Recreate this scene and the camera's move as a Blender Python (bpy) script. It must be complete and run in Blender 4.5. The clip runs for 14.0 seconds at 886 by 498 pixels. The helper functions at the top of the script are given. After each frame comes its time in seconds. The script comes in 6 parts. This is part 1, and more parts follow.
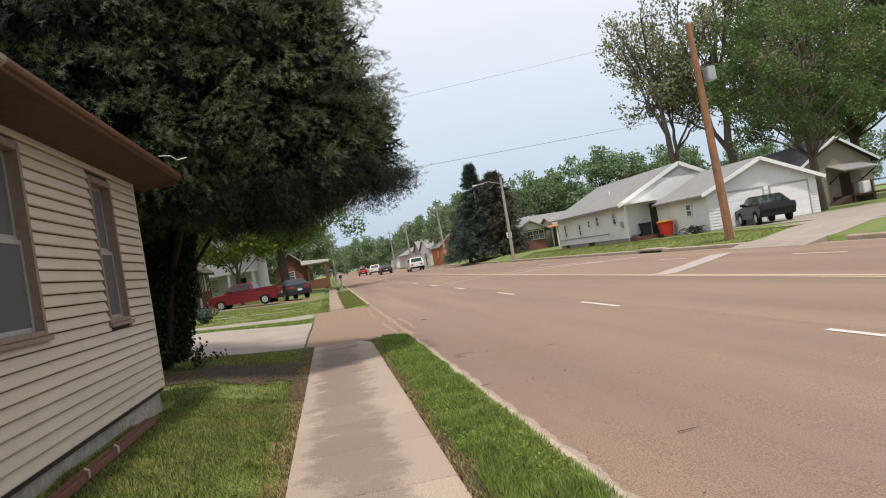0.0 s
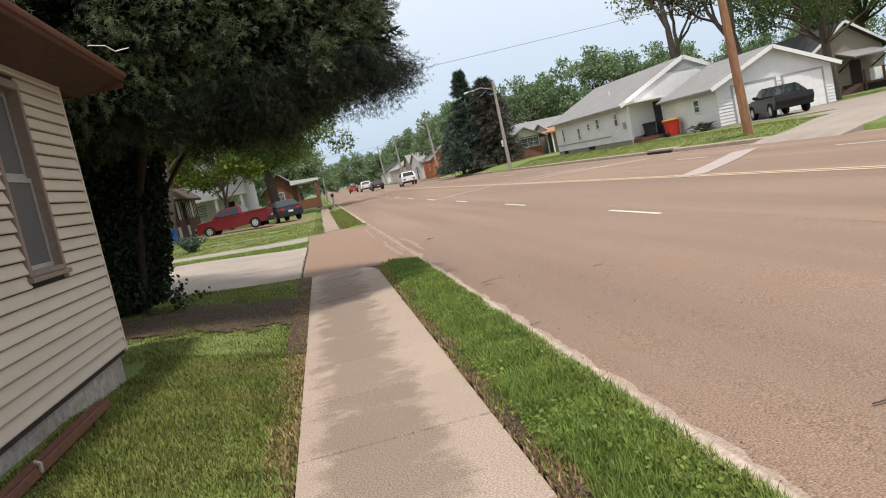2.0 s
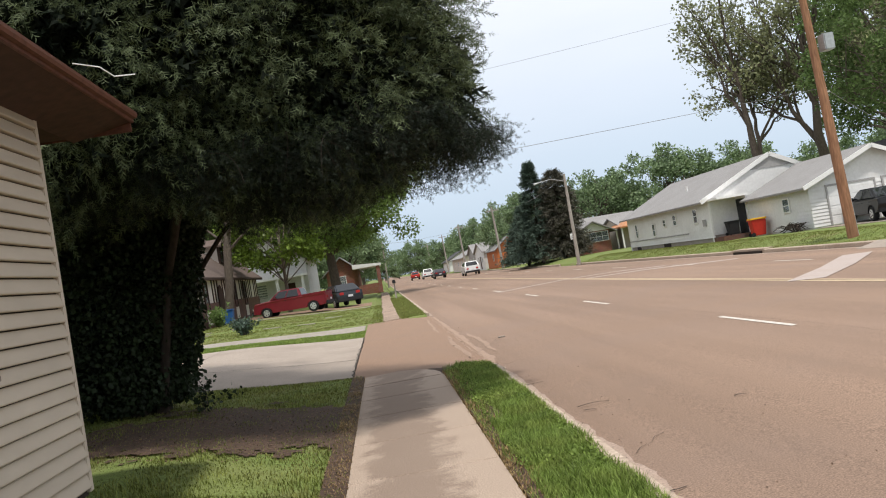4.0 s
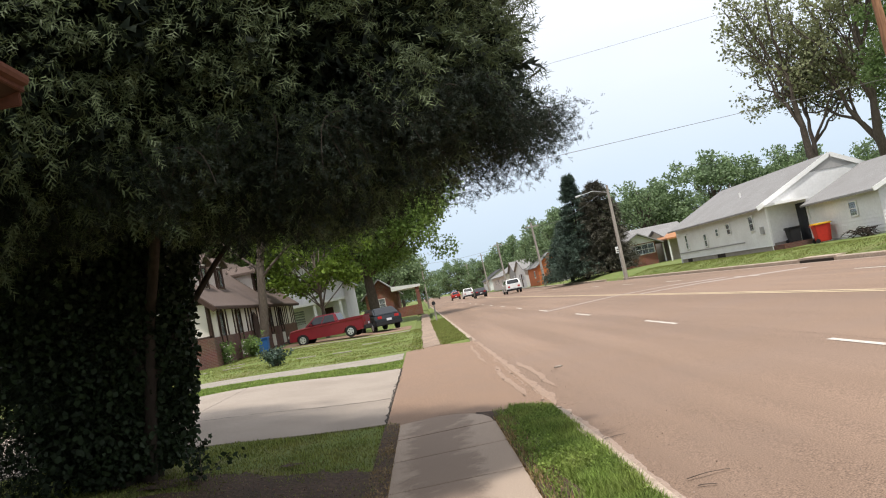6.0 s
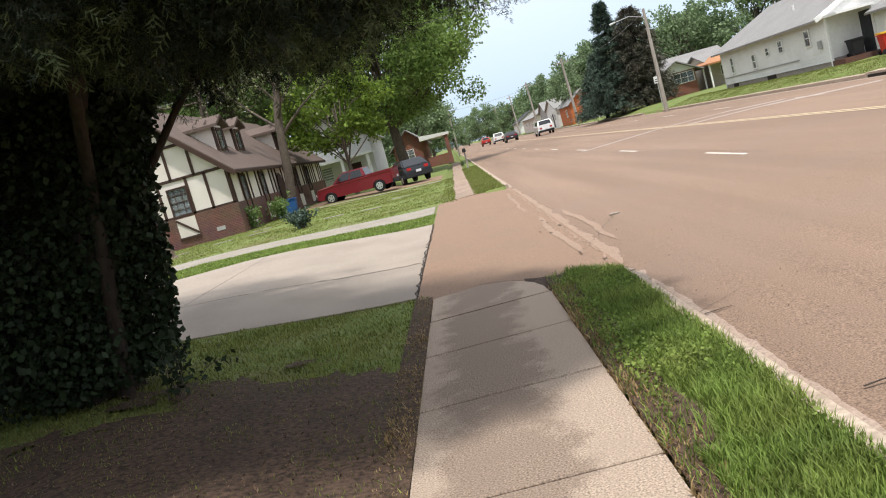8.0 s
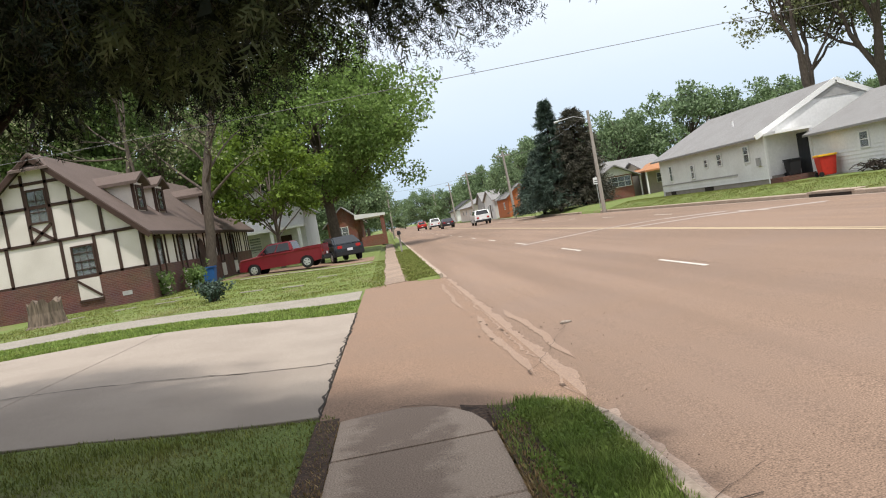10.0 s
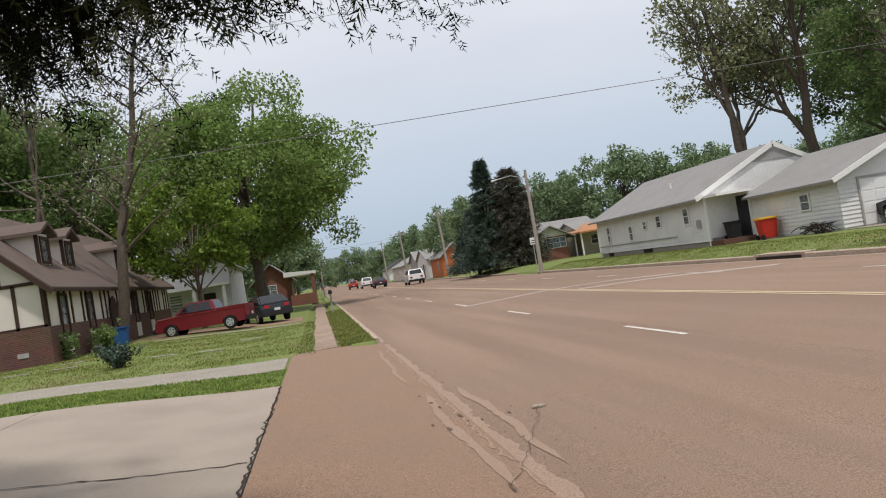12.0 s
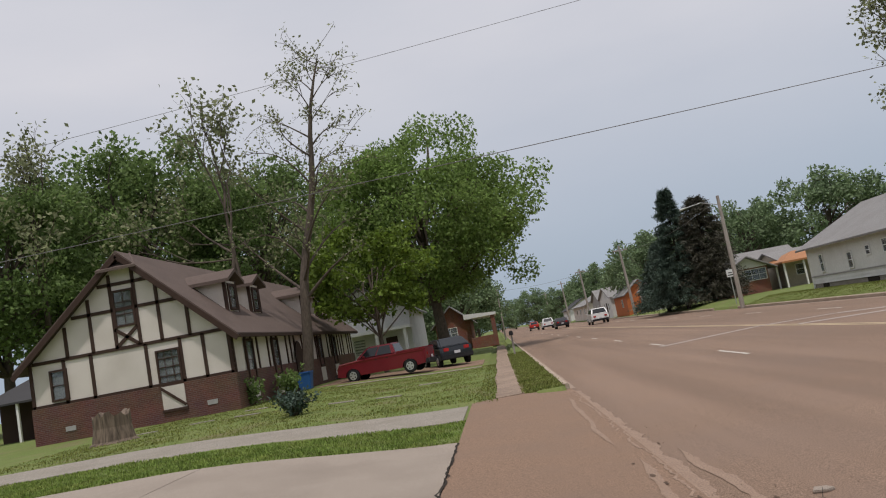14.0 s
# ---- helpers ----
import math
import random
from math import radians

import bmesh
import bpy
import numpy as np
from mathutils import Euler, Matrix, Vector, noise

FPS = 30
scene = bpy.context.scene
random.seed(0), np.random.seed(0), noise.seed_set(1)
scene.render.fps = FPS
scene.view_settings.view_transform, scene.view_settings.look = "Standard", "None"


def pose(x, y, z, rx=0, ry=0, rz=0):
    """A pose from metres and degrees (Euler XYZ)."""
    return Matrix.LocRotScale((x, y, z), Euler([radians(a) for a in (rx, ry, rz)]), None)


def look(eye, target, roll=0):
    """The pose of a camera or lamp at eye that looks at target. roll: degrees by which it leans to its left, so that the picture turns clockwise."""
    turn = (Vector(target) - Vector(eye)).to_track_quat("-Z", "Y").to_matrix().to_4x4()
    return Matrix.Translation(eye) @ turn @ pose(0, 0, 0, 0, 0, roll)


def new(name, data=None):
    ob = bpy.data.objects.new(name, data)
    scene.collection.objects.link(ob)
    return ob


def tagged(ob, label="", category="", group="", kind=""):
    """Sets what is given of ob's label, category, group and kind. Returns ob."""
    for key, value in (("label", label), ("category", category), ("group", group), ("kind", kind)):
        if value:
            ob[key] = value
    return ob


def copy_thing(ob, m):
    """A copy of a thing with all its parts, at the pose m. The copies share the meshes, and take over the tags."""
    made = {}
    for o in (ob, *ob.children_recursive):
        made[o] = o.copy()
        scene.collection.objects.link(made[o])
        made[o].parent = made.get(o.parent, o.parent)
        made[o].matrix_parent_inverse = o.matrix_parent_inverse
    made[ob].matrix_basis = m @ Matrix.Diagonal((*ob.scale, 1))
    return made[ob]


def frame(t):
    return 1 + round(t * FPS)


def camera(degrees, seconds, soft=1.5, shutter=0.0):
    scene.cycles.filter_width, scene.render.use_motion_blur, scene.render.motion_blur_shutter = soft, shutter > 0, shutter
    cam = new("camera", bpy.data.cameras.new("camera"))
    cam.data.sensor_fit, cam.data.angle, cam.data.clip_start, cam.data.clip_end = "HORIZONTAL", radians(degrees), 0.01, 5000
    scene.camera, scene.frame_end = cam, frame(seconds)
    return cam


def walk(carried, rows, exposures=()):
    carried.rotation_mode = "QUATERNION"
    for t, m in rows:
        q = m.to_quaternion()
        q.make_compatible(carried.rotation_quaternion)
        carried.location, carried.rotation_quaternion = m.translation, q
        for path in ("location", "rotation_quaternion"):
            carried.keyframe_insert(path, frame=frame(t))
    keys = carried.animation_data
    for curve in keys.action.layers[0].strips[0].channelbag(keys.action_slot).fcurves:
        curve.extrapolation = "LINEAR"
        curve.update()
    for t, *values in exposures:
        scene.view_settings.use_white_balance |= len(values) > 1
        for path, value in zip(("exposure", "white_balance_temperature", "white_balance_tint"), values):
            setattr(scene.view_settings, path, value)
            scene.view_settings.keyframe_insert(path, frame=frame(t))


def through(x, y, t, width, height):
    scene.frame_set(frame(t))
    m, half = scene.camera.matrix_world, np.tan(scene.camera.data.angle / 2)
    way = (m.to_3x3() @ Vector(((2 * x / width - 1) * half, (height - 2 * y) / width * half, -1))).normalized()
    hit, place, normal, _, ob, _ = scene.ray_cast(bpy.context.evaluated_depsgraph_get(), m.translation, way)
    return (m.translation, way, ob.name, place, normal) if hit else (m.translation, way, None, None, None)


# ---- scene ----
cam = camera(59.3, 14.0, soft=1.1)
PATH = [
    (0, (-0.046, 2.86, 1.509), (0.251, 4.837, 1.524), -9.4),
    (0.5, (-0.046, 3.299, 1.52), (0.138, 5.29, 1.553), -5.7),
    (1, (-0.11, 3.829, 1.527), (0.041, 5.821, 1.439), -10.0),
    (1.5, (-0.079, 4.511, 1.525), (0.073, 6.491, 1.289), -9.4),
    (2, (-0.12, 4.967, 1.529), (0.156, 6.937, 1.321), -12.3),
    (2.5, (-0.087, 5.382, 1.494), (0.31, 7.34, 1.399), -10.7),
    (3, (-0.138, 6.055, 1.52), (-0.044, 8.051, 1.608), -9.4),
    (3.5, (-0.116, 6.556, 1.519), (0.221, 8.527, 1.505), -11.4),
    (4, (-0.087, 7.113, 1.543), (0.083, 9.105, 1.59), -9.6),
    (6.5, (0.017, 9.694, 1.606), (0.044, 11.69, 1.726), -13.0),
    (7, (0.003, 10.22, 1.588), (0.016, 12.219, 1.642), -16.6),
    (7.5, (0.072, 10.769, 1.552), (0.057, 12.765, 1.426), -14.3),
    (8, (0.035, 11.286, 1.564), (-0.053, 13.269, 1.319), -15.5),
    (8.5, (0.056, 11.843, 1.533), (0.153, 13.838, 1.431), -11.5),
    (11, (0.091, 14.101, 1.563), (0.202, 16.098, 1.514), -9.3),
    (11.5, (0.073, 14.665, 1.542), (0.067, 16.664, 1.604), -8.6),
    (12, (0.07, 15.104, 1.573), (0.401, 17.076, 1.616), -9.4),
    (12.5, (0.16, 15.771, 1.571), (0.442, 17.748, 1.687), -10.3),
    (13, (0.121, 16.272, 1.575), (0.304, 18.262, 1.632), -13.9),
    (13.5, (0.144, 16.776, 1.529), (0.146, 18.76, 1.783), -10.4),
    (14, (0.077, 17.246, 1.504), (-0.021, 19.231, 1.731), -10.7),
]
walk(cam, [(t, look(eye, target, roll)) for t, eye, target, roll in PATH],
     [(0.0, -0.06, 6500, 11), (1.5, 0.07, 6450, 10), (3.0, 0.02, 6450, 10), (6.5, 0.22, 6450, 10), (8.5, 0.32, 6350, 9), (11.0, -0.05, 6450, 10), (12.5, -0.36, 6450, 11), (13.5, -0.37, 6450, 12), (14.0, -0.67, 6450, 13)])

# ---- light and sky ----
SUN_EL, SUN_AZ = radians(72), radians(174)
world = bpy.data.worlds.new("overcast_sky")
scene.world = world
world.use_nodes = True
wn, wl = world.node_tree.nodes, world.node_tree.links
wn.clear()
sky = wn.new("ShaderNodeTexSky")
sky.sky_type, sky.sun_disc = "NISHITA", False
sky.sun_elevation, sky.sun_rotation = SUN_EL, SUN_AZ
sky.air_density, sky.dust_density = 1.0, 2.0
coords = wn.new("ShaderNodeTexCoord")
cloud_map = wn.new("ShaderNodeMapping")
cloud_map.inputs["Scale"].default_value = (1.0, 1.0, 3.2)
cloud = wn.new("ShaderNodeTexNoise")
cloud.inputs["Scale"].default_value, cloud.inputs["Detail"].default_value = 1.6, 6.0
cloud_ramp = wn.new("ShaderNodeValToRGB")
cloud_ramp.color_ramp.elements[0].position, cloud_ramp.color_ramp.elements[1].position = 0.3, 0.72
cloud_ramp.color_ramp.elements[0].color = (5.8, 6.1, 6.7, 1)
cloud_ramp.color_ramp.elements[1].color = (7.1, 7.15, 7.5, 1)
height = wn.new("ShaderNodeSeparateXYZ")
cover = wn.new("ShaderNodeMapRange")
cover.inputs["From Min"].default_value, cover.inputs["From Max"].default_value = 0.03, 0.36
cover.inputs["To Min"].default_value, cover.inputs["To Max"].default_value = 0.0, 1.0
mix_sky = wn.new("ShaderNodeMixRGB")
back = wn.new("ShaderNodeBackground")
back.inputs["Strength"].default_value = 0.15
w_out = wn.new("ShaderNodeOutputWorld")
wl.new(coords.outputs["Generated"], cloud_map.inputs["Vector"])
wl.new(cloud_map.outputs["Vector"], cloud.inputs["Vector"])
wl.new(cloud.outputs["Fac"], cloud_ramp.inputs["Fac"])
wl.new(coords.outputs["Generated"], height.inputs["Vector"])
wl.new(height.outputs["Z"], cover.inputs["Value"])
wl.new(cover.outputs["Result"], mix_sky.inputs["Fac"])
haze = wn.new("ShaderNodeMixRGB")
haze.inputs["Fac"].default_value = 0.85
haze.inputs["Color2"].default_value = (3.9, 4.8, 5.8, 1)
wl.new(sky.outputs["Color"], haze.inputs["Color1"])
wl.new(haze.outputs["Color"], mix_sky.inputs["Color1"])
wl.new(cloud_ramp.outputs["Color"], mix_sky.inputs["Color2"])
wl.new(mix_sky.outputs["Color"], back.inputs["Color"])
wl.new(back.outputs["Background"], w_out.inputs["Surface"])

sun_data = bpy.data.lights.new("sun", "SUN")
sun_data.energy, sun_data.angle, sun_data.color = 3.5, radians(3), (1.0, 0.95, 0.88)
sun = new("sun", sun_data)
sun.matrix_world = look((math.sin(SUN_AZ) * math.cos(SUN_EL) * 60, math.cos(SUN_AZ) * math.cos(SUN_EL) * 60, math.sin(SUN_EL) * 60), (0, 0, 0))


# ---- materials ----
def material(name, base, rough=0.8, vary=0.35, fine=25.0, coarse=1.2, bump=0.15, tint=None, metal=0.0, spec=0.3, per_piece=0.0, stretch=(1, 1, 1), island=0.0):
    """A surface with grain and large stains; tint: the colour of the stains; per_piece: how far alike pieces differ."""
    m = bpy.data.materials.new(name)
    m.use_nodes = True
    n, l = m.node_tree.nodes, m.node_tree.links
    b = n["Principled BSDF"]
    b.inputs["Roughness"].default_value = rough
    b.inputs["Metallic"].default_value = metal
    b.inputs["Specular IOR Level"].default_value = spec
    tc = n.new("ShaderNodeTexCoord")
    mp = n.new("ShaderNodeMapping")
    mp.inputs["Scale"].default_value = stretch
    l.new(tc.outputs["Object"], mp.inputs["Vector"])
    n1, n2 = n.new("ShaderNodeTexNoise"), n.new("ShaderNodeTexNoise")
    n1.inputs["Scale"].default_value, n1.inputs["Detail"].default_value = fine, 5
    n2.inputs["Scale"].default_value, n2.inputs["Detail"].default_value = coarse, 4
    l.new(mp.outputs["Vector"], n1.inputs["Vector"])
    l.new(mp.outputs["Vector"], n2.inputs["Vector"])
    dark = [c * (1 - vary) for c in base]
    light = [min(1, c * (1 + vary * 0.6)) for c in base]
    r1 = n.new("ShaderNodeValToRGB")
    r1.color_ramp.elements[0].position, r1.color_ramp.elements[1].position = 0.3, 0.7
    r1.color_ramp.elements[0].color, r1.color_ramp.elements[1].color = (*dark, 1), (*light, 1)
    l.new(n1.outputs["Fac"], r1.inputs["Fac"])
    r2 = n.new("ShaderNodeValToRGB")
    r2.color_ramp.elements[0].position, r2.color_ramp.elements[1].position = 0.42, 0.75
    r2.color_ramp.elements[0].color, r2.color_ramp.elements[1].color = (0, 0, 0, 1), (0.6, 0.6, 0.6, 1)
    l.new(n2.outputs["Fac"], r2.inputs["Fac"])
    mx = n.new("ShaderNodeMixRGB")
    mx.inputs["Color2"].default_value = (*(tint or [c * (1 - vary * 0.8) for c in base]), 1)
    l.new(r2.outputs["Color"], mx.inputs["Fac"])
    l.new(r1.outputs["Color"], mx.inputs["Color1"])
    last = mx.outputs["Color"]
    if per_piece or island:
        hv = n.new("ShaderNodeHueSaturation")
        mr = n.new("ShaderNodeMapRange")
        k = per_piece or island
        mr.inputs["To Min"].default_value, mr.inputs["To Max"].default_value = 1 - k, 1 + k
        if per_piece:
            oi = n.new("ShaderNodeObjectInfo")
            l.new(oi.outputs["Random"], mr.inputs["Value"])
        else:
            ge = n.new("ShaderNodeNewGeometry")
            l.new(ge.outputs["Random Per Island"], mr.inputs["Value"])
        l.new(mr.outputs["Result"], hv.inputs["Value"])
        l.new(last, hv.inputs["Color"])
        last = hv.outputs["Color"]
    l.new(last, b.inputs["Base Color"])
    if bump:
        bp = n.new("ShaderNodeBump")
        bp.inputs["Strength"].default_value, bp.inputs["Distance"].default_value = bump, 0.02
        l.new(n1.outputs["Fac"], bp.inputs["Height"])
        l.new(bp.outputs["Normal"], b.inputs["Normal"])
    return m


def leaf_material(name, base, spread=0.35, through=0.35, tint=None, coarse=0.5):
    """Foliage whose leaves differ singly and in clumps, and let some light through."""
    m = material(name, base, 0.6, 0.3, 3.0, coarse, 0.0, tint or [c * 0.6 for c in base], spec=0.25, island=spread)
    n, l = m.node_tree.nodes, m.node_tree.links
    b = n["Principled BSDF"]
    tr = n.new("ShaderNodeBsdfTranslucent")
    src = b.inputs["Base Color"].links[0].from_socket
    l.new(src, tr.inputs["Color"])
    ms = n.new("ShaderNodeMixShader")
    ms.inputs["Fac"].default_value = through
    l.new(b.outputs["BSDF"], ms.inputs[1])
    l.new(tr.outputs["BSDF"], ms.inputs[2])
    l.new(ms.outputs["Shader"], n["Material Output"].inputs["Surface"])
    return m


def brick_material(name, c1, c2, mortar, scale=1.0):
    m = bpy.data.materials.new(name)
    m.use_nodes = True
    n, l = m.node_tree.nodes, m.node_tree.links
    b = n["Principled BSDF"]
    b.inputs["Roughness"].default_value = 0.85
    tc = n.new("ShaderNodeTexCoord")
    sep, add, com = n.new("ShaderNodeSeparateXYZ"), n.new("ShaderNodeMath"), n.new("ShaderNodeCombineXYZ")
    l.new(tc.outputs["Object"], sep.inputs["Vector"])
    l.new(sep.outputs["X"], add.inputs[0])
    l.new(sep.outputs["Y"], add.inputs[1])
    l.new(add.outputs[0], com.inputs["X"])
    l.new(sep.outputs["Z"], com.inputs["Y"])
    br = n.new("ShaderNodeTexBrick")
    br.inputs["Scale"].default_value = scale
    br.inputs["Brick Width"].default_value, br.inputs["Row Height"].default_value = 0.21, 0.07
    br.inputs["Mortar Size"].default_value = 0.006
    br.inputs["Color1"].default_value, br.inputs["Color2"].default_value, br.inputs["Mortar"].default_value = (*c1, 1), (*c2, 1), (*mortar, 1)
    l.new(com.outputs["Vector"], br.inputs["Vector"])
    nz = n.new("ShaderNodeTexNoise")
    nz.inputs["Scale"].default_value = 1.3
    l.new(tc.outputs["Object"], nz.inputs["Vector"])
    mx = n.new("ShaderNodeMixRGB")
    mx.blend_type = "MULTIPLY"
    mx.inputs["Fac"].default_value = 0.5
    l.new(br.outputs["Color"], mx.inputs["Color1"])
    l.new(nz.outputs["Color"], mx.inputs["Color2"])
    l.new(mx.outputs["Color"], b.inputs["Base Color"])
    bp = n.new("ShaderNodeBump")
    bp.inputs["Strength"].default_value, bp.inputs["Distance"].default_value = 0.5, 0.01
    l.new(br.outputs["Fac"], bp.inputs["Height"])
    bp.invert = True
    l.new(bp.outputs["Normal"], b.inputs["Normal"])
    return m


def glass_material(name, base=(0.75, 0.8, 0.8), rough=0.03):
    m = bpy.data.materials.new(name)
    m.use_nodes = True
    b = m.node_tree.nodes["Principled BSDF"]
    b.inputs["Base Color"].default_value = (*base, 1)
    b.inputs["Roughness"].default_value = rough
    b.inputs["Transmission Weight"].default_value = 0.9
    b.inputs["IOR"].default_value = 1.45
    return m


M_ROAD = material("tan_chip_seal", (0.30, 0.202, 0.143), 0.9, 0.62, 85, 0.45, 0.08, (0.255, 0.18, 0.138))


def lane_streaks(m, dark):
    """Long faint streaks along the lanes, where tyres run."""
    n, l = m.node_tree.nodes, m.node_tree.links
    b = n["Principled BSDF"]
    src = b.inputs["Base Color"].links[0].from_socket
    tc, mp, nz = n.new("ShaderNodeTexCoord"), n.new("ShaderNodeMapping"), n.new("ShaderNodeTexNoise")
    mp.inputs["Scale"].default_value = (1.0, 0.05, 1.0)
    nz.inputs["Scale"].default_value, nz.inputs["Detail"].default_value = 0.9, 5
    l.new(tc.outputs["Object"], mp.inputs["Vector"])
    l.new(mp.outputs["Vector"], nz.inputs["Vector"])
    rp, mx = n.new("ShaderNodeValToRGB"), n.new("ShaderNodeMixRGB")
    rp.color_ramp.elements[0].position, rp.color_ramp.elements[1].position = 0.40, 0.66
    rp.color_ramp.elements[0].color, rp.color_ramp.elements[1].color = (*[dark] * 3, 1), (1, 1, 1, 1)
    mx.blend_type = "MULTIPLY"
    mx.inputs["Fac"].default_value = 1.0
    l.new(nz.outputs["Fac"], rp.inputs["Fac"])
    l.new(src, mx.inputs["Color1"])
    l.new(rp.outputs["Color"], mx.inputs["Color2"])
    l.new(mx.outputs["Color"], b.inputs["Base Color"])


lane_streaks(M_ROAD, 0.80)
M_APRON = material("tan_apron_asphalt", (0.28, 0.182, 0.124), 0.9, 0.62, 85, 0.9, 0.08, (0.215, 0.148, 0.108))
M_GUTTER = material("sandy_gutter", (0.37, 0.283, 0.225), 0.9, 0.35, 60, 3.0, 0.15, (0.285, 0.2, 0.148))
M_WORN = material("spalled_asphalt", (0.325, 0.228, 0.168), 0.9, 0.4, 60, 3.0, 0.15, (0.275, 0.186, 0.133))
M_CURB = material("worn_kerb_concrete", (0.46, 0.37, 0.29), 0.9, 0.35, 18, 1.6, 0.4, (0.3, 0.22, 0.16))
M_WALK = material("pinkish_walk_concrete", (0.43, 0.335, 0.26), 0.9, 0.62, 90, 2.2, 0.06, (0.35, 0.27, 0.21), per_piece=0.06)


def worn_stain(m, stain):
    """Dark foot-worn stain down the middle of the walk, ragged towards the pale edges."""
    n, l = m.node_tree.nodes, m.node_tree.links
    b = n["Principled BSDF"]
    src = b.inputs["Base Color"].links[0].from_socket
    tc, sep, nz = n.new("ShaderNodeTexCoord"), n.new("ShaderNodeSeparateXYZ"), n.new("ShaderNodeTexNoise")
    nz.inputs["Scale"].default_value, nz.inputs["Detail"].default_value, nz.inputs["Roughness"].default_value = 2.3, 10, 0.72
    l.new(tc.outputs["Object"], sep.inputs["Vector"])
    l.new(tc.outputs["Object"], nz.inputs["Vector"])

    def calc(op, a, b_):
        k = n.new("ShaderNodeMath")
        k.operation = op
        for i, v in enumerate((a, b_)):
            if isinstance(v, float):
                k.inputs[i].default_value = v
            else:
                l.new(v, k.inputs[i])
        return k.outputs[0]

    off = calc("ADD", sep.outputs["X"], 0.10)
    fall = calc("MULTIPLY", calc("MULTIPLY", off, off), 1.35)
    mask = calc("SUBTRACT", nz.outputs["Fac"], fall)
    rp, mx = n.new("ShaderNodeValToRGB"), n.new("ShaderNodeMixRGB")
    rp.color_ramp.elements[0].position, rp.color_ramp.elements[1].position = 0.27, 0.42
    rp.color_ramp.elements[1].color = (0.85, 0.85, 0.85, 1)
    l.new(mask, rp.inputs["Fac"])
    l.new(rp.outputs["Color"], mx.inputs["Fac"])
    grit = n.new("ShaderNodeMixRGB")
    grit.blend_type = "MULTIPLY"
    grit.inputs["Fac"].default_value = 1.0
    grit.inputs["Color2"].default_value = (*stain, 1)
    l.new(src, grit.inputs["Color1"])
    l.new(src, mx.inputs["Color1"])
    l.new(grit.outputs["Color"], mx.inputs["Color2"])
    l.new(mx.outputs["Color"], b.inputs["Base Color"])


worn_stain(M_WALK, (0.60, 0.57, 0.56))
M_DRIVE = material("pale_drive_concrete", (0.345, 0.29, 0.24), 0.88, 0.42, 120, 0.9, 0.06, (0.225, 0.185, 0.152), per_piece=0.06)
M_GRAVEL = material("pale_gravel", (0.33, 0.295, 0.25), 0.95, 0.5, 40, 1.5, 0.6, (0.22, 0.19, 0.15))
M_PIT = material("pitted_asphalt", (0.13, 0.085, 0.06), 0.95, 0.4, 40, 3, 0.4)
M_DARK = material("dark_crack_filler", (0.035, 0.026, 0.02), 0.95, 0.4, 40, 3, 0.2)
M_LINE_W = material("worn_white_line", (0.62, 0.58, 0.52), 0.8, 0.35, 45, 7, 0.1, (0.44, 0.34, 0.27))
M_WALK_OLD = material("dirty_old_walk_concrete", (0.33, 0.245, 0.185), 0.92, 0.5, 30, 1.4, 0.7, (0.19, 0.135, 0.10), per_piece=0.1)
M_LINE_Y = material("worn_yellow_line", (0.55, 0.43, 0.28), 0.8, 0.3, 45, 3, 0.1, (0.42, 0.31, 0.21))
M_SEAL = material("pale_road_patch", (0.41, 0.345, 0.31), 0.9, 0.25, 30, 1.2, 0.2, (0.36, 0.29, 0.25))
# near-black backing; the shade in siding gaps and the soffit hole is its colour
M_GAP_SHADE = material("dark_gap_shade", (0.04, 0.033, 0.028), 0.9, 0.3, 20, 2, 0.1)
M_SIDING = material("cream_vinyl_siding", (0.49, 0.42, 0.335), 0.55, 0.07, 9, 0.9, 0.03, (0.42, 0.355, 0.285), per_piece=0.03, stretch=(1, 0.3, 1))
M_TRIM_CREAM = material("cream_corner_trim", (0.52, 0.45, 0.37), 0.5, 0.08, 12, 1.2, 0.03)
M_SOFFIT = material("rusty_brown_soffit", (0.075, 0.036, 0.025), 0.7, 0.35, 14, 1.3, 0.1, (0.05, 0.025, 0.018))
M_FASCIA = material("red_brown_fascia", (0.135, 0.055, 0.036), 0.5, 0.3, 18, 1.5, 0.08, (0.12, 0.05, 0.035))
M_FOUND = material("stained_foundation_concrete", (0.36, 0.32, 0.28), 0.92, 0.35, 16, 1.6, 0.3, (0.22, 0.19, 0.16))
M_WINFRAME = material("taupe_window_frame", (0.22, 0.165, 0.135), 0.5, 0.15, 20, 2, 0.05)
M_SASH = material("grey_aluminium_sash", (0.42, 0.40, 0.38), 0.4, 0.15, 20, 2, 0.03, metal=0.4)
M_SCREEN = material("grey_insect_screen", (0.095, 0.093, 0.088), 0.8, 0.15, 200, 3, 0.1)
M_GLASS = glass_material("window_glass")
# near-black panel: darkness of unlit rooms put in colour, also the porch door
M_DARK_PANEL = material("near_black_panel", (0.03, 0.032, 0.036), 0.7, 0.3, 6, 1.0, 0.0)
M_SHINGLE_G = material("grey_shingles", (0.27, 0.262, 0.255), 0.9, 0.3, 22, 0.7, 0.5, (0.20, 0.188, 0.182), stretch=(1, 1, 2))
M_SHINGLE_B = material("brown_shingles", (0.135, 0.10, 0.085), 0.9, 0.35, 22, 0.8, 0.5, (0.09, 0.066, 0.056), stretch=(1, 1, 2))
M_SHINGLE_D = material("dark_shingles", (0.06, 0.058, 0.06), 0.9, 0.35, 22, 0.8, 0.5)
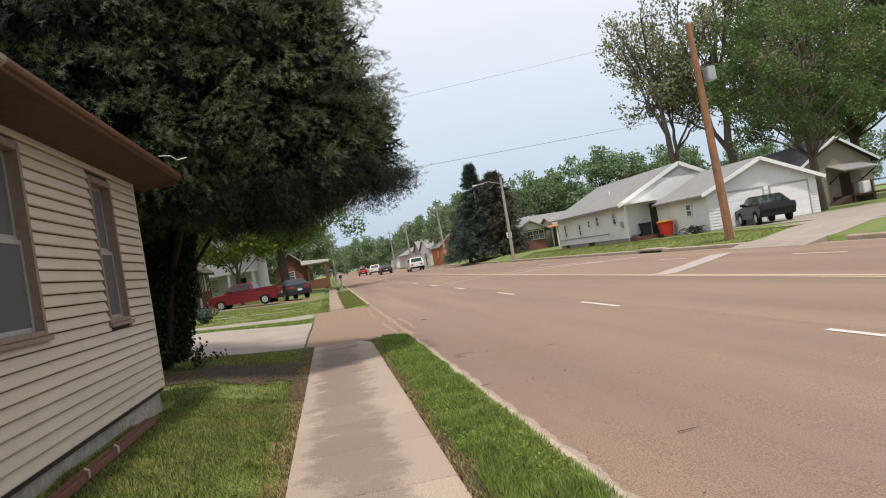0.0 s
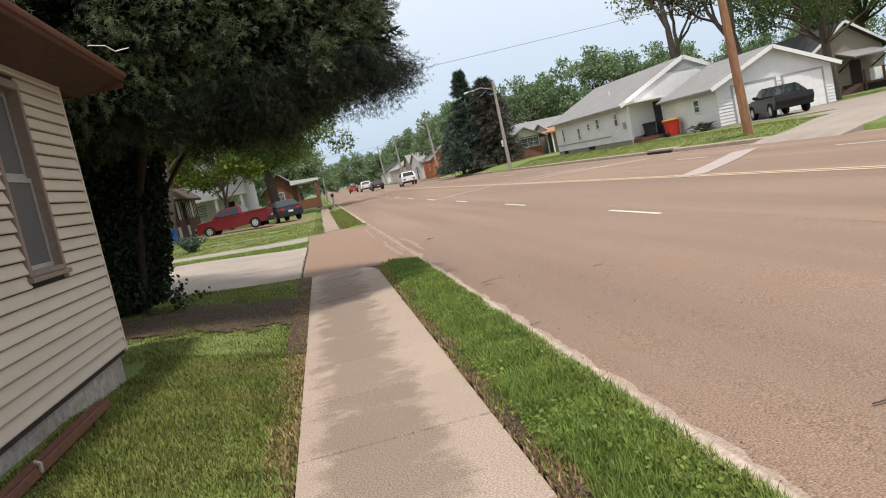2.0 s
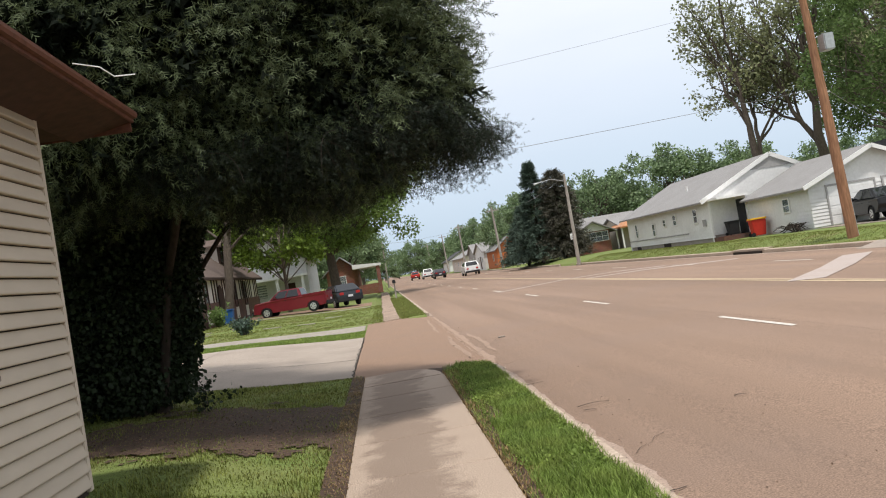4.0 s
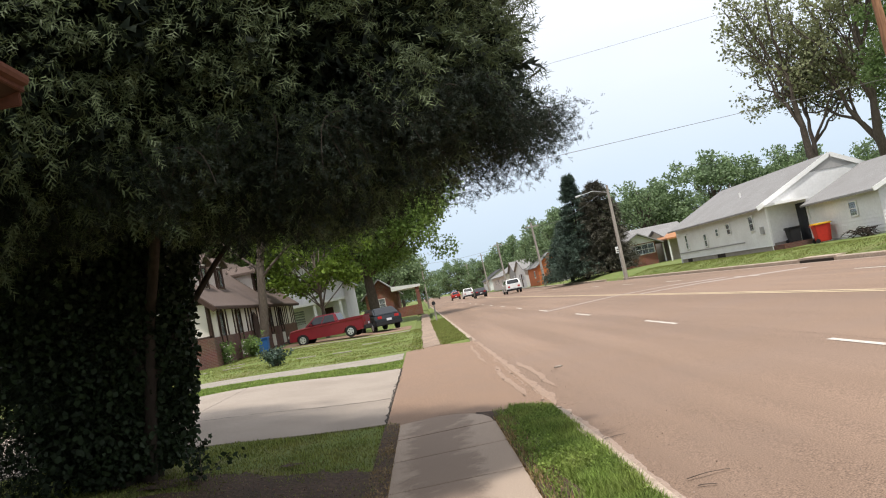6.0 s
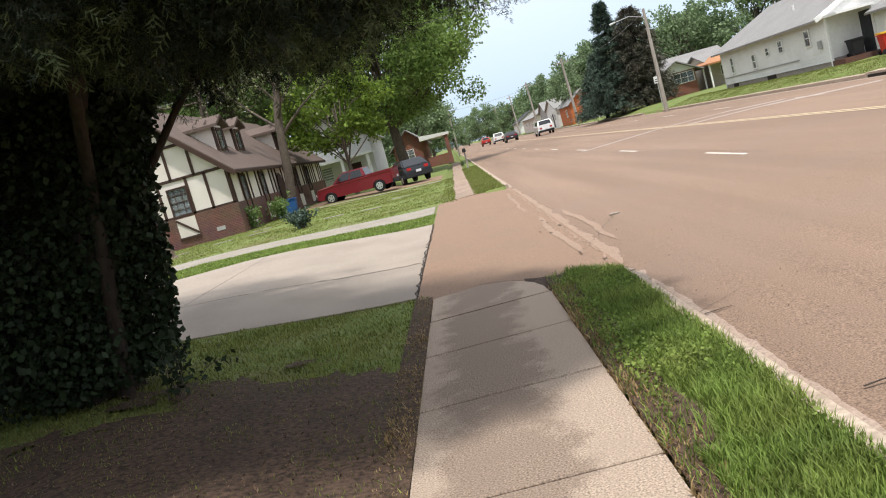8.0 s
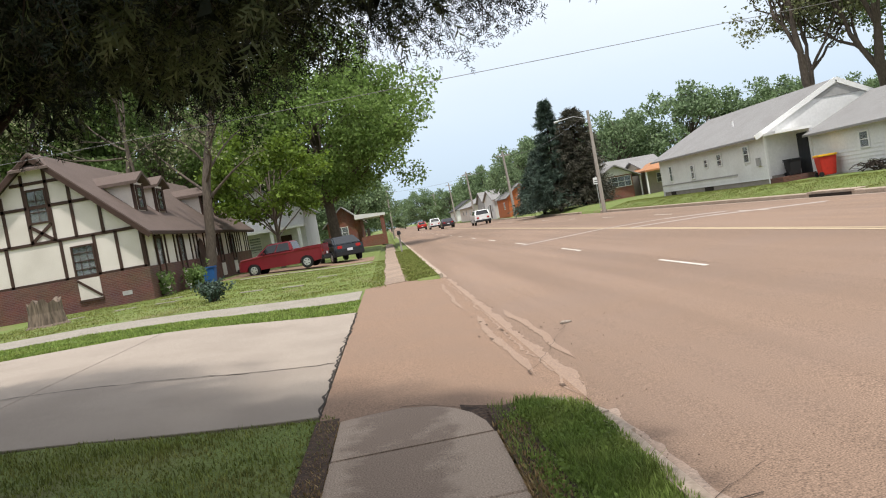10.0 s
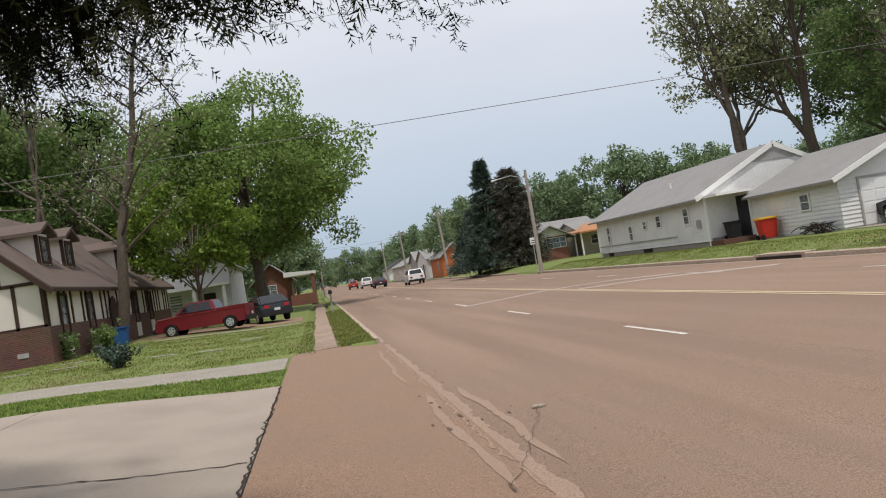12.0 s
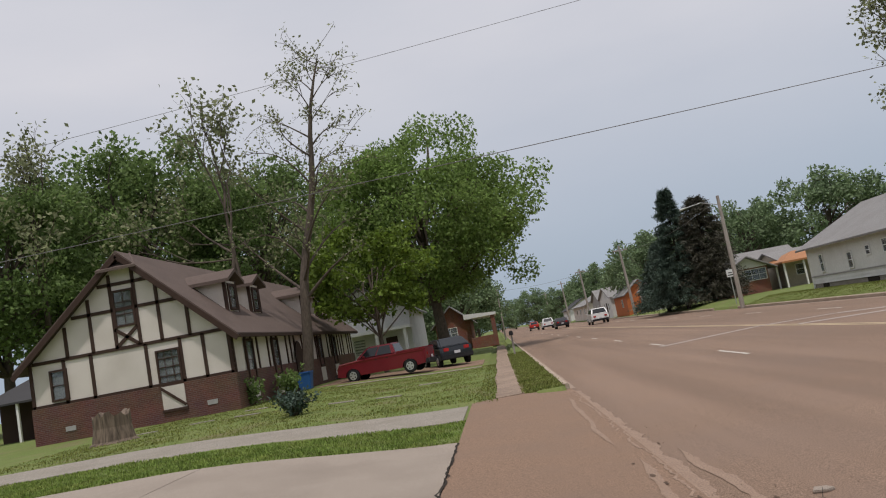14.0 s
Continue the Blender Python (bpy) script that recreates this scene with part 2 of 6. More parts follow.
M_WHITE = material("white_painted_boards", (0.74, 0.735, 0.72), 0.7, 0.08, 8, 0.8, 0.05, (0.58, 0.565, 0.545))
M_WHITE_TRIM = material("white_trim_paint", (0.80, 0.79, 0.77), 0.6, 0.06, 10, 1.2, 0.03)
M_STUCCO = material("cream_stucco", (0.68, 0.62, 0.57), 0.9, 0.1, 30, 0.6, 0.2, (0.47, 0.42, 0.37))
M_TIMBER = material("dark_brown_timber", (0.055, 0.030, 0.022), 0.75, 0.35, 22, 2, 0.2)
M_BRICK = brick_material("dark_red_brick", (0.17, 0.065, 0.045), (0.12, 0.045, 0.034), (0.20, 0.15, 0.13))
M_BRICK_R = brick_material("red_brick", (0.30, 0.10, 0.06), (0.24, 0.08, 0.05), (0.3, 0.24, 0.2))
M_ORANGE = material("orange_boards", (0.50, 0.15, 0.05), 0.7, 0.15, 8, 1, 0.05)
M_ORANGE_ROOF = material("orange_metal_roof", (0.43, 0.195, 0.085), 0.6, 0.2, 8, 1, 0.05)
M_TAN = material("tan_boards", (0.50, 0.44, 0.35), 0.8, 0.12, 8, 1, 0.05)
# darker copy of the tan boards; tree shade is put into its colour
M_TAN_SHADED = material("shaded_tan_boards", (0.30, 0.255, 0.205), 0.85, 0.2, 8, 1, 0.05)
M_GREYWALL = material("grey_boards", (0.36, 0.35, 0.34), 0.8, 0.12, 8, 1, 0.05)
M_POLE_B = material("brown_pole_wood", (0.30, 0.155, 0.085), 0.85, 0.35, 18, 2.5, 0.3, (0.16, 0.08, 0.05), stretch=(1, 1, 0.12))
M_POLE_G = material("grey_pole_wood", (0.38, 0.34, 0.30), 0.85, 0.3, 18, 2.5, 0.3, (0.26, 0.22, 0.19), stretch=(1, 1, 0.12))
M_METAL = material("galvanised_metal", (0.48, 0.49, 0.49), 0.45, 0.15, 12, 2, 0.05, metal=0.7)
M_WIRE = material("weathered_wire", (0.20, 0.195, 0.19), 0.6, 0.2, 10, 2, 0.0)
M_BARK = material("grey_brown_bark", (0.12, 0.095, 0.075), 0.95, 0.4, 16, 2.2, 0.8, (0.10, 0.08, 0.062), stretch=(1, 1, 0.3))
M_BARK_D = material("dark_cedar_bark", (0.05, 0.037, 0.029), 0.95, 0.4, 16, 2.2, 0.8, stretch=(1, 1, 0.25))
M_STUMP = material("weathered_stump_wood", (0.19, 0.145, 0.11), 0.95, 0.6, 14, 2, 0.9, (0.08, 0.06, 0.045), stretch=(1, 1, 0.15))
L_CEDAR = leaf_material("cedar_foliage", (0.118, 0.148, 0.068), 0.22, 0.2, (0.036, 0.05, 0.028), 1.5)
# near-black copy of the cedar green; the crown's inner shade is in its colour
L_CEDAR_SHADE = leaf_material("shaded_cedar_foliage", (0.019, 0.028, 0.016), 0.4, 0.1)
L_SPRUCE = leaf_material("far_spruce_foliage", (0.07, 0.105, 0.078), 0.4, 0.1)
L_BRONZE = leaf_material("bronze_cedar_foliage", (0.09, 0.085, 0.062), 0.4, 0.1)
L_MAPLE = leaf_material("fresh_green_leaves", (0.215, 0.315, 0.085), 0.4, 0.5)
L_OAK = leaf_material("mid_green_leaves", (0.19, 0.275, 0.09), 0.4, 0.45)
L_PALE = leaf_material("pale_spring_leaves", (0.27, 0.29, 0.15), 0.45, 0.35)
# bluer leaf green, with the haze of distance put into the colour
L_FAR_HAZE = leaf_material("hazed_far_wood_leaves", (0.20, 0.275, 0.135), 0.3, 0.3, (0.12, 0.175, 0.10), 0.25)
L_IVY = leaf_material("ivy_leaves", (0.026, 0.042, 0.018), 0.45, 0.15)
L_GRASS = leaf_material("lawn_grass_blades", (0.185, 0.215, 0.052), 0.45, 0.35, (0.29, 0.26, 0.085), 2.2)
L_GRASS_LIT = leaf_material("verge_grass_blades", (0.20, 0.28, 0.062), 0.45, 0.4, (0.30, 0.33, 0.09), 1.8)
L_STRAW = leaf_material("dry_straw_blades", (0.36, 0.25, 0.12), 0.4, 0.2)
M_MULCH = material("red_brown_leaf_litter", (0.09, 0.056, 0.038), 0.95, 0.75, 28, 2.5, 0.5, (0.045, 0.03, 0.022))
M_TYRE = material("black_tyre_rubber", (0.016, 0.016, 0.017), 0.85, 0.2, 30, 4, 0.1)
M_RIM = material("silver_wheel_rim", (0.62, 0.62, 0.62), 0.35, 0.1, 12, 3, 0.0, metal=0.7)
M_CARGLASS = material("tinted_car_glass", (0.012, 0.014, 0.016), 0.06, 0.1, 4, 1, 0.0, spec=0.6)
M_LAMP_R = material("red_tail_lamp", (0.45, 0.02, 0.02), 0.2, 0.1, 8, 2, 0.0, spec=0.5)
M_LAMP_W = material("clear_head_lamp", (0.7, 0.7, 0.68), 0.15, 0.1, 8, 2, 0.0, spec=0.6)
M_PLASTIC = material("black_trim_plastic", (0.022, 0.022, 0.024), 0.6, 0.15, 20, 3, 0.05)
M_PLATE = material("pale_number_plate", (0.62, 0.63, 0.66), 0.5, 0.1, 10, 3, 0.0)
M_BIN_R = material("red_bin_plastic", (0.52, 0.035, 0.022), 0.5, 0.12, 8, 2, 0.03)
M_BIN_Y = material("yellow_bin_plastic", (0.85, 0.50, 0.04), 0.5, 0.12, 8, 2, 0.03)
M_BIN_B = material("blue_bin_plastic", (0.03, 0.11, 0.32), 0.5, 0.12, 8, 2, 0.03)
M_SIGN = material("white_sign_face", (0.75, 0.75, 0.74), 0.5, 0.1, 10, 3, 0.0)


def paint(name, base, coat=0.3):
    m = material(name, base, 0.38, 0.08, 6, 1.0, 0.0, spec=0.35)
    m.node_tree.nodes["Principled BSDF"].inputs["Coat Weight"].default_value = coat
    return m


def ground_material():
    """Lawn soil and turf: grass colour, bare earth where the ground is worn, clover patches."""
    m = material("lawn_ground", (0.15, 0.20, 0.05), 0.95, 0.45, 45, 0.9, 0.6, (0.20, 0.20, 0.075))
    n, l = m.node_tree.nodes, m.node_tree.links
    b = n["Principled BSDF"]
    src = b.inputs["Base Color"].links[0].from_socket
    nz = n.new("ShaderNodeTexNoise")
    nz.inputs["Scale"].default_value, nz.inputs["Detail"].default_value = 0.55, 6
    tc = n.new("ShaderNodeTexCoord")
    l.new(tc.outputs["Object"], nz.inputs["Vector"])
    rp = n.new("ShaderNodeValToRGB")
    rp.color_ramp.elements[0].position, rp.color_ramp.elements[1].position = 0.56, 0.68
    l.new(nz.outputs["Fac"], rp.inputs["Fac"])
    mx = n.new("ShaderNodeMixRGB")
    mx.inputs["Color2"].default_value = (0.19, 0.145, 0.085, 1)
    mul = n.new("ShaderNodeMath")
    mul.operation = "MULTIPLY"
    mul.inputs[1].default_value = 0.6
    l.new(rp.outputs["Color"], mul.inputs[0])
    l.new(mul.outputs[0], mx.inputs["Fac"])
    l.new(src, mx.inputs["Color1"])
    l.new(mx.outputs["Color"], b.inputs["Base Color"])
    return m


M_GROUND = ground_material()


# ---- building tools ----
class Shape:
    """Vertices and faces that become one mesh."""

    def __init__(self):
        self.v, self.f = [], []

    def face(self, *pts):
        k = len(self.v)
        self.v += [tuple(p) for p in pts]
        self.f.append(tuple(range(k, k + len(pts))))
        return self

    def box(self, x0, x1, y0, y1, z0, z1):
        k = len(self.v)
        self.v += [(x, y, z) for z in (z0, z1) for x, y in ((x0, y0), (x1, y0), (x1, y1), (x0, y1))]
        self.f += [tuple(k + i for i in q) for q in ((3, 2, 1, 0), (4, 5, 6, 7), (0, 1, 5, 4), (1, 2, 6, 5), (2, 3, 7, 6), (3, 0, 4, 7))]
        return self

    def beam(self, a, b, w, h, up=(0, 0, 1)):
        """A bar of section w by h from a to b; h is measured along up."""
        a, b = Vector(a), Vector(b)
        d = (b - a).normalized()
        s = d.cross(Vector(up)).normalized() * w / 2
        u = s.cross(d).normalized() * h / 2
        k = len(self.v)
        for p in (a, b):
            self.v += [tuple(p + s * i + u * j) for i, j in ((-1, -1), (1, -1), (1, 1), (-1, 1))]
        self.f += [tuple(k + i for i in q) for q in ((3, 2, 1, 0), (4, 5, 6, 7), (0, 1, 5, 4), (1, 2, 6, 5), (2, 3, 7, 6), (3, 0, 4, 7))]
        return self

    def prism(self, poly, a0, a1, axis="y"):
        """A polygon drawn out along an axis. poly: (u, z) pairs, u along the other level axis, anticlockwise."""
        put = (lambda u, z, a: (u, a, z)) if axis == "y" else (lambda u, z, a: (a, u, z)) if axis == "x" else (lambda u, z, a: (u, z, a))
        k, n = len(self.v), len(poly)
        self.v += [put(u, z, a) for a in (a0, a1) for u, z in poly]
        self.f.append(tuple(range(k, k + n)))
        self.f.append(tuple(range(k + 2 * n - 1, k + n - 1, -1)))
        for i in range(n):
            j = (i + 1) % n
            self.f.append((k + j, k + i, k + n + i, k + n + j))
        return self

    def tube(self, pts, radii, n=8, caps=True):
        pts = [Vector(p) for p in pts]
        k0 = len(self.v)
        side = None
        for i, p in enumerate(pts):
            d = (pts[min(i + 1, len(pts) - 1)] - pts[max(i - 1, 0)]).normalized()
            if side is None:
                side = d.orthogonal().normalized()
            side = (side - d * side.dot(d)).normalized()
            other = d.cross(side)
            for j in range(n):
                a = 2 * math.pi * j / n
                self.v.append(tuple(p + (side * math.cos(a) + other * math.sin(a)) * radii[i]))
        for i in range(len(pts) - 1):
            for j in range(n):
                a, b = k0 + i * n + j, k0 + i * n + (j + 1) % n
                self.f.append((a, b, b + n, a + n))
        if caps:
            self.f.append(tuple(range(k0 + n - 1, k0 - 1, -1)))
            self.f.append(tuple(k0 + (len(pts) - 1) * n + j for j in range(n)))
        return self

    def mesh(self, name, bevel=0.0, smooth=False, weld=False):
        me = bpy.data.meshes.new(name)
        me.from_pydata(self.v, [], self.f)
        bm = bmesh.new()
        bm.from_mesh(me)
        if bevel or weld:
            bmesh.ops.remove_doubles(bm, verts=bm.verts, dist=1e-5)
        bmesh.ops.recalc_face_normals(bm, faces=bm.faces)
        if bevel:
            sharp = [e for e in bm.edges if len(e.link_faces) == 2 and e.calc_face_angle(0) > 0.5]
            bmesh.ops.bevel(bm, geom=sharp, offset=bevel, segments=2, affect="EDGES", clamp_overlap=True)
        bm.to_mesh(me)
        bm.free()
        if smooth:
            me.polygons.foreach_set("use_smooth", [True] * len(me.polygons))
        return me


def fast_mesh(name, verts, faces):
    """A mesh from arrays; every face has the same number of corners."""
    me = bpy.data.meshes.new(name)
    verts, faces = np.asarray(verts, np.float32), np.asarray(faces, np.int32)
    k = faces.shape[1]
    me.vertices.add(len(verts))
    me.vertices.foreach_set("co", verts.ravel())
    me.loops.add(faces.size)
    me.loops.foreach_set("vertex_index", faces.ravel())
    me.polygons.add(len(faces))
    me.polygons.foreach_set("loop_start", np.arange(0, faces.size, k, dtype=np.int32))
    me.polygons.foreach_set("loop_total", np.full(len(faces), k, np.int32))
    me.update(calc_edges=True)
    return me


def mesh_object(name, me, mat, parent=None, label=""):
    me.materials.clear()
    me.materials.append(mat)
    ob = new(name, me)
    if parent:
        ob.parent = parent
    if label:
        ob["label"] = label
    return ob


def part(name, shape, mat, parent=None, label="", bevel=0.0, smooth=False, weld=False):
    return mesh_object(name, shape.mesh(name, bevel, smooth, weld), mat, parent, label)


def thing(name, at, label, category, turn=0.0, group="", kind=""):
    ob = new(name)
    ob.matrix_world = pose(*at, 0, 0, turn)
    ob.empty_display_size = 0.3
    return tagged(ob, label, category, group, kind)


def smooth01(t):
    t = max(0.0, min(1.0, t))
    return t * t * (3 - 2 * t)


def lerp_table(y, table):
    for (y0, a), (y1, b) in zip(table, table[1:]):
        if y <= y1:
            return a + (b - a) * max(0, min(1, (y - y0) / (y1 - y0)))
    return table[-1][1]


# ---- lie of the land ----
KERB, FAR_KERB, CROWN = 1.42, 15.9, 8.9


def road_z(x):
    half = (x - CROWN) / 7.3
    return -0.02 - 0.09 * half * half


def land_z(x, y):
    """Height of the lawns, drives and walks."""
    if x < -0.62:
        rise = lerp_table(y, [(14, 1.75), (20, 4.6), (29, 4.8), (34, 9.0)])
        top = lerp_table(y, [(9, 0.42), (10.5, 0.40), (12.3, 0.27), (14, 0.31), (20, 0.32), (29, 0.32), (34, 0.36)])
        return top * smooth01((-0.62 - x) / rise) ** 0.8
    if x > FAR_KERB:
        return 0.06 + 0.32 * smooth01((x - FAR_KERB) / 2.4)
    return 0.0


# ---- ground, road, pavements ----
def grid_lines(lo, hi, dense_lo, dense_hi, step, far):
    a = dense_lo
    vals = []
    while a <= dense_hi + 1e-6:
        vals.append(a)
        a += step
    s, a = step, dense_hi
    while a < hi:
        s *= far
        a += s
        vals.append(min(a, hi))
    s, a = step, dense_lo
    while a > lo:
        s *= far
        a -= s
        vals.insert(0, max(a, lo))
    return vals


def ground_z(x, y):
    apron = (18.9 if x > 0.8 else 19.35) < y < 34.6 and -0.78 < x <= KERB
    if -0.66 < x < 0.66 or apron:
        return -0.14
    if KERB - 0.1 < x < FAR_KERB + 0.08:
        return -0.28
    if x < -0.66 and 20.05 < y < 28.8:
        return land_z(x, y) - 0.08
    bumps = 0.02 * noise.noise(Vector((x * 0.9, y * 0.9, 0)))
    return land_z(x, y) + bumps - 0.01


xs = sorted(set([round(v, 3) for v in grid_lines(-600, 600, -12, -1.2, 0.4, 1.25)] + [-0.9, -0.79, -0.77, -0.68, -0.63, 0.63, 0.68, 0.9, 1.1, 1.29, 1.33, 1.5, 4, 8, 12, 15.6, 15.97, 16.05, 16.4, 16.8, 17.3, 17.8, 18.3, 19, 20, 22, 25, 28]))
xs = [v for v in xs if not (-0.6 < v < 0.6 or 1.5 < v < 3)]
ys = sorted(set([round(v, 3) for v in grid_lines(-300, 1500, -4, 60, 0.5, 1.2)] + [19.34, 19.36, 20.04, 20.08, 28.76, 28.82, 34.55, 34.65]))
gv = [(x, y, ground_z(x, y)) for y in ys for x in xs]
nx = len(xs)
gf = [(j * nx + i, j * nx + i + 1, (j + 1) * nx + i + 1, (j + 1) * nx + i) for j in range(len(ys) - 1) for i in range(nx - 1)]
ground = mesh_object("ground", fast_mesh("ground", gv, gf), M_GROUND)
tagged(ground, "patchy green spring lawn with worn bare earth", "ground", kind="structure")

road_x = [KERB + 0.02, 2.0, 3.5, 5.3, 7.1, 8.9, 10.7, 12.5, 14.3, FAR_KERB - 0.02]
road_y = [-60 + 4 * i for i in range(80)] + [280 + 30 * i for i in range(30)]
rv = [(x, y, road_z(x)) for y in road_y for x in road_x]
k = len(road_x)
rf = [(j * k + i, j * k + i + 1, (j + 1) * k + i + 1, (j + 1) * k + i) for j in range(len(road_y) - 1) for i in range(k - 1)]
road = mesh_object("road", fast_mesh("road", rv, rf), M_ROAD)
tagged(road, "wide tan chip-seal street with worn lane lines", "road", kind="structure")


def slab(x0, x1, y0, y1, lift, thick, gap=0.012, steps=1, bevel=True):
    """A thin paving piece that follows the land, with eased edges."""
    s = Shape()
    x0, x1, y0, y1 = x0 + gap, x1 - gap, y0 + gap, y1 - gap
    cols = [x0 + (x1 - x0) * i / steps for i in range(steps + 1)]
    e = 0.008
    ring = []
    for x in cols:
        z = land_z(x, (y0 + y1) / 2) + lift
        ring.append([(x, y0, z - thick), (x, y0, z - e), (x, y0 + e, z), (x, y1 - e, z), (x, y1, z - e), (x, y1, z - thick)])
    for a, b in zip(ring, ring[1:]):
        for i in range(5):
            s.face(a[i], b[i], b[i + 1], a[i + 1])
    s.face(*ring[0])
    s.face(*reversed(ring[-1]))
    return s


def paving(name, label, rects, mat, piece, lift=0.0, thick=0.12, steps=1, gap=0.012):
    root = thing(name, (0, 0, 0), label, "pavement", kind="structure")
    for r in rects:
        part(piece, slab(*r, lift, thick, gap, steps), mat, root)
    return root


joints = [-4.0, -2.6, -1.2, 0.2, 1.6, 2.9, 4.2, 5.5, 6.85, 8.2, 9.55, 10.75, 11.95, 13.25, 14.65, 16.05, 17.35, 18.62]
rng = random.Random(4)
walk_slabs = paving("sidewalk", "pinkish concrete sidewalk with hairline joints and worn edges", [(-0.61, 0.61, a, b) for a, b in zip(joints, joints[1:])], M_WALK, "slab", gap=0.011)
part("slab", Shape().prism([(-0.60, 18.635), (0.59, 18.635), (0.57, 18.95), (0.50, 19.25), (0.38, 19.5), (0.2, 19.72), (-0.05, 19.86), (-0.35, 19.84), (-0.60, 19.78)], -0.12, 0.0, "z"), M_WALK, walk_slabs, bevel=0.008)
joints2 = [34.9 + 1.35 * i for i in range(40)]
paving("sidewalk_far", "worn pinkish concrete sidewalk overgrown by grass", [(-0.26 + 0.03 * math.sin(i), 0.40 + 0.04 * math.sin(i * 2.1), a, b) for i, (a, b) in enumerate(zip(joints2, joints2[1:]))], M_WALK_OLD, "slab", lift=0.012, gap=0.006)
paving("driveway", "pale concrete driveway crossing the lawn beside the cedar", [(a, b, c, d) for a, b in ((-4.6, -0.8), (-8.6, -4.6), (-13.0, -8.6), (-19.0, -13.0)) for c, d in ((20.1, 22.92), (22.92, 28.75))], M_DRIVE, "slab", lift=0.0, steps=8, gap=0.008)
paving("gravel_lane", "narrow pale gravel lane along the lawn", [(a, b, 31.5, 34.1) for a, b in ((-4, -0.85), (-9, -4), (-15, -9), (-24, -15))], M_GRAVEL, "gravel_bed", lift=0.014, steps=6, gap=-0.002)
# pale dry soil patches, laid as thin gravel slabs
paving("dry_soil_patches", "thin pale slabs standing for dry soil patches in the lawn", [(x, x + 0.8, y, y + 0.22) for x, y in ((-11.6, 40.9), (-9.9, 41.2), (-8.4, 41.1), (-5.4, 40.9), (-3.9, 40.6), (-8.9, 43.6), (-7.3, 43.9), (-3.0, 44.6))], M_GRAVEL, "soil_patch", lift=0.02)
paving("parking_strip", "pale concrete parking strip beside the lawn", [(-7.5, -0.9, 52.0, 52.5)], M_DRIVE, "slab", lift=0.02, steps=6)
paving("parking_pad", "dusty parking pad under the parked vehicles", [(-9.0, -0.9, 54.6, 60.5)], M_APRON, "gravel_bed", lift=0.012, steps=6)

# crossing of tan asphalt over the sidewalk
s = Shape()
cols = [-0.79, -0.4, 0, 0.4, 0.75, 1.0, 1.25, 1.44]
for a, b in zip(cols, cols[1:]):
    za, zb = [-0.005 - 0.075 * smooth01((c - 0.2) / 1.25) for c in (a, b)]
    s.face((a, 19.3, za), (b, 19.3, zb), (b, 34.9, zb), (a, 34.9, za))
for a, b in zip(cols[4:], cols[5:]):
    za, zb = [-0.011 - 0.075 * smooth01((c - 0.2) / 1.25) for c in (a, b)]
    s.face((a, 18.7, za), (b, 18.7, zb), (b, 19.55, zb), (a, 19.55, za))
apron = part("drive_apron", s, M_APRON)
tagged(apron, "tan asphalt drive crossing worn smooth at the kerb cut", "pavement", kind="structure")


def wobble_strip(y0, y1, x_in, x_out, z_of, step, seed, amp):
    r = random.Random(seed)
    s, y, last = Shape(), y0, None
    while y <= y1:
        a = x_in
        b = x_out + amp * (0.7 * noise.noise(Vector((seed + 9, y * 2.3, 0))) + 0.5 * noise.noise(Vector((seed, y * 0.5, 3))) + 0.35 * noise.noise(Vector((seed, y * 7.0, 6))))
        cur = (a, b, y)
        if last:
            s.face((last[0], last[2], z_of(last[0])), (last[1], last[2], z_of(last[1])), (cur[1], y, z_of(cur[1])), (cur[0], y, z_of(cur[0])))
        last = cur
        y += step * r.uniform(0.7, 1.3)
    return s


for a_, b_, s_ in ((-6, 19.0, 3), (35.2, 140, 4)):
    part("gutter", wobble_strip(a_, b_, KERB + 0.005, KERB + 0.13, lambda x: road_z(x) + 0.004, 0.06, s_, 0.07), M_GUTTER, road, "sandy pale gutter strip")
def seam_z(x):
    return max(-0.005 - 0.075 * smooth01((x - 0.2) / 1.25) if x < 1.44 else -9, road_z(x))


def ragged(x_mid, y0, y1, wide, lift, seed):
    """A ragged worn streak that follows the kerb line."""
    s, last, y = Shape(), None, y0
    while y < y1:
        c = x_mid + 0.10 * noise.noise(Vector((y * 0.45, seed, 0)))
        w = wide * smooth01((y - y0) / 0.8) * smooth01((y1 - y) / 0.8)
        lo, hi = [w * (1 + 0.9 * noise.noise(Vector((y * 1.3, seed + k, 2))) + 0.6 * noise.noise(Vector((y * 6.0, seed + k, 5)))) for k in (3, 7)]
        cur = (c - max(lo, 0.004), c + max(hi, 0.004), y)
        if last:
            s.face(*[(x, q, seam_z(x) + lift) for x, q in ((last[0], last[2]), (last[1], last[2]), (cur[1], y), (cur[0], y))])
        last = cur
        y += 0.07
    return s


for x_, a_, b_, w_, k_ in ((1.47, 19.2, 34.8, 0.10, 1), (1.22, 20.4, 25.6, 0.05, 2), (1.75, 21.0, 26.0, 0.05, 3), (1.15, 26.5, 33.0, 0.035, 4)):
    part("worn_streak", ragged(x_, a_, b_, w_, 0.004 + 0.0007 * k_, k_ * 11), M_WORN, road, "worn pale streak")
pr_ = random.Random(61)
for i in range(16):
    y_, x_ = pr_.uniform(19.6, 27.0), 1.45 + pr_.gauss(-0.05, 0.22)
    ln, wd = pr_.uniform(0.03, 0.13), pr_.uniform(0.01, 0.035)
    pts_ = []
    for k_ in range(9):
        q_ = pr_.uniform(0.5, 1.3)
        px_, py_ = x_ + wd * q_ * math.cos(0.7 * k_), y_ + ln * q_ * math.sin(0.7 * k_)
        pts_.append((px_, py_, seam_z(px_) + 0.008))
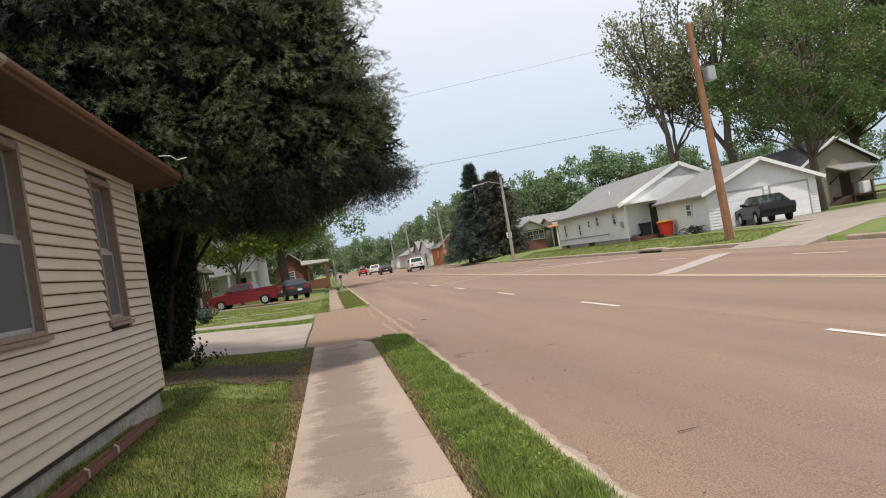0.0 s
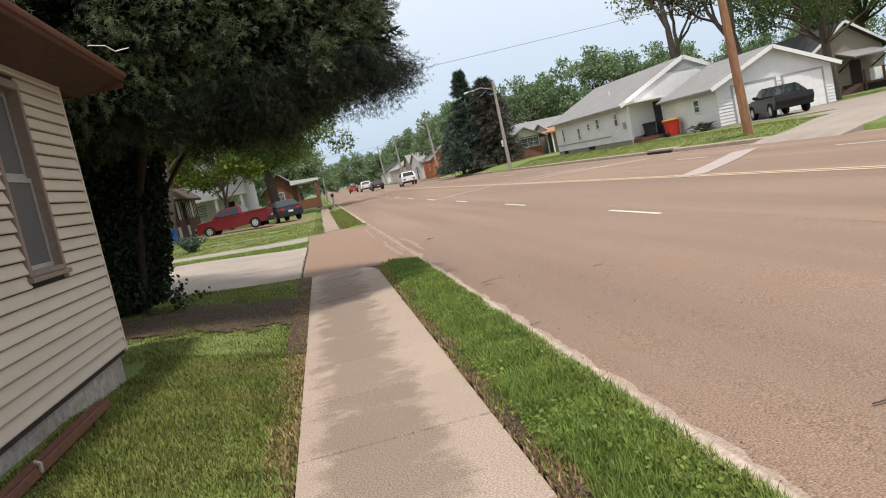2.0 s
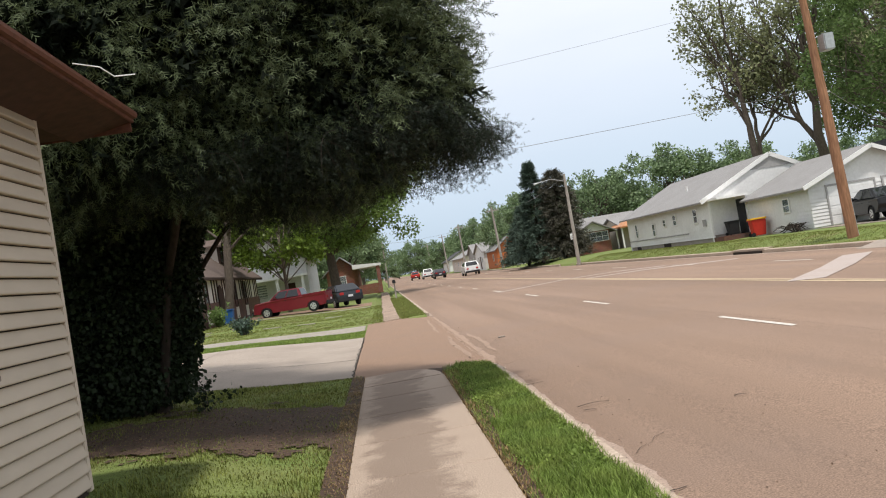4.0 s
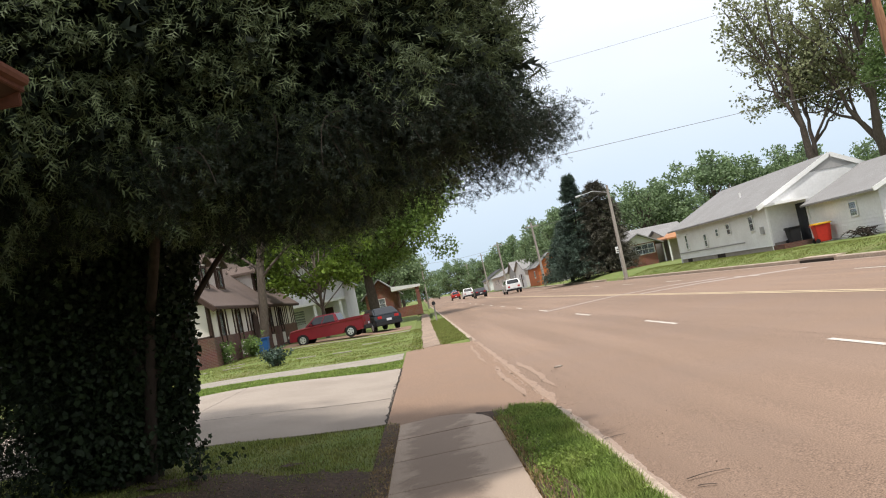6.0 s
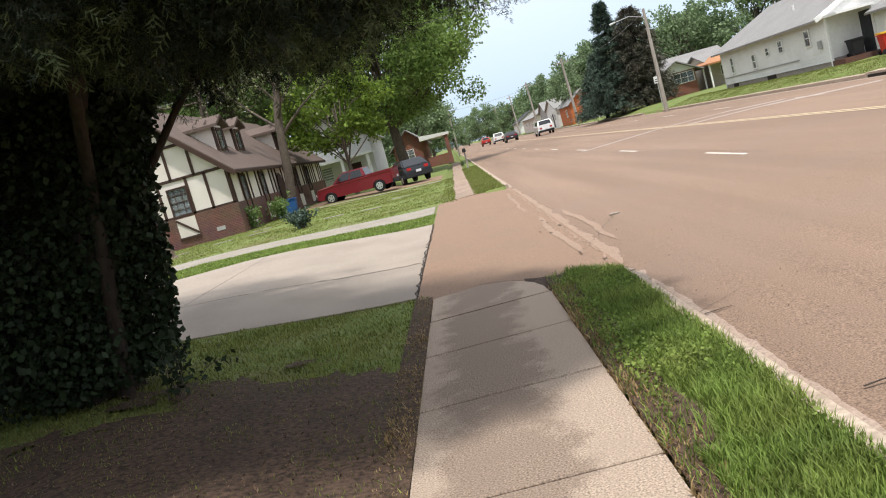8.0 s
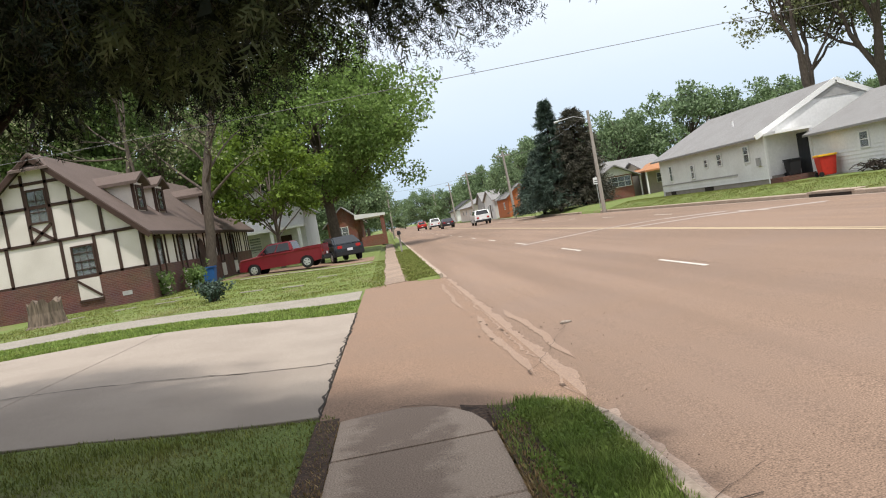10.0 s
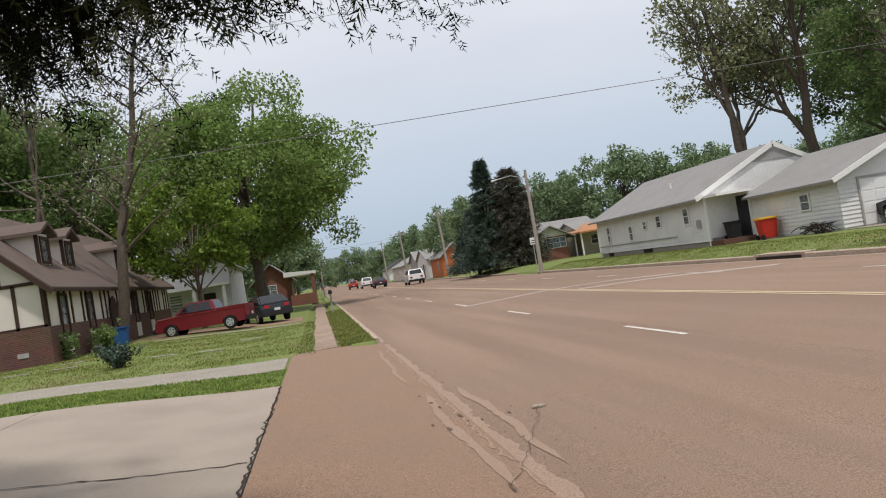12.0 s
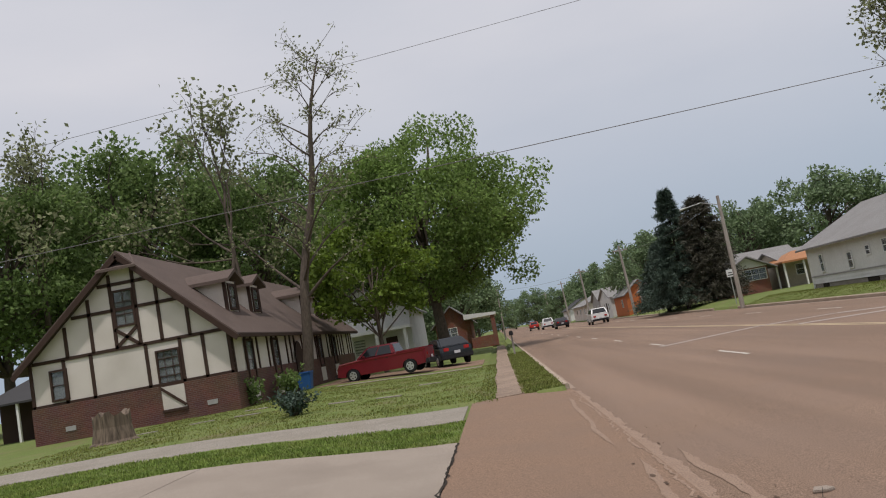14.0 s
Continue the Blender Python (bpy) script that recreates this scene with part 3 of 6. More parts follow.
    part("pit", Shape().face(*pts_), M_PIT, road, "dark pit in the asphalt")
part("gutter", wobble_strip(-6, 200, FAR_KERB - 0.35, FAR_KERB - 0.03, lambda x: road_z(x) + 0.004, 0.8, 5, 0.06), M_GUTTER, road, "sandy pale gutter strip")

# kerb of single stones
kerb = thing("kerb", (0, 0, 0), "low worn concrete kerb along the verge", "kerb", kind="structure")


def kerb_piece(x, y0, y1, inward, top=0.02):
    s = Shape()
    w = 0.13 * inward
    prof = [(x, -0.25), (x, top - 0.035), (x + w * 0.25, top), (x + w, top), (x + w, -0.25)]
    s.prism(prof if inward > 0 else prof[::-1], y0 + 0.004, y1 - 0.004)
    return s


edge = [-6 + 2.4 * i for i in range(11)]
for y in edge[:-1]:
    if y + 2.4 < 19:
        part("kerb_stone", kerb_piece(KERB, y, y + 2.4, -1), M_CURB, kerb)
bend = [(1.42, 18.0), (1.40, 18.5), (1.30, 18.95), (1.10, 19.25)]
for (xa, ya), (xb, yb) in zip(bend, bend[1:]):
    part("kerb_stone", Shape().beam((xa - 0.06, ya - 0.02, -0.11), (xb - 0.06, yb - 0.02, -0.12), 0.12, 0.26), M_CURB, kerb)
for i in range(36):
    part("kerb_stone", kerb_piece(KERB, 35.1 + 3 * i, 38.1 + 3 * i, -1, 0.03), M_CURB, kerb)
kerb_far = thing("kerb_far", (0, 0, 0), "low concrete kerb across the street, broken by drives", "kerb", kind="structure")
for i in range(58):
    y = -20 + 3 * i
    if not (25.5 < y + 1.5 < 31.5 or 71 < y + 1.5 < 77):
        part("kerb_stone", kerb_piece(FAR_KERB, y, y + 3, 1, 0.07), M_CURB, kerb_far)

# lane lines
lines = thing("lane_lines", (0, 0, 0), "worn white dashes and double yellow centre line", "road marking", kind="structure")


def stripe(x0, x1, y0, y1, lift=0.006):
    return Shape().face((x0, y0, road_z(x0) + lift), (x1, y0, road_z(x1) + lift), (x1, y1, road_z(x1) + lift), (x0, y1, road_z(x0) + lift))


for i in range(-2, 20):
    y = 17.4 + 8.75 * i
    part("dash", stripe(5.34, 5.43, y, y + 2.35), M_LINE_W, lines)
    part("dash", stripe(12.5, 12.6, y + 3, y + 5.3), M_LINE_W, lines)
for x in (8.76, 8.93):
    for i in range(-3, 22):
        part("centre_line", stripe(x, x + 0.10, i * 10, i * 10 + 10), M_LINE_Y, lines)
for pts, w, m in (([(5.2, 43.2), (8.6, 44.2), (11.0, 43.6), (12.6, 41.2)], 0.42, M_SEAL), ([(9.0, 41.5), (11.4, 40.4), (14.0, 37.0)], 0.5, M_SEAL), ([(8.9, 23.2), (11.0, 25.4), (13.6, 28.6)], 0.8, M_SEAL)):
    s = Shape()
    for (xa, ya), (xb, yb) in zip(pts, pts[1:]):
        n_ = Vector((ya - yb, xb - xa, 0)).normalized() * w / 2
        s.face(*[(p[0] + q * n_.x, p[1] + q * n_.y, road_z(p[0]) + 0.010) for p, q in (((xa, ya), -1), ((xb, yb), -1), ((xb, yb), 1), ((xa, ya), 1))])
    part("sealed_trench", s, m, road, "pale sealed trench across the lanes")


def crack(pts, width, seed, z_of, parent=road):
    r = random.Random(seed)
    path = []
    for (xa, ya), (xb, yb) in zip(pts, pts[1:]):
        n_ = max(2, int(math.hypot(xb - xa, yb - ya) / 0.12))
        for i in range(n_):
            t = i / n_
            path.append((xa + (xb - xa) * t + r.gauss(0, 0.018), ya + (yb - ya) * t + r.gauss(0, 0.018)))
    path.append(pts[-1])
    s = Shape()
    prev = None
    for i, (x, y) in enumerate(path):
        j = min(i + 1, len(path) - 1)
        d = Vector((path[j][0] - path[j - 1][0], path[j][1] - path[j - 1][1], 0)).normalized()
        w = width * r.uniform(0.35, 1.0)
        a = (x - d.y * w, y + d.x * w, z_of(x, y) + 0.007)
        b = (x + d.y * w, y - d.x * w, z_of(x, y) + 0.007)
        if prev:
            s.face(prev[0], prev[1], b, a)
        prev = (a, b)
    return part("crack", s, M_DARK, parent)


def apron_z(x, y):
    return -0.005 - 0.075 * smooth01((x - 0.2) / 1.25)


crack([(-0.8, 20.1), (-0.83, 23), (-0.79, 26), (-0.8, 28.7)], 0.02, 1, lambda x, y: 0.0)
crack([(-0.12, 19.9), (0.1, 19.84), (0.3, 19.66), (0.5, 19.42), (0.72, 19.36)], 0.009, 2, apron_z)
crack([(-5.2, 22.92), (-3, 22.95), (-0.85, 22.9)], 0.02, 3, lambda x, y: land_z(x, y))
crack([(1.2, 20.6), (1.5, 21.3), (1.9, 22.4), (2.2, 23.3)], 0.004, 4, lambda x, y: max(apron_z(x, y), road_z(x)) + 0.004)
crack([(1.3, 16.9), (1.9, 17.3)], 0.003, 5, lambda x, y: road_z(x) + 0.003)
crack([(1.6, 13.0), (2.0, 13.4)], 0.003, 6, lambda x, y: road_z(x) + 0.003)
crack([(5.58, 4), (5.55, 12), (5.6, 20), (5.55, 30), (5.58, 44)], 0.003, 7, lambda x, y: road_z(x) + 0.001)
drain = thing("storm_drain", (15.9, 40.0, -0.1), "dark kerb inlet of a storm drain", "drain", kind="structure")
part("inlet_mouth", Shape().box(-0.06, 0.18, -1.3, 1.3, 0.0, 0.11), M_DARK, drain)
part("lid", Shape().box(-0.02, 0.9, -1.5, 1.5, 0.11, 0.2), M_CURB, drain, bevel=0.01)
far_drive = paving("driveway_far", "pale concrete driveway up to the garage", [(15.9, 18.4, 26.2, 30.8), (18.4, 21, 27, 33.5)], M_DRIVE, "slab", lift=0.012, steps=4)
part("ramp", Shape().prism([(15.1, -0.3), (15.1, road_z(15.1) + 0.006), (15.92, 0.082), (15.92, -0.3)], 26.0, 31.0), M_DRIVE, far_drive, "sloping concrete kerb cut")
part("slab", Shape().prism([(19.6, 27.6), (31, 34), (31, 42.9), (20.9, 42.9), (20.9, 34.5)], 0.30, 0.395, "z"), M_DRIVE, far_drive)


# ---- near house with cream siding ----
def cut_spans(u0, u1, v0, v1, holes):
    """The spans of u left between the holes in a course from v0 to v1."""
    spans = [(u0, u1)]
    for a, b, c, d in holes:
        if c < v1 - 0.01 and d > v0 + 0.01:
            out = []
            for p, q in spans:
                if b <= p or a >= q:
                    out.append((p, q))
                else:
                    if a > p:
                        out.append((p, a))
                    if b < q:
                        out.append((b, q))
            spans = out
    return spans


def lap_course(x, y0, y1, z0, h, out=0.034):
    """One lapped board on a wall that faces +x."""
    s = Shape()
    prof = [(x, z0 + 0.009), (x + out - 0.004, z0 + 0.009), (x + out, z0 + 0.013), (x + out + 0.001, z0 + 0.020), (x + 0.010, z0 + h), (x, z0 + h)]
    s.v += [(u, y, z) for y in (y0, y1) for u, z in prof]
    n_ = len(prof)
    s.f += [tuple(range(n_)), tuple(range(2 * n_ - 1, n_ - 1, -1))] + [((i + 1) % n_, i, n_ + i, n_ + (i + 1) % n_) for i in range(n_)]
    return s


HX, HY1, HY0, HTOP, HBOT = -2.12, 12.26, -3.5, 2.93, 0.54
near_house = thing("siding_house", (HX, HY1, 0.4), "single-storey house with cream vinyl siding and red-brown eaves", "house")
near_holes = [(10.46, 11.22, 1.38, 2.79), (7.25, 8.85, 1.40, 2.81), (2.2, 3.0, 1.38, 2.79)]


def local(root, shape):
    ox, oy, oz = root.matrix_world.translation
    shape.v = [(x - ox, y - oy, z - oz) for x, y, z in shape.v]
    return shape


wall = Shape()
zs = sorted({0.5, HTOP} | {h[2] for h in near_holes} | {h[3] for h in near_holes})
for a, b in zip(zs, zs[1:]):
    for p, q in cut_spans(HY0, HY1 - 0.01, a, b, near_holes):
        wall.box(HX - 0.16, HX - 0.002, p, q, a, b)
wall.box(-9.0, HX - 0.16, HY1 - 0.17, HY1 - 0.01, 0.5, HTOP)
wall.box(-9.0, HX - 0.16, HY0, HY0 + 0.15, 0.5, HTOP).box(-9.15, -9.0, HY0, HY1, 0.5, HTOP)
# backing is near black so the gaps under each course read as shade lines
near_wall = part("wall", local(near_house, wall), M_GAP_SHADE, near_house)
n_course = 25
ch = (HTOP - HBOT) / n_course
for i in range(n_course):
    z0 = HBOT + i * ch
    for p, q in cut_spans(HY0, HY1 - 0.03, z0, z0 + ch, near_holes):
        cuts = [p]
        if q - p > 6:
            cuts += [p + (q - p) * (0.55 + 0.35 * ((i * 7) % 5) / 5)]
        cuts.append(q)
        for a, b in zip(cuts, cuts[1:]):
            part("siding_board", local(near_house, lap_course(HX, a, b - 0.003, z0, ch)), M_SIDING, near_wall)
    end = lap_course(0, 0, 6.8, z0, ch)
    end.v = [(HX - 0.03 - y, HY1 + x - 0.008, z) for x, y, z in end.v]
    part("siding_board", local(near_house, end), M_SIDING, near_wall)
part("corner_trim", local(near_house, Shape().box(HX - 0.06, HX + 0.024, HY1 - 0.035, HY1 + 0.022, HBOT - 0.02, HTOP)), M_TRIM_CREAM, near_house, bevel=0.006)
part("foundation", local(near_house, Shape().box(-9.0, HX - 0.04, HY0, HY1 - 0.05, -0.1, HBOT + 0.01)), M_FOUND, near_house, "stained concrete foundation")
# eaves: soffit, fascia and a shallow hip roof
ex, ey = -1.72, 13.0
sof = Shape().prism([(HX - 0.02, HTOP - 0.035), (ex, HTOP + 0.06), (ex, HTOP + 0.085), (HX - 0.02, HTOP + 0.0)], HY0 - 0.5, ey, "y")
sof.box(-9.4, HX - 0.02, HY1 - 0.02, ey, HTOP, HTOP + 0.03)
part("soffit", local(near_house, sof), M_SOFFIT, near_house, "rusty brown soffit")
fas = Shape().box(ex, ex + 0.022, HY0 - 0.5, ey + 0.022, HTOP + 0.055, HTOP + 0.12).box(-9.4, ex, ey, ey + 0.022, HTOP - 0.01, HTOP + 0.12)
part("fascia", local(near_house, fas), M_FASCIA, near_house, "red-brown fascia board", bevel=0.004)
gut = Shape().prism([(ex + 0.023, HTOP + 0.078), (ex + 0.05, HTOP + 0.082), (ex + 0.06, HTOP + 0.10), (ex + 0.06, HTOP + 0.122), (ex + 0.052, HTOP + 0.122), (ex + 0.046, HTOP + 0.09), (ex + 0.023, HTOP + 0.086)], 7.6, ey)
part("eaves_gutter", local(near_house, gut), M_FASCIA, near_house, "dented red-brown drip edge")
torn = Shape().prism([(ex + 0.024, HTOP + 0.05), (ex + 0.07, HTOP + 0.07), (ex + 0.075, HTOP + 0.118), (ex + 0.024, HTOP + 0.118)], 7.42, 7.60)
part("torn_gutter_end", local(near_house, torn), M_FOUND, near_house, "torn pale end of the drip edge", bevel=0.008)
# hole is a flat near-black patch, its inner shade in the colour
hole = Shape().prism([(7.66, -0.10), (7.80, -0.13), (7.98, -0.08), (7.9, 0.0), (7.74, -0.02)], 0.0, 0.004, "z")
hole.v = [(ex - 0.12 + b, a, HTOP + 0.0285 + 0.2375 * b + c) for a, b, c in hole.v]
part("soffit_hole", local(near_house, hole), M_GAP_SHADE, near_house, "dark hole rotted in the soffit")
rb = HTOP + 0.12
roof = Shape()
A, B, C, D = (ex + 0.05, HY0 - 0.5, rb), (ex + 0.05, ey + 0.05, rb), (-9.4, ey + 0.05, rb), (-9.4, HY0 - 0.5, rb)
R1, R2 = (-5.5, ey - 3.8, rb + 1.5), (-5.5, HY0 + 3.3, rb + 1.5)
roof.face(A, B, R1, R2).face(B, C, R1).face(C, D, R2, R1).face(D, A, R2).face(D, C, B, A)
part("roof", local(near_house, roof), M_SHINGLE_D, near_house)
part("loose_cable", local(near_house, Shape().tube([(ex + 0.03, 11.9, 3.12), (ex + 0.12, 12.1, 3.14), (ex + 0.17, 12.2, 3.10), (ex + 0.26, 12.35, 3.14)], [0.0045] * 4, 6)), M_WHITE_TRIM, near_house, "short loose white cable")


def near_window(y0, y1, z0, z1, lights):
    x = HX
    t = 0.06
    fr = Shape().box(x - 0.1, x + 0.035, y0, y0 + t, z0, z1).box(x - 0.1, x + 0.035, y1 - t, y1, z0, z1).box(x - 0.1, x + 0.035, y0 + t, y1 - t, z1 - t, z1).box(x - 0.1, x + 0.035, y0 + t, y1 - t, z0, z0 + t * 0.7)
    win = part("window", local(near_house, fr), M_WINFRAME, near_house, "taupe-trimmed double-hung window", bevel=0.006)
    part("window_sill", local(near_house, Shape().box(x, x + 0.06, y0 - 0.03, y1 + 0.03, z0 - 0.035, z0)), M_WINFRAME, win, bevel=0.005)
    w = (y1 - y0 - 2 * t) / lights
    for i in range(lights):
        a, b = y0 + t + i * w, y0 + t + (i + 1) * w
        mid = (z0 + z1) / 2
        for (c, d, dx) in ((z0 + t * 0.7, mid, -0.03), (mid, z1 - t, -0.055)):
            sh = Shape()
            q = 0.035
            sh.box(x + dx - 0.025, x + dx, a, a + q, c, d).box(x + dx - 0.025, x + dx, b - q, b, c, d).box(x + dx - 0.025, x + dx, a + q, b - q, c, c + q).box(x + dx - 0.025, x + dx, a + q, b - q, d - q, d)
            part("sash", local(near_house, sh), M_SASH, win, "grey aluminium sash")
            pn = part("pane", local(near_house, Shape().box(x + dx - 0.016, x + dx - 0.011, a + q, b - q, c + q, d - q)), M_GLASS, win)
            pn.visible_shadow = False
            part("insect_screen", local(near_house, Shape().box(x + dx - 0.0085, x + dx - 0.007, a + q, b - q, c + q, d - q)), M_SCREEN, win, "dusty grey screen")


near_window(10.46, 11.22, 1.38, 2.79, 1)
near_window(7.25, 8.85, 1.40, 2.81, 2)
near_window(2.2, 3.0, 1.38, 2.79, 1)
pipe = thing("fallen_downspout", (-1.93, 8.0, 0.375), "rusty brown metal rail lying along the foundation", "rail")
pr = Shape().prism([(-0.045, 0.0), (0.05, 0.0), (0.05, 0.045), (0.035, 0.055), (0.0, 0.045), (-0.045, 0.055)], -4.0, 2.7)
part("rail", pr, M_FASCIA, pipe, bevel=0.004)
for y in (0.55, 1.3):
    part("bracket", Shape().tube([(0.055, y, 0.02), (0.06, y, 0.07), (0.03, y, 0.085)], [0.012] * 3, 6), M_FOUND, pipe, "pale metal bracket")


# ---- houses ----
def gable_roof(x0, x1, y0, y1, ze, zr, over=0.4, thick=0.14, axis="y", ridge=None):
    """Two slopes; axis: the way the ridge runs."""
    s = Shape()
    if axis == "y":
        xm = ridge if ridge is not None else (x0 + x1) / 2
        kl, kr = (zr - ze) / (xm - x0), (zr - ze) / (x1 - xm)
        prof = [(x0 - over, ze - over * kl), (xm, zr), (x1 + over, ze - over * kr), (x1 + over, ze - over * kr + thick), (xm, zr + thick), (x0 - over, ze - over * kl + thick)]
        s.prism(prof, y0 - over, y1 + over, "y")
    else:
        ym = ridge if ridge is not None else (y0 + y1) / 2
        kl, kr = (zr - ze) / (ym - y0), (zr - ze) / (y1 - ym)
        prof = [(y0 - over, ze - over * kl), (ym, zr), (y1 + over, ze - over * kr), (y1 + over, ze - over * kr + thick), (ym, zr + thick), (y0 - over, ze - over * kl + thick)]
        s.prism(prof, x0 - over, x1 + over, "x")
    return s


def gable_walls(x0, x1, y0, y1, z0, ze, zr, axis="y", ridge=None):
    s = Shape()
    if axis == "y":
        xm = ridge if ridge is not None else (x0 + x1) / 2
        s.prism([(x0, z0), (x1, z0), (x1, ze), (xm, zr), (x0, ze)], y0, y1, "y")
    else:
        ym = ridge if ridge is not None else (y0 + y1) / 2
        s.prism([(y0, z0), (y1, z0), (y1, ze), (ym, zr), (y0, ze)], x0, x1, "x")
    return s


def wall_window(parent, face, at, u0, u1, z0, z1, trim=M_WHITE_TRIM, cols=1, rows=2, t=0.06, deep=0.05):
    """A framed window on a wall. face: '-x', '+x' or '-y'; at: the wall's plane; u along the wall."""
    def put(s, a0, a1, b0, b1, d0, d1):
        if face == "-x":
            s.box(at - d1, at - d0, a0, a1, b0, b1)
        elif face == "+x":
            s.box(at + d0, at + d1, a0, a1, b0, b1)
        else:
            s.box(a0, a1, at - d1, at - d0, b0, b1)
        return s
    fr = Shape()
    put(fr, u0, u0 + t, z0, z1, 0.004, deep)
    put(fr, u1 - t, u1, z0, z1, 0.004, deep)
    put(fr, u0 + t, u1 - t, z1 - t, z1, 0.004, deep)
    put(fr, u0 + t, u1 - t, z0, z0 + t, 0.004, deep)
    win = part("window", local(parent, fr), trim, parent)
    # dark sheet behind the pane, added in place of an unlit room
    part("unlit_room_sheet", local(parent, put(Shape(), u0 + t, u1 - t, z0 + t, z1 - t, 0.004, 0.008)), M_DARK_PANEL, win)
    pn = part("pane", local(parent, put(Shape(), u0 + t, u1 - t, z0 + t, z1 - t, 0.018, 0.022)), M_GLASS, win)
    pn.visible_shadow = False
    bars = Shape()
    for i in range(1, cols):
        u = u0 + (u1 - u0) * i / cols
        put(bars, u - 0.015, u + 0.015, z0 + t, z1 - t, 0.024, 0.04)
    for i in range(1, rows):
        z = z0 + (z1 - z0) * i / rows
        put(bars, u0 + t, u1 - t, z - 0.018, z + 0.018, 0.0245, 0.042)
    if bars.v:
        part("glazing_bar", local(parent, bars), trim, win)
    return win


def lap_wall(parent, face, at, u0, u1, z0, z1, h, mat, holes=()):
    """Lapped boards on a wall seen from far off, joined."""
    s = Shape()
    n_ = int((z1 - z0) / h)
    for i in range(n_):
        z = z0 + i * h
        for p, q in cut_spans(u0, u1, z, z + h, holes):
            a, b = 0.034, 0.004
            prof = [(0.0, z), (a, z), (b, z + h), (0.0, z + h)]
            k0 = len(s.v)
            for u in (p, q):
                for d, zz in prof:
                    s.v.append((at - d, u, zz) if face == "-x" else (u, at - d, zz) if face == "-y" else (at + d, u, zz))
            s.f += [tuple(k0 + i_ for i_ in f_) for f_ in ((0, 1, 2, 3), (7, 6, 5, 4), (0, 4, 5, 1), (1, 5, 6, 2), (2, 6, 7, 3), (3, 7, 4, 0))]
    return tagged(part("lap_siding", local(parent, s), mat, parent), kind="stuff")


# white house and garage across the street
wh = thing("white_bungalow", (19.2, 58.0, 0.36), "white lap-sided bungalow with a grey shingle roof and recessed porch", "house")
wx0, wx1, wy0, wy1, wz = 19.2, 27.4, 50.6, 65.3, 0.34
part("wall", local(wh, gable_walls(wx0 + 0.03, wx1, wy0, wy1, 0.75, 2.86, 4.85, "y")), M_WHITE, wh)
part("foundation", local(wh, Shape().box(wx0 + 0.06, wx1 - 0.05, wy0 + 0.03, wy1 - 0.05, 0.2, 0.75)), M_FOUND, wh, "grey block foundation")
for a, b in ((63.3, 64.1), (57.4, 58.6)):
    part("crawl_vent", local(wh, Shape().box(wx0 + 0.03, wx0 + 0.065, a, b, 0.38, 0.66)), M_DARK, wh)
wins = [(63.2, 63.75, 1.25, 2.3), (59.6, 60.2, 1.2, 2.1), (57.5, 58.05, 1.72, 2.25), (55.6, 56.25, 1.68, 2.4), (52.3, 52.95, 1.6, 2.5)]
lap_wall(wh, "-x", wx0 + 0.03, wy0, wy1, 0.62, 2.82, 0.17, M_WHITE, [(a, b, c, d) for a, b, c, d in wins])
for w in wins:
    wall_window(wh, "-x", wx0 + 0.0, *w)
part("skirt_board", local(wh, Shape().box(wx0 - 0.03, wx0 + 0.02, 54, wy1 + 0.02, 1.02, 1.09)), M_GREYWALL, wh)
part("corner_board", local(wh, Shape().box(wx0 - 0.01, wx0 + 0.1, wy1 - 0.02, wy1 + 0.08, 0.3, 2.84)), M_WHITE_TRIM, wh)
part("corner_board", local(wh, Shape().box(wx0 - 0.01, wx0 + 0.1, wy0 - 0.06, wy0 + 0.06, 0.3, 2.84)), M_WHITE_TRIM, wh)
part("roof", local(wh, gable_roof(wx0, wx1, wy0 + 0.4, wy1 + 0.1, 2.9, 4.9, 0.45, 0.1)), M_SHINGLE_G, wh, "weathered grey shingle roof")
barge = Shape()
for sx, xe in ((1, wx0 - 0.45), (-1, wx1 + 0.45)):
    barge.beam((xe, wy0 - 0.09, 2.74), (23.3, wy0 - 0.09, 4.93), 0.05, 0.24)
part("barge_board", local(wh, barge), M_WHITE_TRIM, wh, "white barge boards")
part("gable_vent", local(wh, Shape().prism([(22.0, 4.15), (24.6, 4.15), (23.3, 4.72)], wy0 - 0.03, wy0 - 0.01)), M_GREYWALL, wh, "grey triangular louvre")
part("roof_vent", local(wh, Shape().tube([(20.9, 57.2, 3.7), (20.9, 57.2, 4.15)], [0.06, 0.06], 8)), M_WHITE_TRIM, wh, "white vent pipe")
part("meter_box", local(wh, Shape().box(wx0 - 0.12, wx0, 51.2, 51.5, 1.35, 1.75)), M_GREYWALL, wh, bevel=0.01)
# lean-to roof and porch between house and garage
part("porch_roof", local(wh, Shape().box(19.15, 21.0, 49.25, 50.58, 2.74, 2.86)), M_WHITE_TRIM, wh, "flat white porch roof")
part("porch_wall", local(wh, Shape().box(20.85, 21.0, 49.3, 50.6, 0.4, 2.8)), M_WHITE, wh)
part("porch_floor", local(wh, Shape().box(19.2, 20.9, 49.3, 50.58, 0.2, 0.62)), M_BRICK, wh, "dark brick porch base")
part("porch_door", local(wh, Shape().box(20.78, 20.85, 49.5, 50.4, 0.62, 2.6)), M_DARK_PANEL, wh, "dark porch door")
ga = thing("white_garage", (20.9, 46.0, 0.36), "white two-door garage with a grey gable roof", "garage")
gx0, gx1, gy0, gy1 = 20.9, 27.6, 43.05, 49.3
part("wall", local(ga, gable_walls(gx0 + 0.03, gx1, gy0 + 0.03, gy1, 0.3, 2.5, 3.95)), M_WHITE, ga)
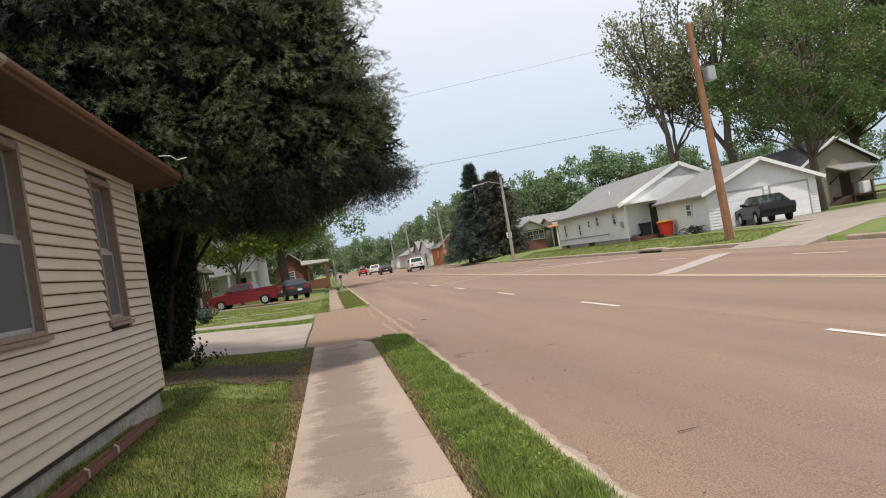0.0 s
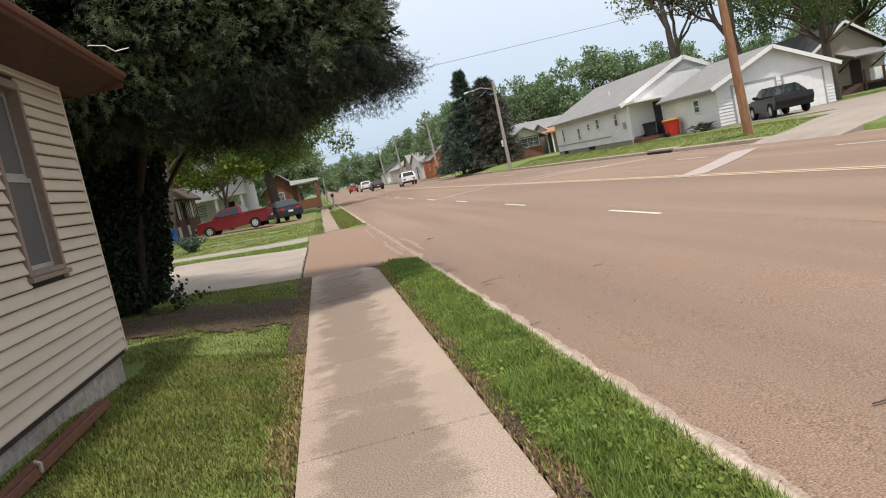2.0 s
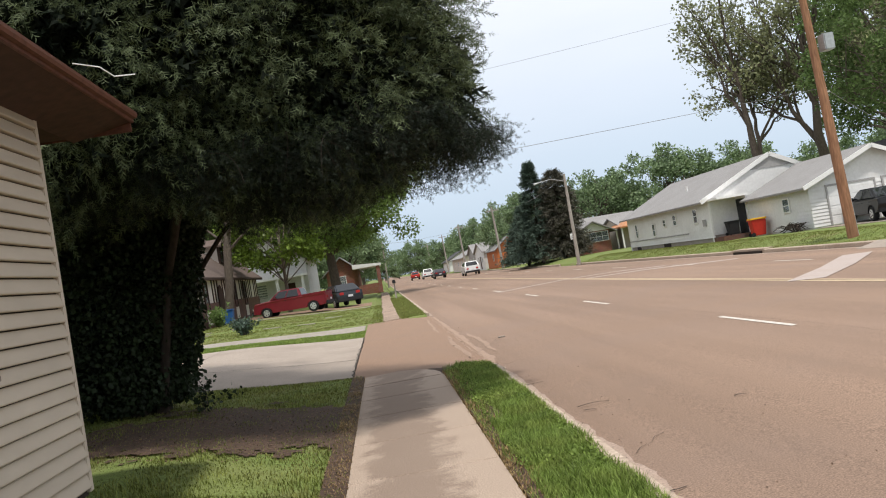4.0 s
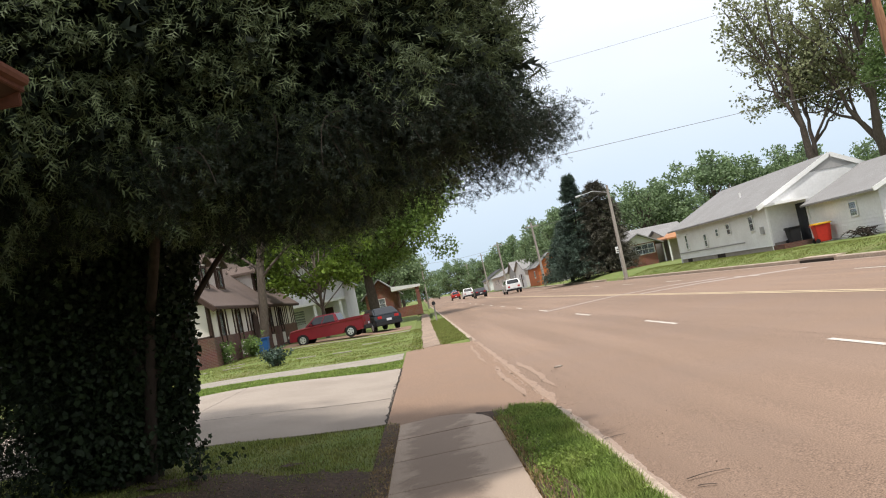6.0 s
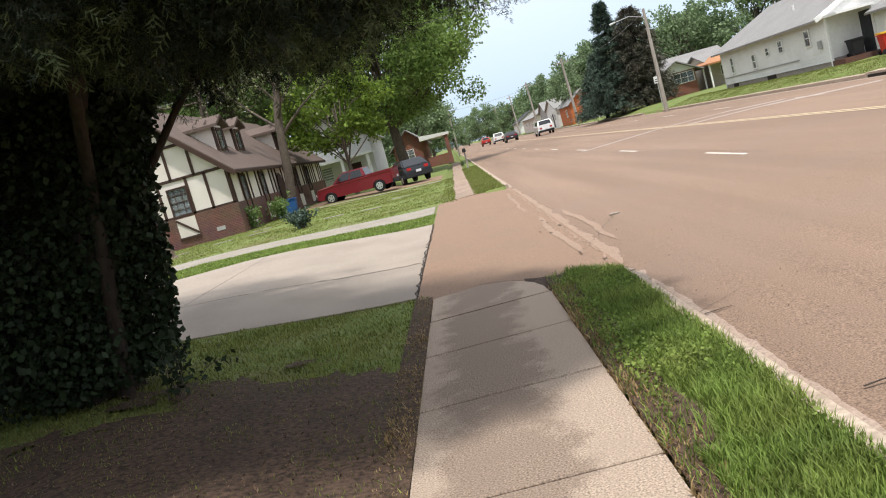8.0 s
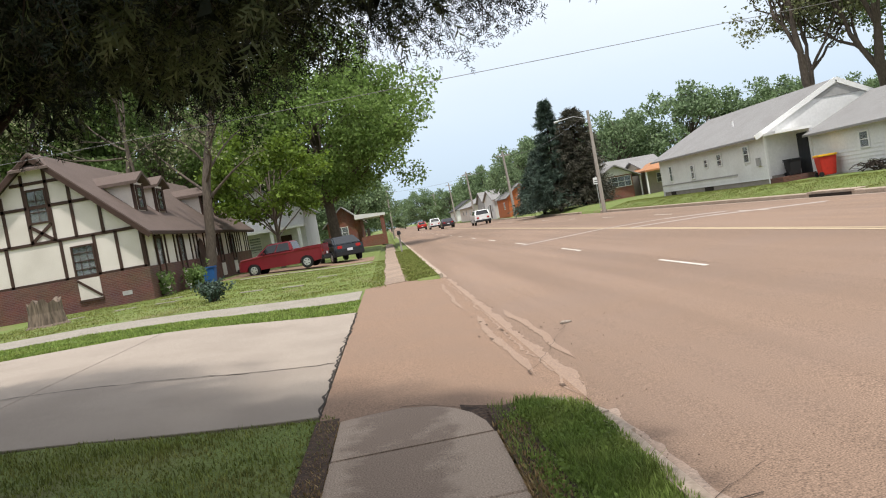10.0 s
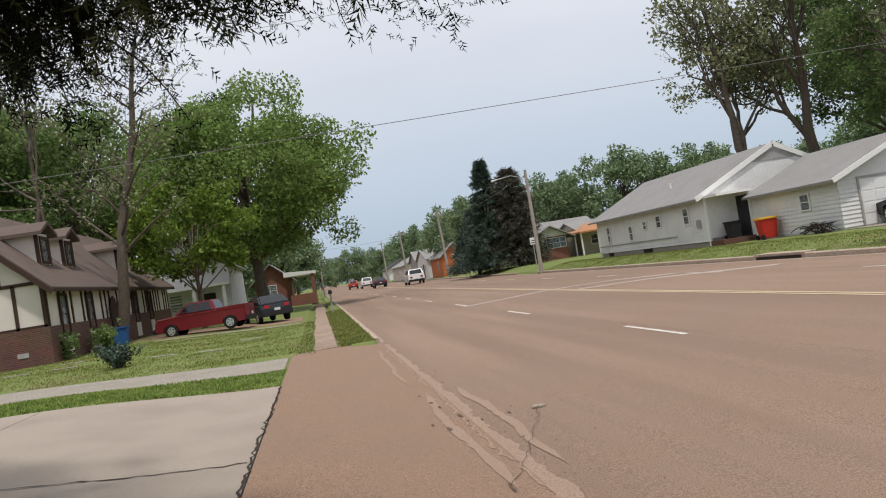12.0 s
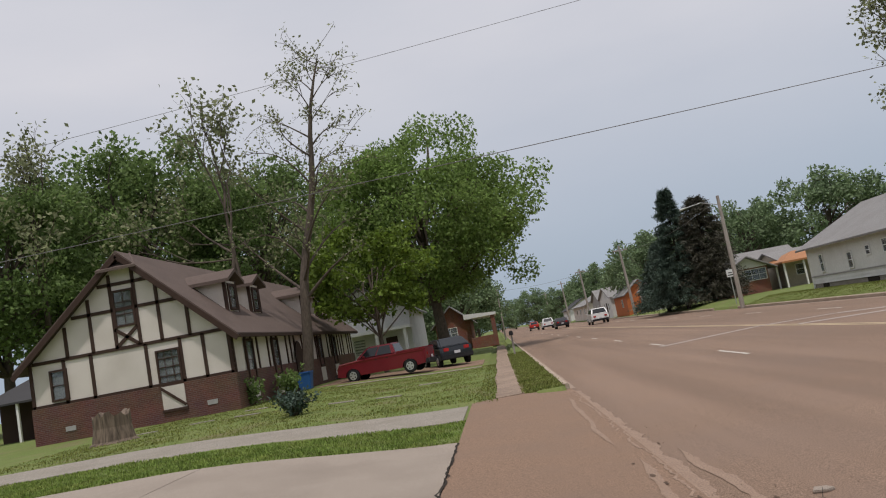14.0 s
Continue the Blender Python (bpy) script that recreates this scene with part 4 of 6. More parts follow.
lap_wall(ga, "-x", gx0 + 0.03, gy0, gy1, 0.45, 2.46, 0.17, M_WHITE, [(44.9, 45.6, 1.35, 2.1)])
lap_wall(ga, "-y", gy0 + 0.03, gx0, gx1, 0.45, 2.4, 0.17, M_WHITE, [(21.8, 24.3, 0, 2.4), (24.7, 27.05, 0, 2.4)])
wall_window(ga, "-x", gx0, 44.9, 45.6, 1.35, 2.1)
for a, b in ((21.85, 24.25), (24.75, 27.0)):
    door = part("garage_door", local(ga, Shape().box(a, b, gy0 - 0.02, gy0 + 0.025, 0.4, 2.3)), M_WHITE_TRIM, ga, "white panelled garage door")
    for i in range(4):
        for j in range(4):
            u, z = a + (b - a) * (i + 0.08) / 4, 0.44 + 1.84 * j / 4
            part("panel", local(ga, Shape().box(u, u + (b - a) * 0.21, gy0 - 0.032, gy0 - 0.02, z, z + 0.38)), M_WHITE_TRIM, door)
    fr = Shape().box(a - 0.09, a, gy0 - 0.045, gy0, 0.4, 2.3).box(b, b + 0.09, gy0 - 0.045, gy0, 0.4, 2.3).box(a - 0.09, b + 0.09, gy0 - 0.045, gy0, 2.3, 2.4)
    part("door_casing", local(ga, fr), M_GREYWALL, ga)
part("roof", local(ga, gable_roof(gx0, gx1, gy0 + 0.1, gy1 - 0.3, 2.5, 3.95, 0.4, 0.1)), M_SHINGLE_G, ga, "weathered grey shingle roof")
barge = Shape().beam((gx0 - 0.4, gy0 - 0.33, 2.38), (24.25, gy0 - 0.33, 3.95), 0.04, 0.2).beam((gx1 + 0.4, gy0 - 0.33, 2.38), (24.25, gy0 - 0.33, 3.95), 0.04, 0.2)
part("barge_board", local(ga, barge), M_WHITE_TRIM, ga)

# tudor house
td = thing("tudor_house", (-14.0, 58.0, 0.4), "half-timbered house with brick base and brown shingle roof", "house")
tx0, tx1, ty0, ty1, te, tr, txm = -18.0, -10.0, 46.5, 71.0, 3.4, 6.95, -13.8
part("wall", local(td, gable_walls(tx0, tx1, ty0, ty1, 1.75, te, tr, "y", txm)), M_STUCCO, td, "stained cream stucco")
part("brick_base", local(td, Shape().box(tx0 - 0.06, tx1 + 0.06, ty0 - 0.06, ty1, 0.1, 1.75)), M_BRICK, td, "dark red brick base")
rf = gable_roof(tx0, tx1, ty0 + 0.05, ty1, te + 0.06, tr + 0.06, 0.45, 0.16, "y", txm)
part("roof", local(td, rf), M_SHINGLE_B, td, "brown shingle roof with a clipped gable")
part("roof_edge", local(td, Shape().beam((tx0 - 0.45, ty0 - 0.43, 3.0), (txm, ty0 - 0.43, tr + 0.02), 0.05, 0.2).beam((tx1 + 0.45, ty0 - 0.43, 3.0), (txm, ty0 - 0.43, tr + 0.02), 0.05, 0.2)), M_TIMBER, td)


hip = Shape()
zc = 6.35
kc = (zc - te) / (tr - te)
hx0, hx1 = tx0 + (txm - tx0) * kc - 0.12, tx1 + (txm - tx1) * kc + 0.12
hip.face((hx0, ty0 - 0.52, zc + 0.16), (hx1, ty0 - 0.52, zc + 0.16), (txm, ty0 + 0.9, tr + 0.30)).face((hx0, ty0 - 0.52, zc + 0.06), (txm, ty0 + 0.9, tr + 0.2), (hx1, ty0 - 0.52, zc + 0.06)).face((hx0, ty0 - 0.52, zc + 0.06), (hx1, ty0 - 0.52, zc + 0.06), (hx1, ty0 - 0.52, zc + 0.16), (hx0, ty0 - 0.52, zc + 0.16))
part("clipped_gable", local(td, hip), M_SHINGLE_B, td)


def gable_edge(z):
    """Where the gable's slopes are at height z."""
    k = (z - te) / (tr - te)
    return tx0 + (txm - tx0) * k, tx1 + (txm - tx1) * k


def timber(x0, z0, x1, z1, w=0.13):
    part("timber", local(td, Shape().beam((x0, ty0 - 0.02, z0), (x1, ty0 - 0.02, z1), w, 0.05, (0, 1, 0))), M_TIMBER, td)


for z in (3.45, 4.95, 5.95):
    a, b = gable_edge(max(z, te))
    timber(a + 0.1, z, b - 0.1, z)
timber(tx0, 1.8, tx1, 1.8, 0.1)
for x in (-16.6, -15.5, -13.3, -11.95, -11.05, -10.05, -17.95):
    timber(x, 1.75, x, 3.45)
for x in (-16.4, -15.35, -12.6, -11.5, -14.4, -13.45):
    top = min(6.7, te + (tr - te) * ((x - tx0) / (txm - tx0) if x < txm else (tx1 - x) / (tx1 - txm)) - 0.1)
    timber(x, 3.45, x, top)
timber(-14.4, 3.5, -13.5, 4.2)
timber(-14.4, 4.2, -13.5, 3.5)
wall_window(td, "-y", ty0, -14.35, -13.5, 4.25, 5.7, M_TIMBER, 2, 3, 0.08, 0.07)
wall_window(td, "-y", ty0, -12.95, -12.0, 1.75, 3.1, M_TIMBER, 3, 4, 0.07, 0.09)
wall_window(td, "-y", ty0, -17.2, -16.5, 1.9, 3.1, M_TIMBER, 1, 2, 0.08, 0.09)
part("stucco_panel", local(td, Shape().box(-12.9, -12.0, ty0 - 0.09, ty0 - 0.06, 0.8, 1.7)), M_STUCCO, td)
part("timber", local(td, Shape().beam((-12.9, ty0 - 0.1, 1.65), (-12.0, ty0 - 0.1, 0.9), 0.1, 0.05, (0, 1, 0))), M_TIMBER, td)
part("timber", local(td, Shape().beam((-12.95, ty0 - 0.1, 0.78), (-11.95, ty0 - 0.1, 0.78), 0.1, 0.05, (0, 1, 0))), M_TIMBER, td)
for x in (-11.2, -16.8):
    part("brick_vent", local(td, Shape().box(x, x + 0.4, ty0 - 0.08, ty0 - 0.06, 0.72, 0.9)), M_GREYWALL, td)
# street side: timbers, windows, doorway
y = ty0 + 0.05
i = 0
while y < ty1:
    part("timber", local(td, Shape().box(tx1 + 0.0, tx1 + 0.05, y, y + 0.14, 1.75, 3.3)), M_TIMBER, td)
    y += 0.75 if i % 3 else 1.5
    i += 1
part("timber", local(td, Shape().box(tx1, tx1 + 0.06, ty0, ty1, 3.22, 3.4)), M_TIMBER, td)
for a in (47.9, 51.6, 60.4, 64.2):
    wall_window(td, "+x", tx1 + 0.02, a, a + 1.0, 1.3, 3.0, M_TIMBER, 1, 2, 0.1, 0.09)
    part("stucco_panel", local(td, Shape().box(tx1 + 0.06, tx1 + 0.09, a, a + 1.0, 0.5, 1.25)), M_STUCCO, td)
part("arched_door", local(td, Shape().prism([(55.3, 0.4), (56.7, 0.4), (56.7, 2.2), (56.4, 2.65), (56.0, 2.8), (55.6, 2.65), (55.3, 2.2)], tx1 + 0.07, tx1 + 0.11, "x")), M_TIMBER, td, "dark arched wooden door")
for yc in (49.7, 52.9, 62.4, 65.8):
    xr = -10.75
    dm = part("dormer", local(td, Shape().box(-13.0, xr, yc - 0.72, yc + 0.72, 3.9, 5.62)), M_STUCCO, td, "cream stucco dormer")
    part("dormer_roof", local(td, Shape().prism([(yc - 1.05, 5.5), (yc, 5.98), (yc + 1.05, 5.5), (yc + 1.05, 5.64), (yc, 6.12), (yc - 1.05, 5.64)], -13.4, xr + 0.3, "x")), M_SHINGLE_B, dm)
    for q in (yc - 0.72, yc + 0.60):
        part("corner_board", local(td, Shape().box(xr - 0.1, xr + 0.03, q - 0.01, q + 0.13, 4.1, 5.6)), M_TIMBER, dm)
    wall_window(td, "+x", xr, yc - 0.45, yc + 0.45, 4.35, 5.5, M_TIMBER, 1, 2, 0.12, 0.06)
part("eaves_gutter", local(td, Shape().box(tx1 + 0.4, tx1 + 0.52, ty0 - 0.3, ty1, 3.02, 3.14)), M_TIMBER, td)


def small_house(name, label, x0, x1, y0, y1, z0, ze, zr, wall_mat, roof_mat, axis="y", windows=(), over=0.4, lap=0.0, face="-x", door=None):
    h = thing(name, ((x0 + x1) / 2, (y0 + y1) / 2, z0), label, "house")
    part("wall", local(h, gable_walls(x0, x1, y0, y1, z0 - 0.3, ze, zr, axis)), wall_mat, h)
    part("roof", local(h, gable_roof(x0, x1, y0, y1, ze + 0.04, zr + 0.04, over, 0.12, axis)), roof_mat, h)
    for f_, a, b, c, d, cols in windows:
        wall_window(h, f_, {"-x": x0, "+x": x1, "-y": y0}[f_], a, b, c, d, M_WHITE_TRIM, cols, 2)
    if lap:
        lap_wall(h, face, x0 if face == "-x" else y0, (y0 if face == "-x" else x0), (y1 if face == "-x" else x1), z0, ze, lap, wall_mat)
    if door:
        f_, a, b = door
        at = {"-x": x0, "+x": x1, "-y": y0}[f_]
        sh = Shape().box(at - 0.05, at - 0.005, a, b, z0, z0 + 2.05) if f_ == "-x" else Shape().box(a, b, at - 0.05, at - 0.005, z0, z0 + 2.05) if f_ == "-y" else Shape().box(at + 0.005, at + 0.05, a, b, z0, z0 + 2.05)
        part("door", local(h, sh), M_TIMBER, h)
    return h


small_house("brick_porch_house", "small red brick house with a white gable and banded porch windows", 21.0, 24.6, 88, 97, 0.4, 2.65, 3.6, M_BRICK_R, M_SHINGLE_G, "y", [("-y", 21.15, 24.45, 1.5, 2.55, 5)], 0.7)
bp = bpy.data.objects["brick_porch_house"]
part("gable_boards", local(bp, Shape().prism([(20.9, 2.66), (24.7, 2.66), (22.8, 3.62)], 87.93, 87.99)), M_WHITE_TRIM, bp, "white gable boards")
small_house("orange_roofed_house", "tan cottage with a hipped orange metal porch roof", 26.2, 32, 88.6, 96, 0.4, 2.7, 3.7, M_TAN, M_SHINGLE_G, "x", [("-y", 27.2, 28.0, 1.3, 2.3, 1), ("-y", 29.9, 30.8, 1.3, 2.3, 1)], 0.3, door=("-y", 28.5, 29.4))
oh = bpy.data.objects["orange_roofed_house"]
pr = Shape()
for dz in (0.0, 0.09):
    f1 = [(25.3, 86.2, 2.55 + dz), (32.3, 86.2, 2.55 + dz), (32.3, 89.2, 3.42 + dz), (27.4, 89.2, 3.42 + dz)]
    f2 = [(25.3, 86.2, 2.55 + dz), (27.4, 89.2, 3.42 + dz), (25.3, 92.0, 2.55 + dz)]
    for f_ in (f1, f2):
        pr.face(*(f_ if dz else f_[::-1]))
pr.box(25.3, 32.3, 86.19, 86.23, 2.5, 2.66).box(25.29, 25.33, 86.2, 92.0, 2.5, 2.66)
part("porch_roof", local(oh, pr), M_ORANGE_ROOF, oh, "rusty orange sheet-metal porch roof")
for x in (25.5, 27.2, 28.9, 30.6, 32.1):
    part("porch_post", local(oh, Shape().box(x - 0.07, x + 0.07, 86.4, 86.54, 0.2, 2.55)), M_WHITE_TRIM, oh)
for y in (88.4, 91.6):
    part("porch_post", local(oh, Shape().box(25.43, 25.57, y - 0.07, y + 0.07, 0.2, 2.55)), M_WHITE_TRIM, oh)
small_house("grey_roofed_cottage", "low cottage with a plain grey roof behind the brick porch", 25.6, 33, 101, 110, 0.4, 2.7, 4.6, M_GREYWALL, M_SHINGLE_G, "x", [("-y", 26.6, 27.6, 1.3, 2.3, 1)], 0.4)
small_house("white_shed_house", "small white boarded house behind the dark cedars", 17.6, 21.5, 103, 112, 0.3, 2.8, 4.2, M_WHITE, M_SHINGLE_G, "y", [("-y", 18.6, 19.4, 1.3, 2.2, 1)], 0.3, 0.2, "-y")
small_house("orange_gable_house", "orange-fronted house with a grey gable roof", 16.6, 20.2, 116, 126, 0.2, 2.8, 4.3, M_ORANGE, M_SHINGLE_G, "y", [("-x", 119, 120, 1.2, 2.2, 1)], 0.3)
small_house("tan_row_house", "white and tan row house with a grey roof", 16.4, 21.5, 128, 139, 0.2, 2.9, 4.4, M_WHITE, M_SHINGLE_G, "x", [("-x", 130, 131, 1.2, 2.2, 1), ("-x", 134, 135, 1.2, 2.2, 1)], 0.3, door=("-x", 132, 133))
small_house("grey_row_house", "grey boarded row house with a shingle roof", 16.6, 22, 141, 150, 0.2, 2.9, 4.6, M_GREYWALL, M_SHINGLE_G, "x", [("-x", 143, 144, 1.2, 2.2, 1), ("-x", 147, 148, 1.2, 2.2, 1)], 0.3)
small_house("long_ranch_house", "long low cream ranch house with a grey roof", 16.4, 25, 158, 182, 0.2, 2.8, 4.6, M_STUCCO, M_SHINGLE_G, "y", [("-x", 161, 162.5, 1.2, 2.2, 2), ("-x", 168, 169.5, 1.2, 2.2, 2), ("-x", 174, 175.5, 1.2, 2.2, 2), ("-y", 18, 19.5, 1.2, 2.2, 2)], 0.5)
small_house("dark_roofed_house", "low house with a dark roof by the road's end", 16.8, 24, 195, 212, 0.2, 2.8, 4.8, M_WHITE, M_SHINGLE_D, "y", [("-x", 200, 202, 1.2, 2.2, 2)], 0.5)
rh = small_house("raised_back_house", "tan lap-sided house with a dark roof and a cluttered porch deck", 35.3, 41.2, 56, 67, 0.6, 3.45, 5.3, M_TAN_SHADED, M_SHINGLE_D, "y", [("-y", 36.1, 36.9, 1.7, 2.7, 1)], 0.45, 0.2, "-y", ("-y", 38.4, 39.3))
barge = Shape().beam((34.85, 55.52, 3.3), (38.25, 55.52, 5.44), 0.04, 0.18).beam((41.65, 55.52, 3.3), (38.25, 55.52, 5.44), 0.04, 0.18)
part("barge_board", local(rh, barge), M_WHITE_TRIM, rh, "white barge boards")
part("porch_deck", local(rh, Shape().box(37.6, 42.4, 53.6, 55.95, 0.85, 0.97)), M_TIMBER, rh, "wooden porch deck")
part("porch_roof", local(rh, Shape().prism([(54.0, 2.75), (55.98, 3.25), (55.98, 3.34), (54.0, 2.84)], 37.4, 40.3, "x")), M_SHINGLE_G, rh, "small grey shed roof over the door")
for x in (37.5, 40.2):
    part("porch_brace", local(rh, Shape().beam((x, 55.95, 2.0), (x, 54.15, 2.78), 0.07, 0.07)), M_TIMBER, rh)
for x in (37.7, 39.2, 40.8, 42.3):
    part("deck_post", local(rh, Shape().box(x - 0.05, x + 0.05, 53.62, 53.72, 0.2, 1.85)), M_TIMBER, rh)
part("deck_rail", local(rh, Shape().box(39.2, 42.3, 53.63, 53.7, 1.76, 1.84).box(39.2, 42.3, 53.64, 53.69, 1.3, 1.36)), M_TIMBER, rh)
part("porch_stair", local(rh, Shape().prism([(36.2, 0.3), (37.6, 0.3), (37.6, 0.95)], 53.8, 54.9)), M_TIMBER, rh)
cab_ = thing("white_deck_cabinet", (39.0, 54.2, 0.97), "small white metal cabinet standing on the porch deck", "cabinet")
part("body", Shape().box(-0.3, 0.3, -0.25, 0.25, 0.0, 0.85), M_WHITE_TRIM, cab_, bevel=0.02)
part("door", Shape().box(-0.27, 0.27, -0.27, -0.25, 0.05, 0.8), M_WHITE_TRIM, cab_, bevel=0.008)
# left side beyond the tudor house
h2 = small_house("white_porch_house", "white two-storey house with a columned porch", -13.5, -6.5, 78, 90, 0.4, 4.4, 6.6, M_WHITE, M_SHINGLE_G, "y", [("-y", -12.6, -11.6, 1.4, 2.7, 1), ("-y", -11.2, -10.2, 1.4, 2.7, 1)], 0.4, 0.22, "-y", ("-y", -8.6, -7.7))
part("porch_roof", local(h2, Shape().box(-13.7, -6.3, 75.6, 78.1, 2.9, 3.1)), M_WHITE_TRIM, h2)
for x in (-13.3, -11.0, -9.0, -6.8):
    part("porch_post", local(h2, Shape().box(x - 0.12, x + 0.12, 75.8, 76.04, 0.2, 2.9)), M_WHITE_TRIM, h2)
h3 = small_house("red_brick_porch_house", "red brick house with a square-pillared front porch", -6.2, -2.6, 98, 110, 0.4, 3.0, 4.6, M_BRICK_R, M_SHINGLE_G, "y", [("-y", -5.4, -4.0, 1.3, 2.5, 2)], 0.5)
part("porch_roof", local(h3, Shape().prism([(-3.0, 3.0), (0.2, 3.0), (0.2, 3.25), (-3.0, 3.5)], 94, 104)), M_WHITE_TRIM, h3, "pale porch roof")
for yy in (94.3, 98.8, 103.6):
    part("porch_pillar", local(h3, Shape().box(-0.4, 0.0, yy - 0.2, yy + 0.2, 0.0, 3.0)), M_BRICK_R, h3)
part("porch_wall", local(h3, Shape().box(-0.3, -0.1, 94.3, 103.6, 0.0, 1.1)), M_BRICK_R, h3)
part("porch_wall", local(h3, Shape().box(-2.6, -0.3, 94.2, 94.4, 0.0, 1.1)), M_BRICK_R, h3)
h4 = small_house("dark_back_shed", "dark shed with a white-posted porch behind the stump", -27, -20.5, 58, 66, 0.4, 2.6, 3.6, M_TIMBER, M_SHINGLE_D, "x", (), 0.5)
part("porch_roof", local(h4, Shape().prism([(55.5, 2.3), (58.1, 2.8), (58.1, 2.9), (55.5, 2.4)], -27, -20.3, "x")), M_SHINGLE_D, h4)
for x in (-26.6, -24.5, -22.5, -20.7):
    part("porch_post", local(h4, Shape().box(x - 0.06, x + 0.06, 55.6, 55.72, 0.1, 2.35)), M_WHITE_TRIM, h4)


# ---- trees ----
def leaf_cloud(name, pts, size, rs, normals=None, aspect=1.6, droop=0.0):
    """Many single leaves, each a folded diamond of two triangles."""
    n_ = len(pts)
    a = rs.normal(size=(n_, 3))
    a[:, 2] -= droop
    a /= np.linalg.norm(a, axis=1)[:, None]
    b = rs.normal(size=(n_, 3))
    b -= a * (a * b).sum(1)[:, None]
    b /= np.linalg.norm(b, axis=1)[:, None]
    c = np.cross(a, b)
    s = size * rs.uniform(0.6, 1.3, (n_, 1))
    v = np.empty((n_, 4, 3))
    v[:, 0] = pts
    v[:, 1] = pts + a * s * 0.5 + b * s * 0.5 / aspect + c * s * 0.12
    v[:, 2] = pts + a * s
    v[:, 3] = pts + a * s * 0.5 - b * s * 0.5 / aspect + c * s * 0.12
    k = np.arange(n_)[:, None] * 4
    f = np.stack([np.concatenate([k, k + 1, k + 2], 1), np.concatenate([k, k + 2, k + 3], 1)], 1).reshape(-1, 3)
    return fast_mesh(name, v.reshape(-1, 3), f)


def spray_cloud(name, pts, outward, size, rs, droop=0.35, needles=16, thin=0.085, fan=0.40):
    """Feathery conifer sprays: a drooping axis with pointed side tufts."""
    n_ = len(pts)
    ax = outward + rs.normal(scale=0.55, size=(n_, 3))
    ax[:, 2] -= droop
    ax /= np.linalg.norm(ax, axis=1)[:, None]
    sd = np.cross(ax, rs.normal(size=(n_, 3)))
    sd /= np.linalg.norm(sd, axis=1)[:, None]
    up = np.cross(sd, ax)
    s = size * rs.uniform(0.55, 1.35, n_)
    tris = []
    for i in range(needles):
        t = (i + 0.5) / needles
        side = -1 if i % 2 else 1
        root = pts + ax * (s * t)[:, None]
        lean = rs.uniform(0.25, 0.6, n_)
        off = sd * side * 0.75 + up * (0.6 * math.sin(i * 2.4))
        tip = root + (off * (fan * (1 - 0.55 * t)) + ax * lean[:, None] * 0.55) * s[:, None]
        wv = ax * (s * thin)[:, None]
        tris.append(np.stack([root - wv, root + wv, tip], 1))
    v = np.stack(tris, 1).reshape(-1, 3)
    return fast_mesh(name, v, np.arange(len(v)).reshape(-1, 3))


def limb(s, a, b, r0, r1, rs, n=5, bend=0.12, sides=7):
    a, b = np.array(a, float), np.array(b, float)
    d = np.linalg.norm(b - a)
    off = rs.normal(size=3) * d * bend
    pts, rad = [], []
    for i in range(n + 1):
        t = i / n
        p = a + (b - a) * t + off * math.sin(math.pi * t) + np.array((0, 0, 0.10 * d * math.sin(math.pi * t)))
        pts.append(tuple(p))
        rad.append(r0 + (r1 - r0) * t ** 0.8)
    s.tube(pts, rad, sides, caps=False)
    return pts


def broad_tree(name, label, height, crown_z, radius, seed, leaf_mat, n_clumps=110, per=260, leaf=0.34, trunk_r=0.35, squash=(1, 1), spread=1.0, bark=M_BARK):
    """A broad-leaved tree at the origin; crown of many leaf clumps on forked limbs."""
    rs = np.random.RandomState(seed)
    root = thing(name, (0, 0, 0), label, "tree")
    tr = Shape()
    top = np.array((rs.normal(0, 0.3), rs.normal(0, 0.3), height * 0.62))
    trunk = limb(tr, (0, 0, -0.3), top, trunk_r, trunk_r * 0.35, rs, 7, 0.02, 10)
    centres = []
    mid = (height + crown_z) / 2
    half = (height - crown_z) / 2
    while len(centres) < n_clumps:
        p = rs.normal(size=3)
        p /= np.linalg.norm(p)
        r = rs.uniform(0.45, 1.0) ** 0.55
        lump = 1 + 0.42 * noise.noise(Vector(p * 2.3 + seed))
        q = p * r * lump
        if q[2] < -0.75:
            continue
        centres.append(np.array((q[0] * radius * squash[0], q[1] * radius * squash[1], mid + q[2] * half)))
    for i, c in enumerate(centres):
        if i % 3 == 0:
            j = min(6, max(2, int(7 * min(1, (c[2] - crown_z * 0.4) / height))))
            base = trunk[j]
            pts = limb(tr, base, c, trunk_r * rs.uniform(0.22, 0.4), 0.025, rs, 5, 0.1, 6)
            for k_ in (i + 1, i + 2):
                if k_ < len(centres) and np.linalg.norm(centres[k_] - c) < radius * 1.1:
                    limb(tr, pts[3], centres[k_], trunk_r * 0.12, 0.015, rs, 3, 0.1, 5)
    part("trunk", tr, bark, root, "", smooth=True)
    pts = []
    for c in centres:
        n_ = int(per * rs.uniform(0.6, 1.3))
        g = rs.normal(size=(n_, 3))
        g *= (rs.rand(n_, 1) ** 0.4 / np.linalg.norm(g, axis=1)[:, None])
        pts.append(c + g * np.array((0.21, 0.21, 0.16)) * radius * spread * rs.uniform(0.7, 1.2))
    crown = mesh_object("crown", leaf_cloud("crown", np.concatenate(pts), leaf, rs), leaf_mat, root)
    return root


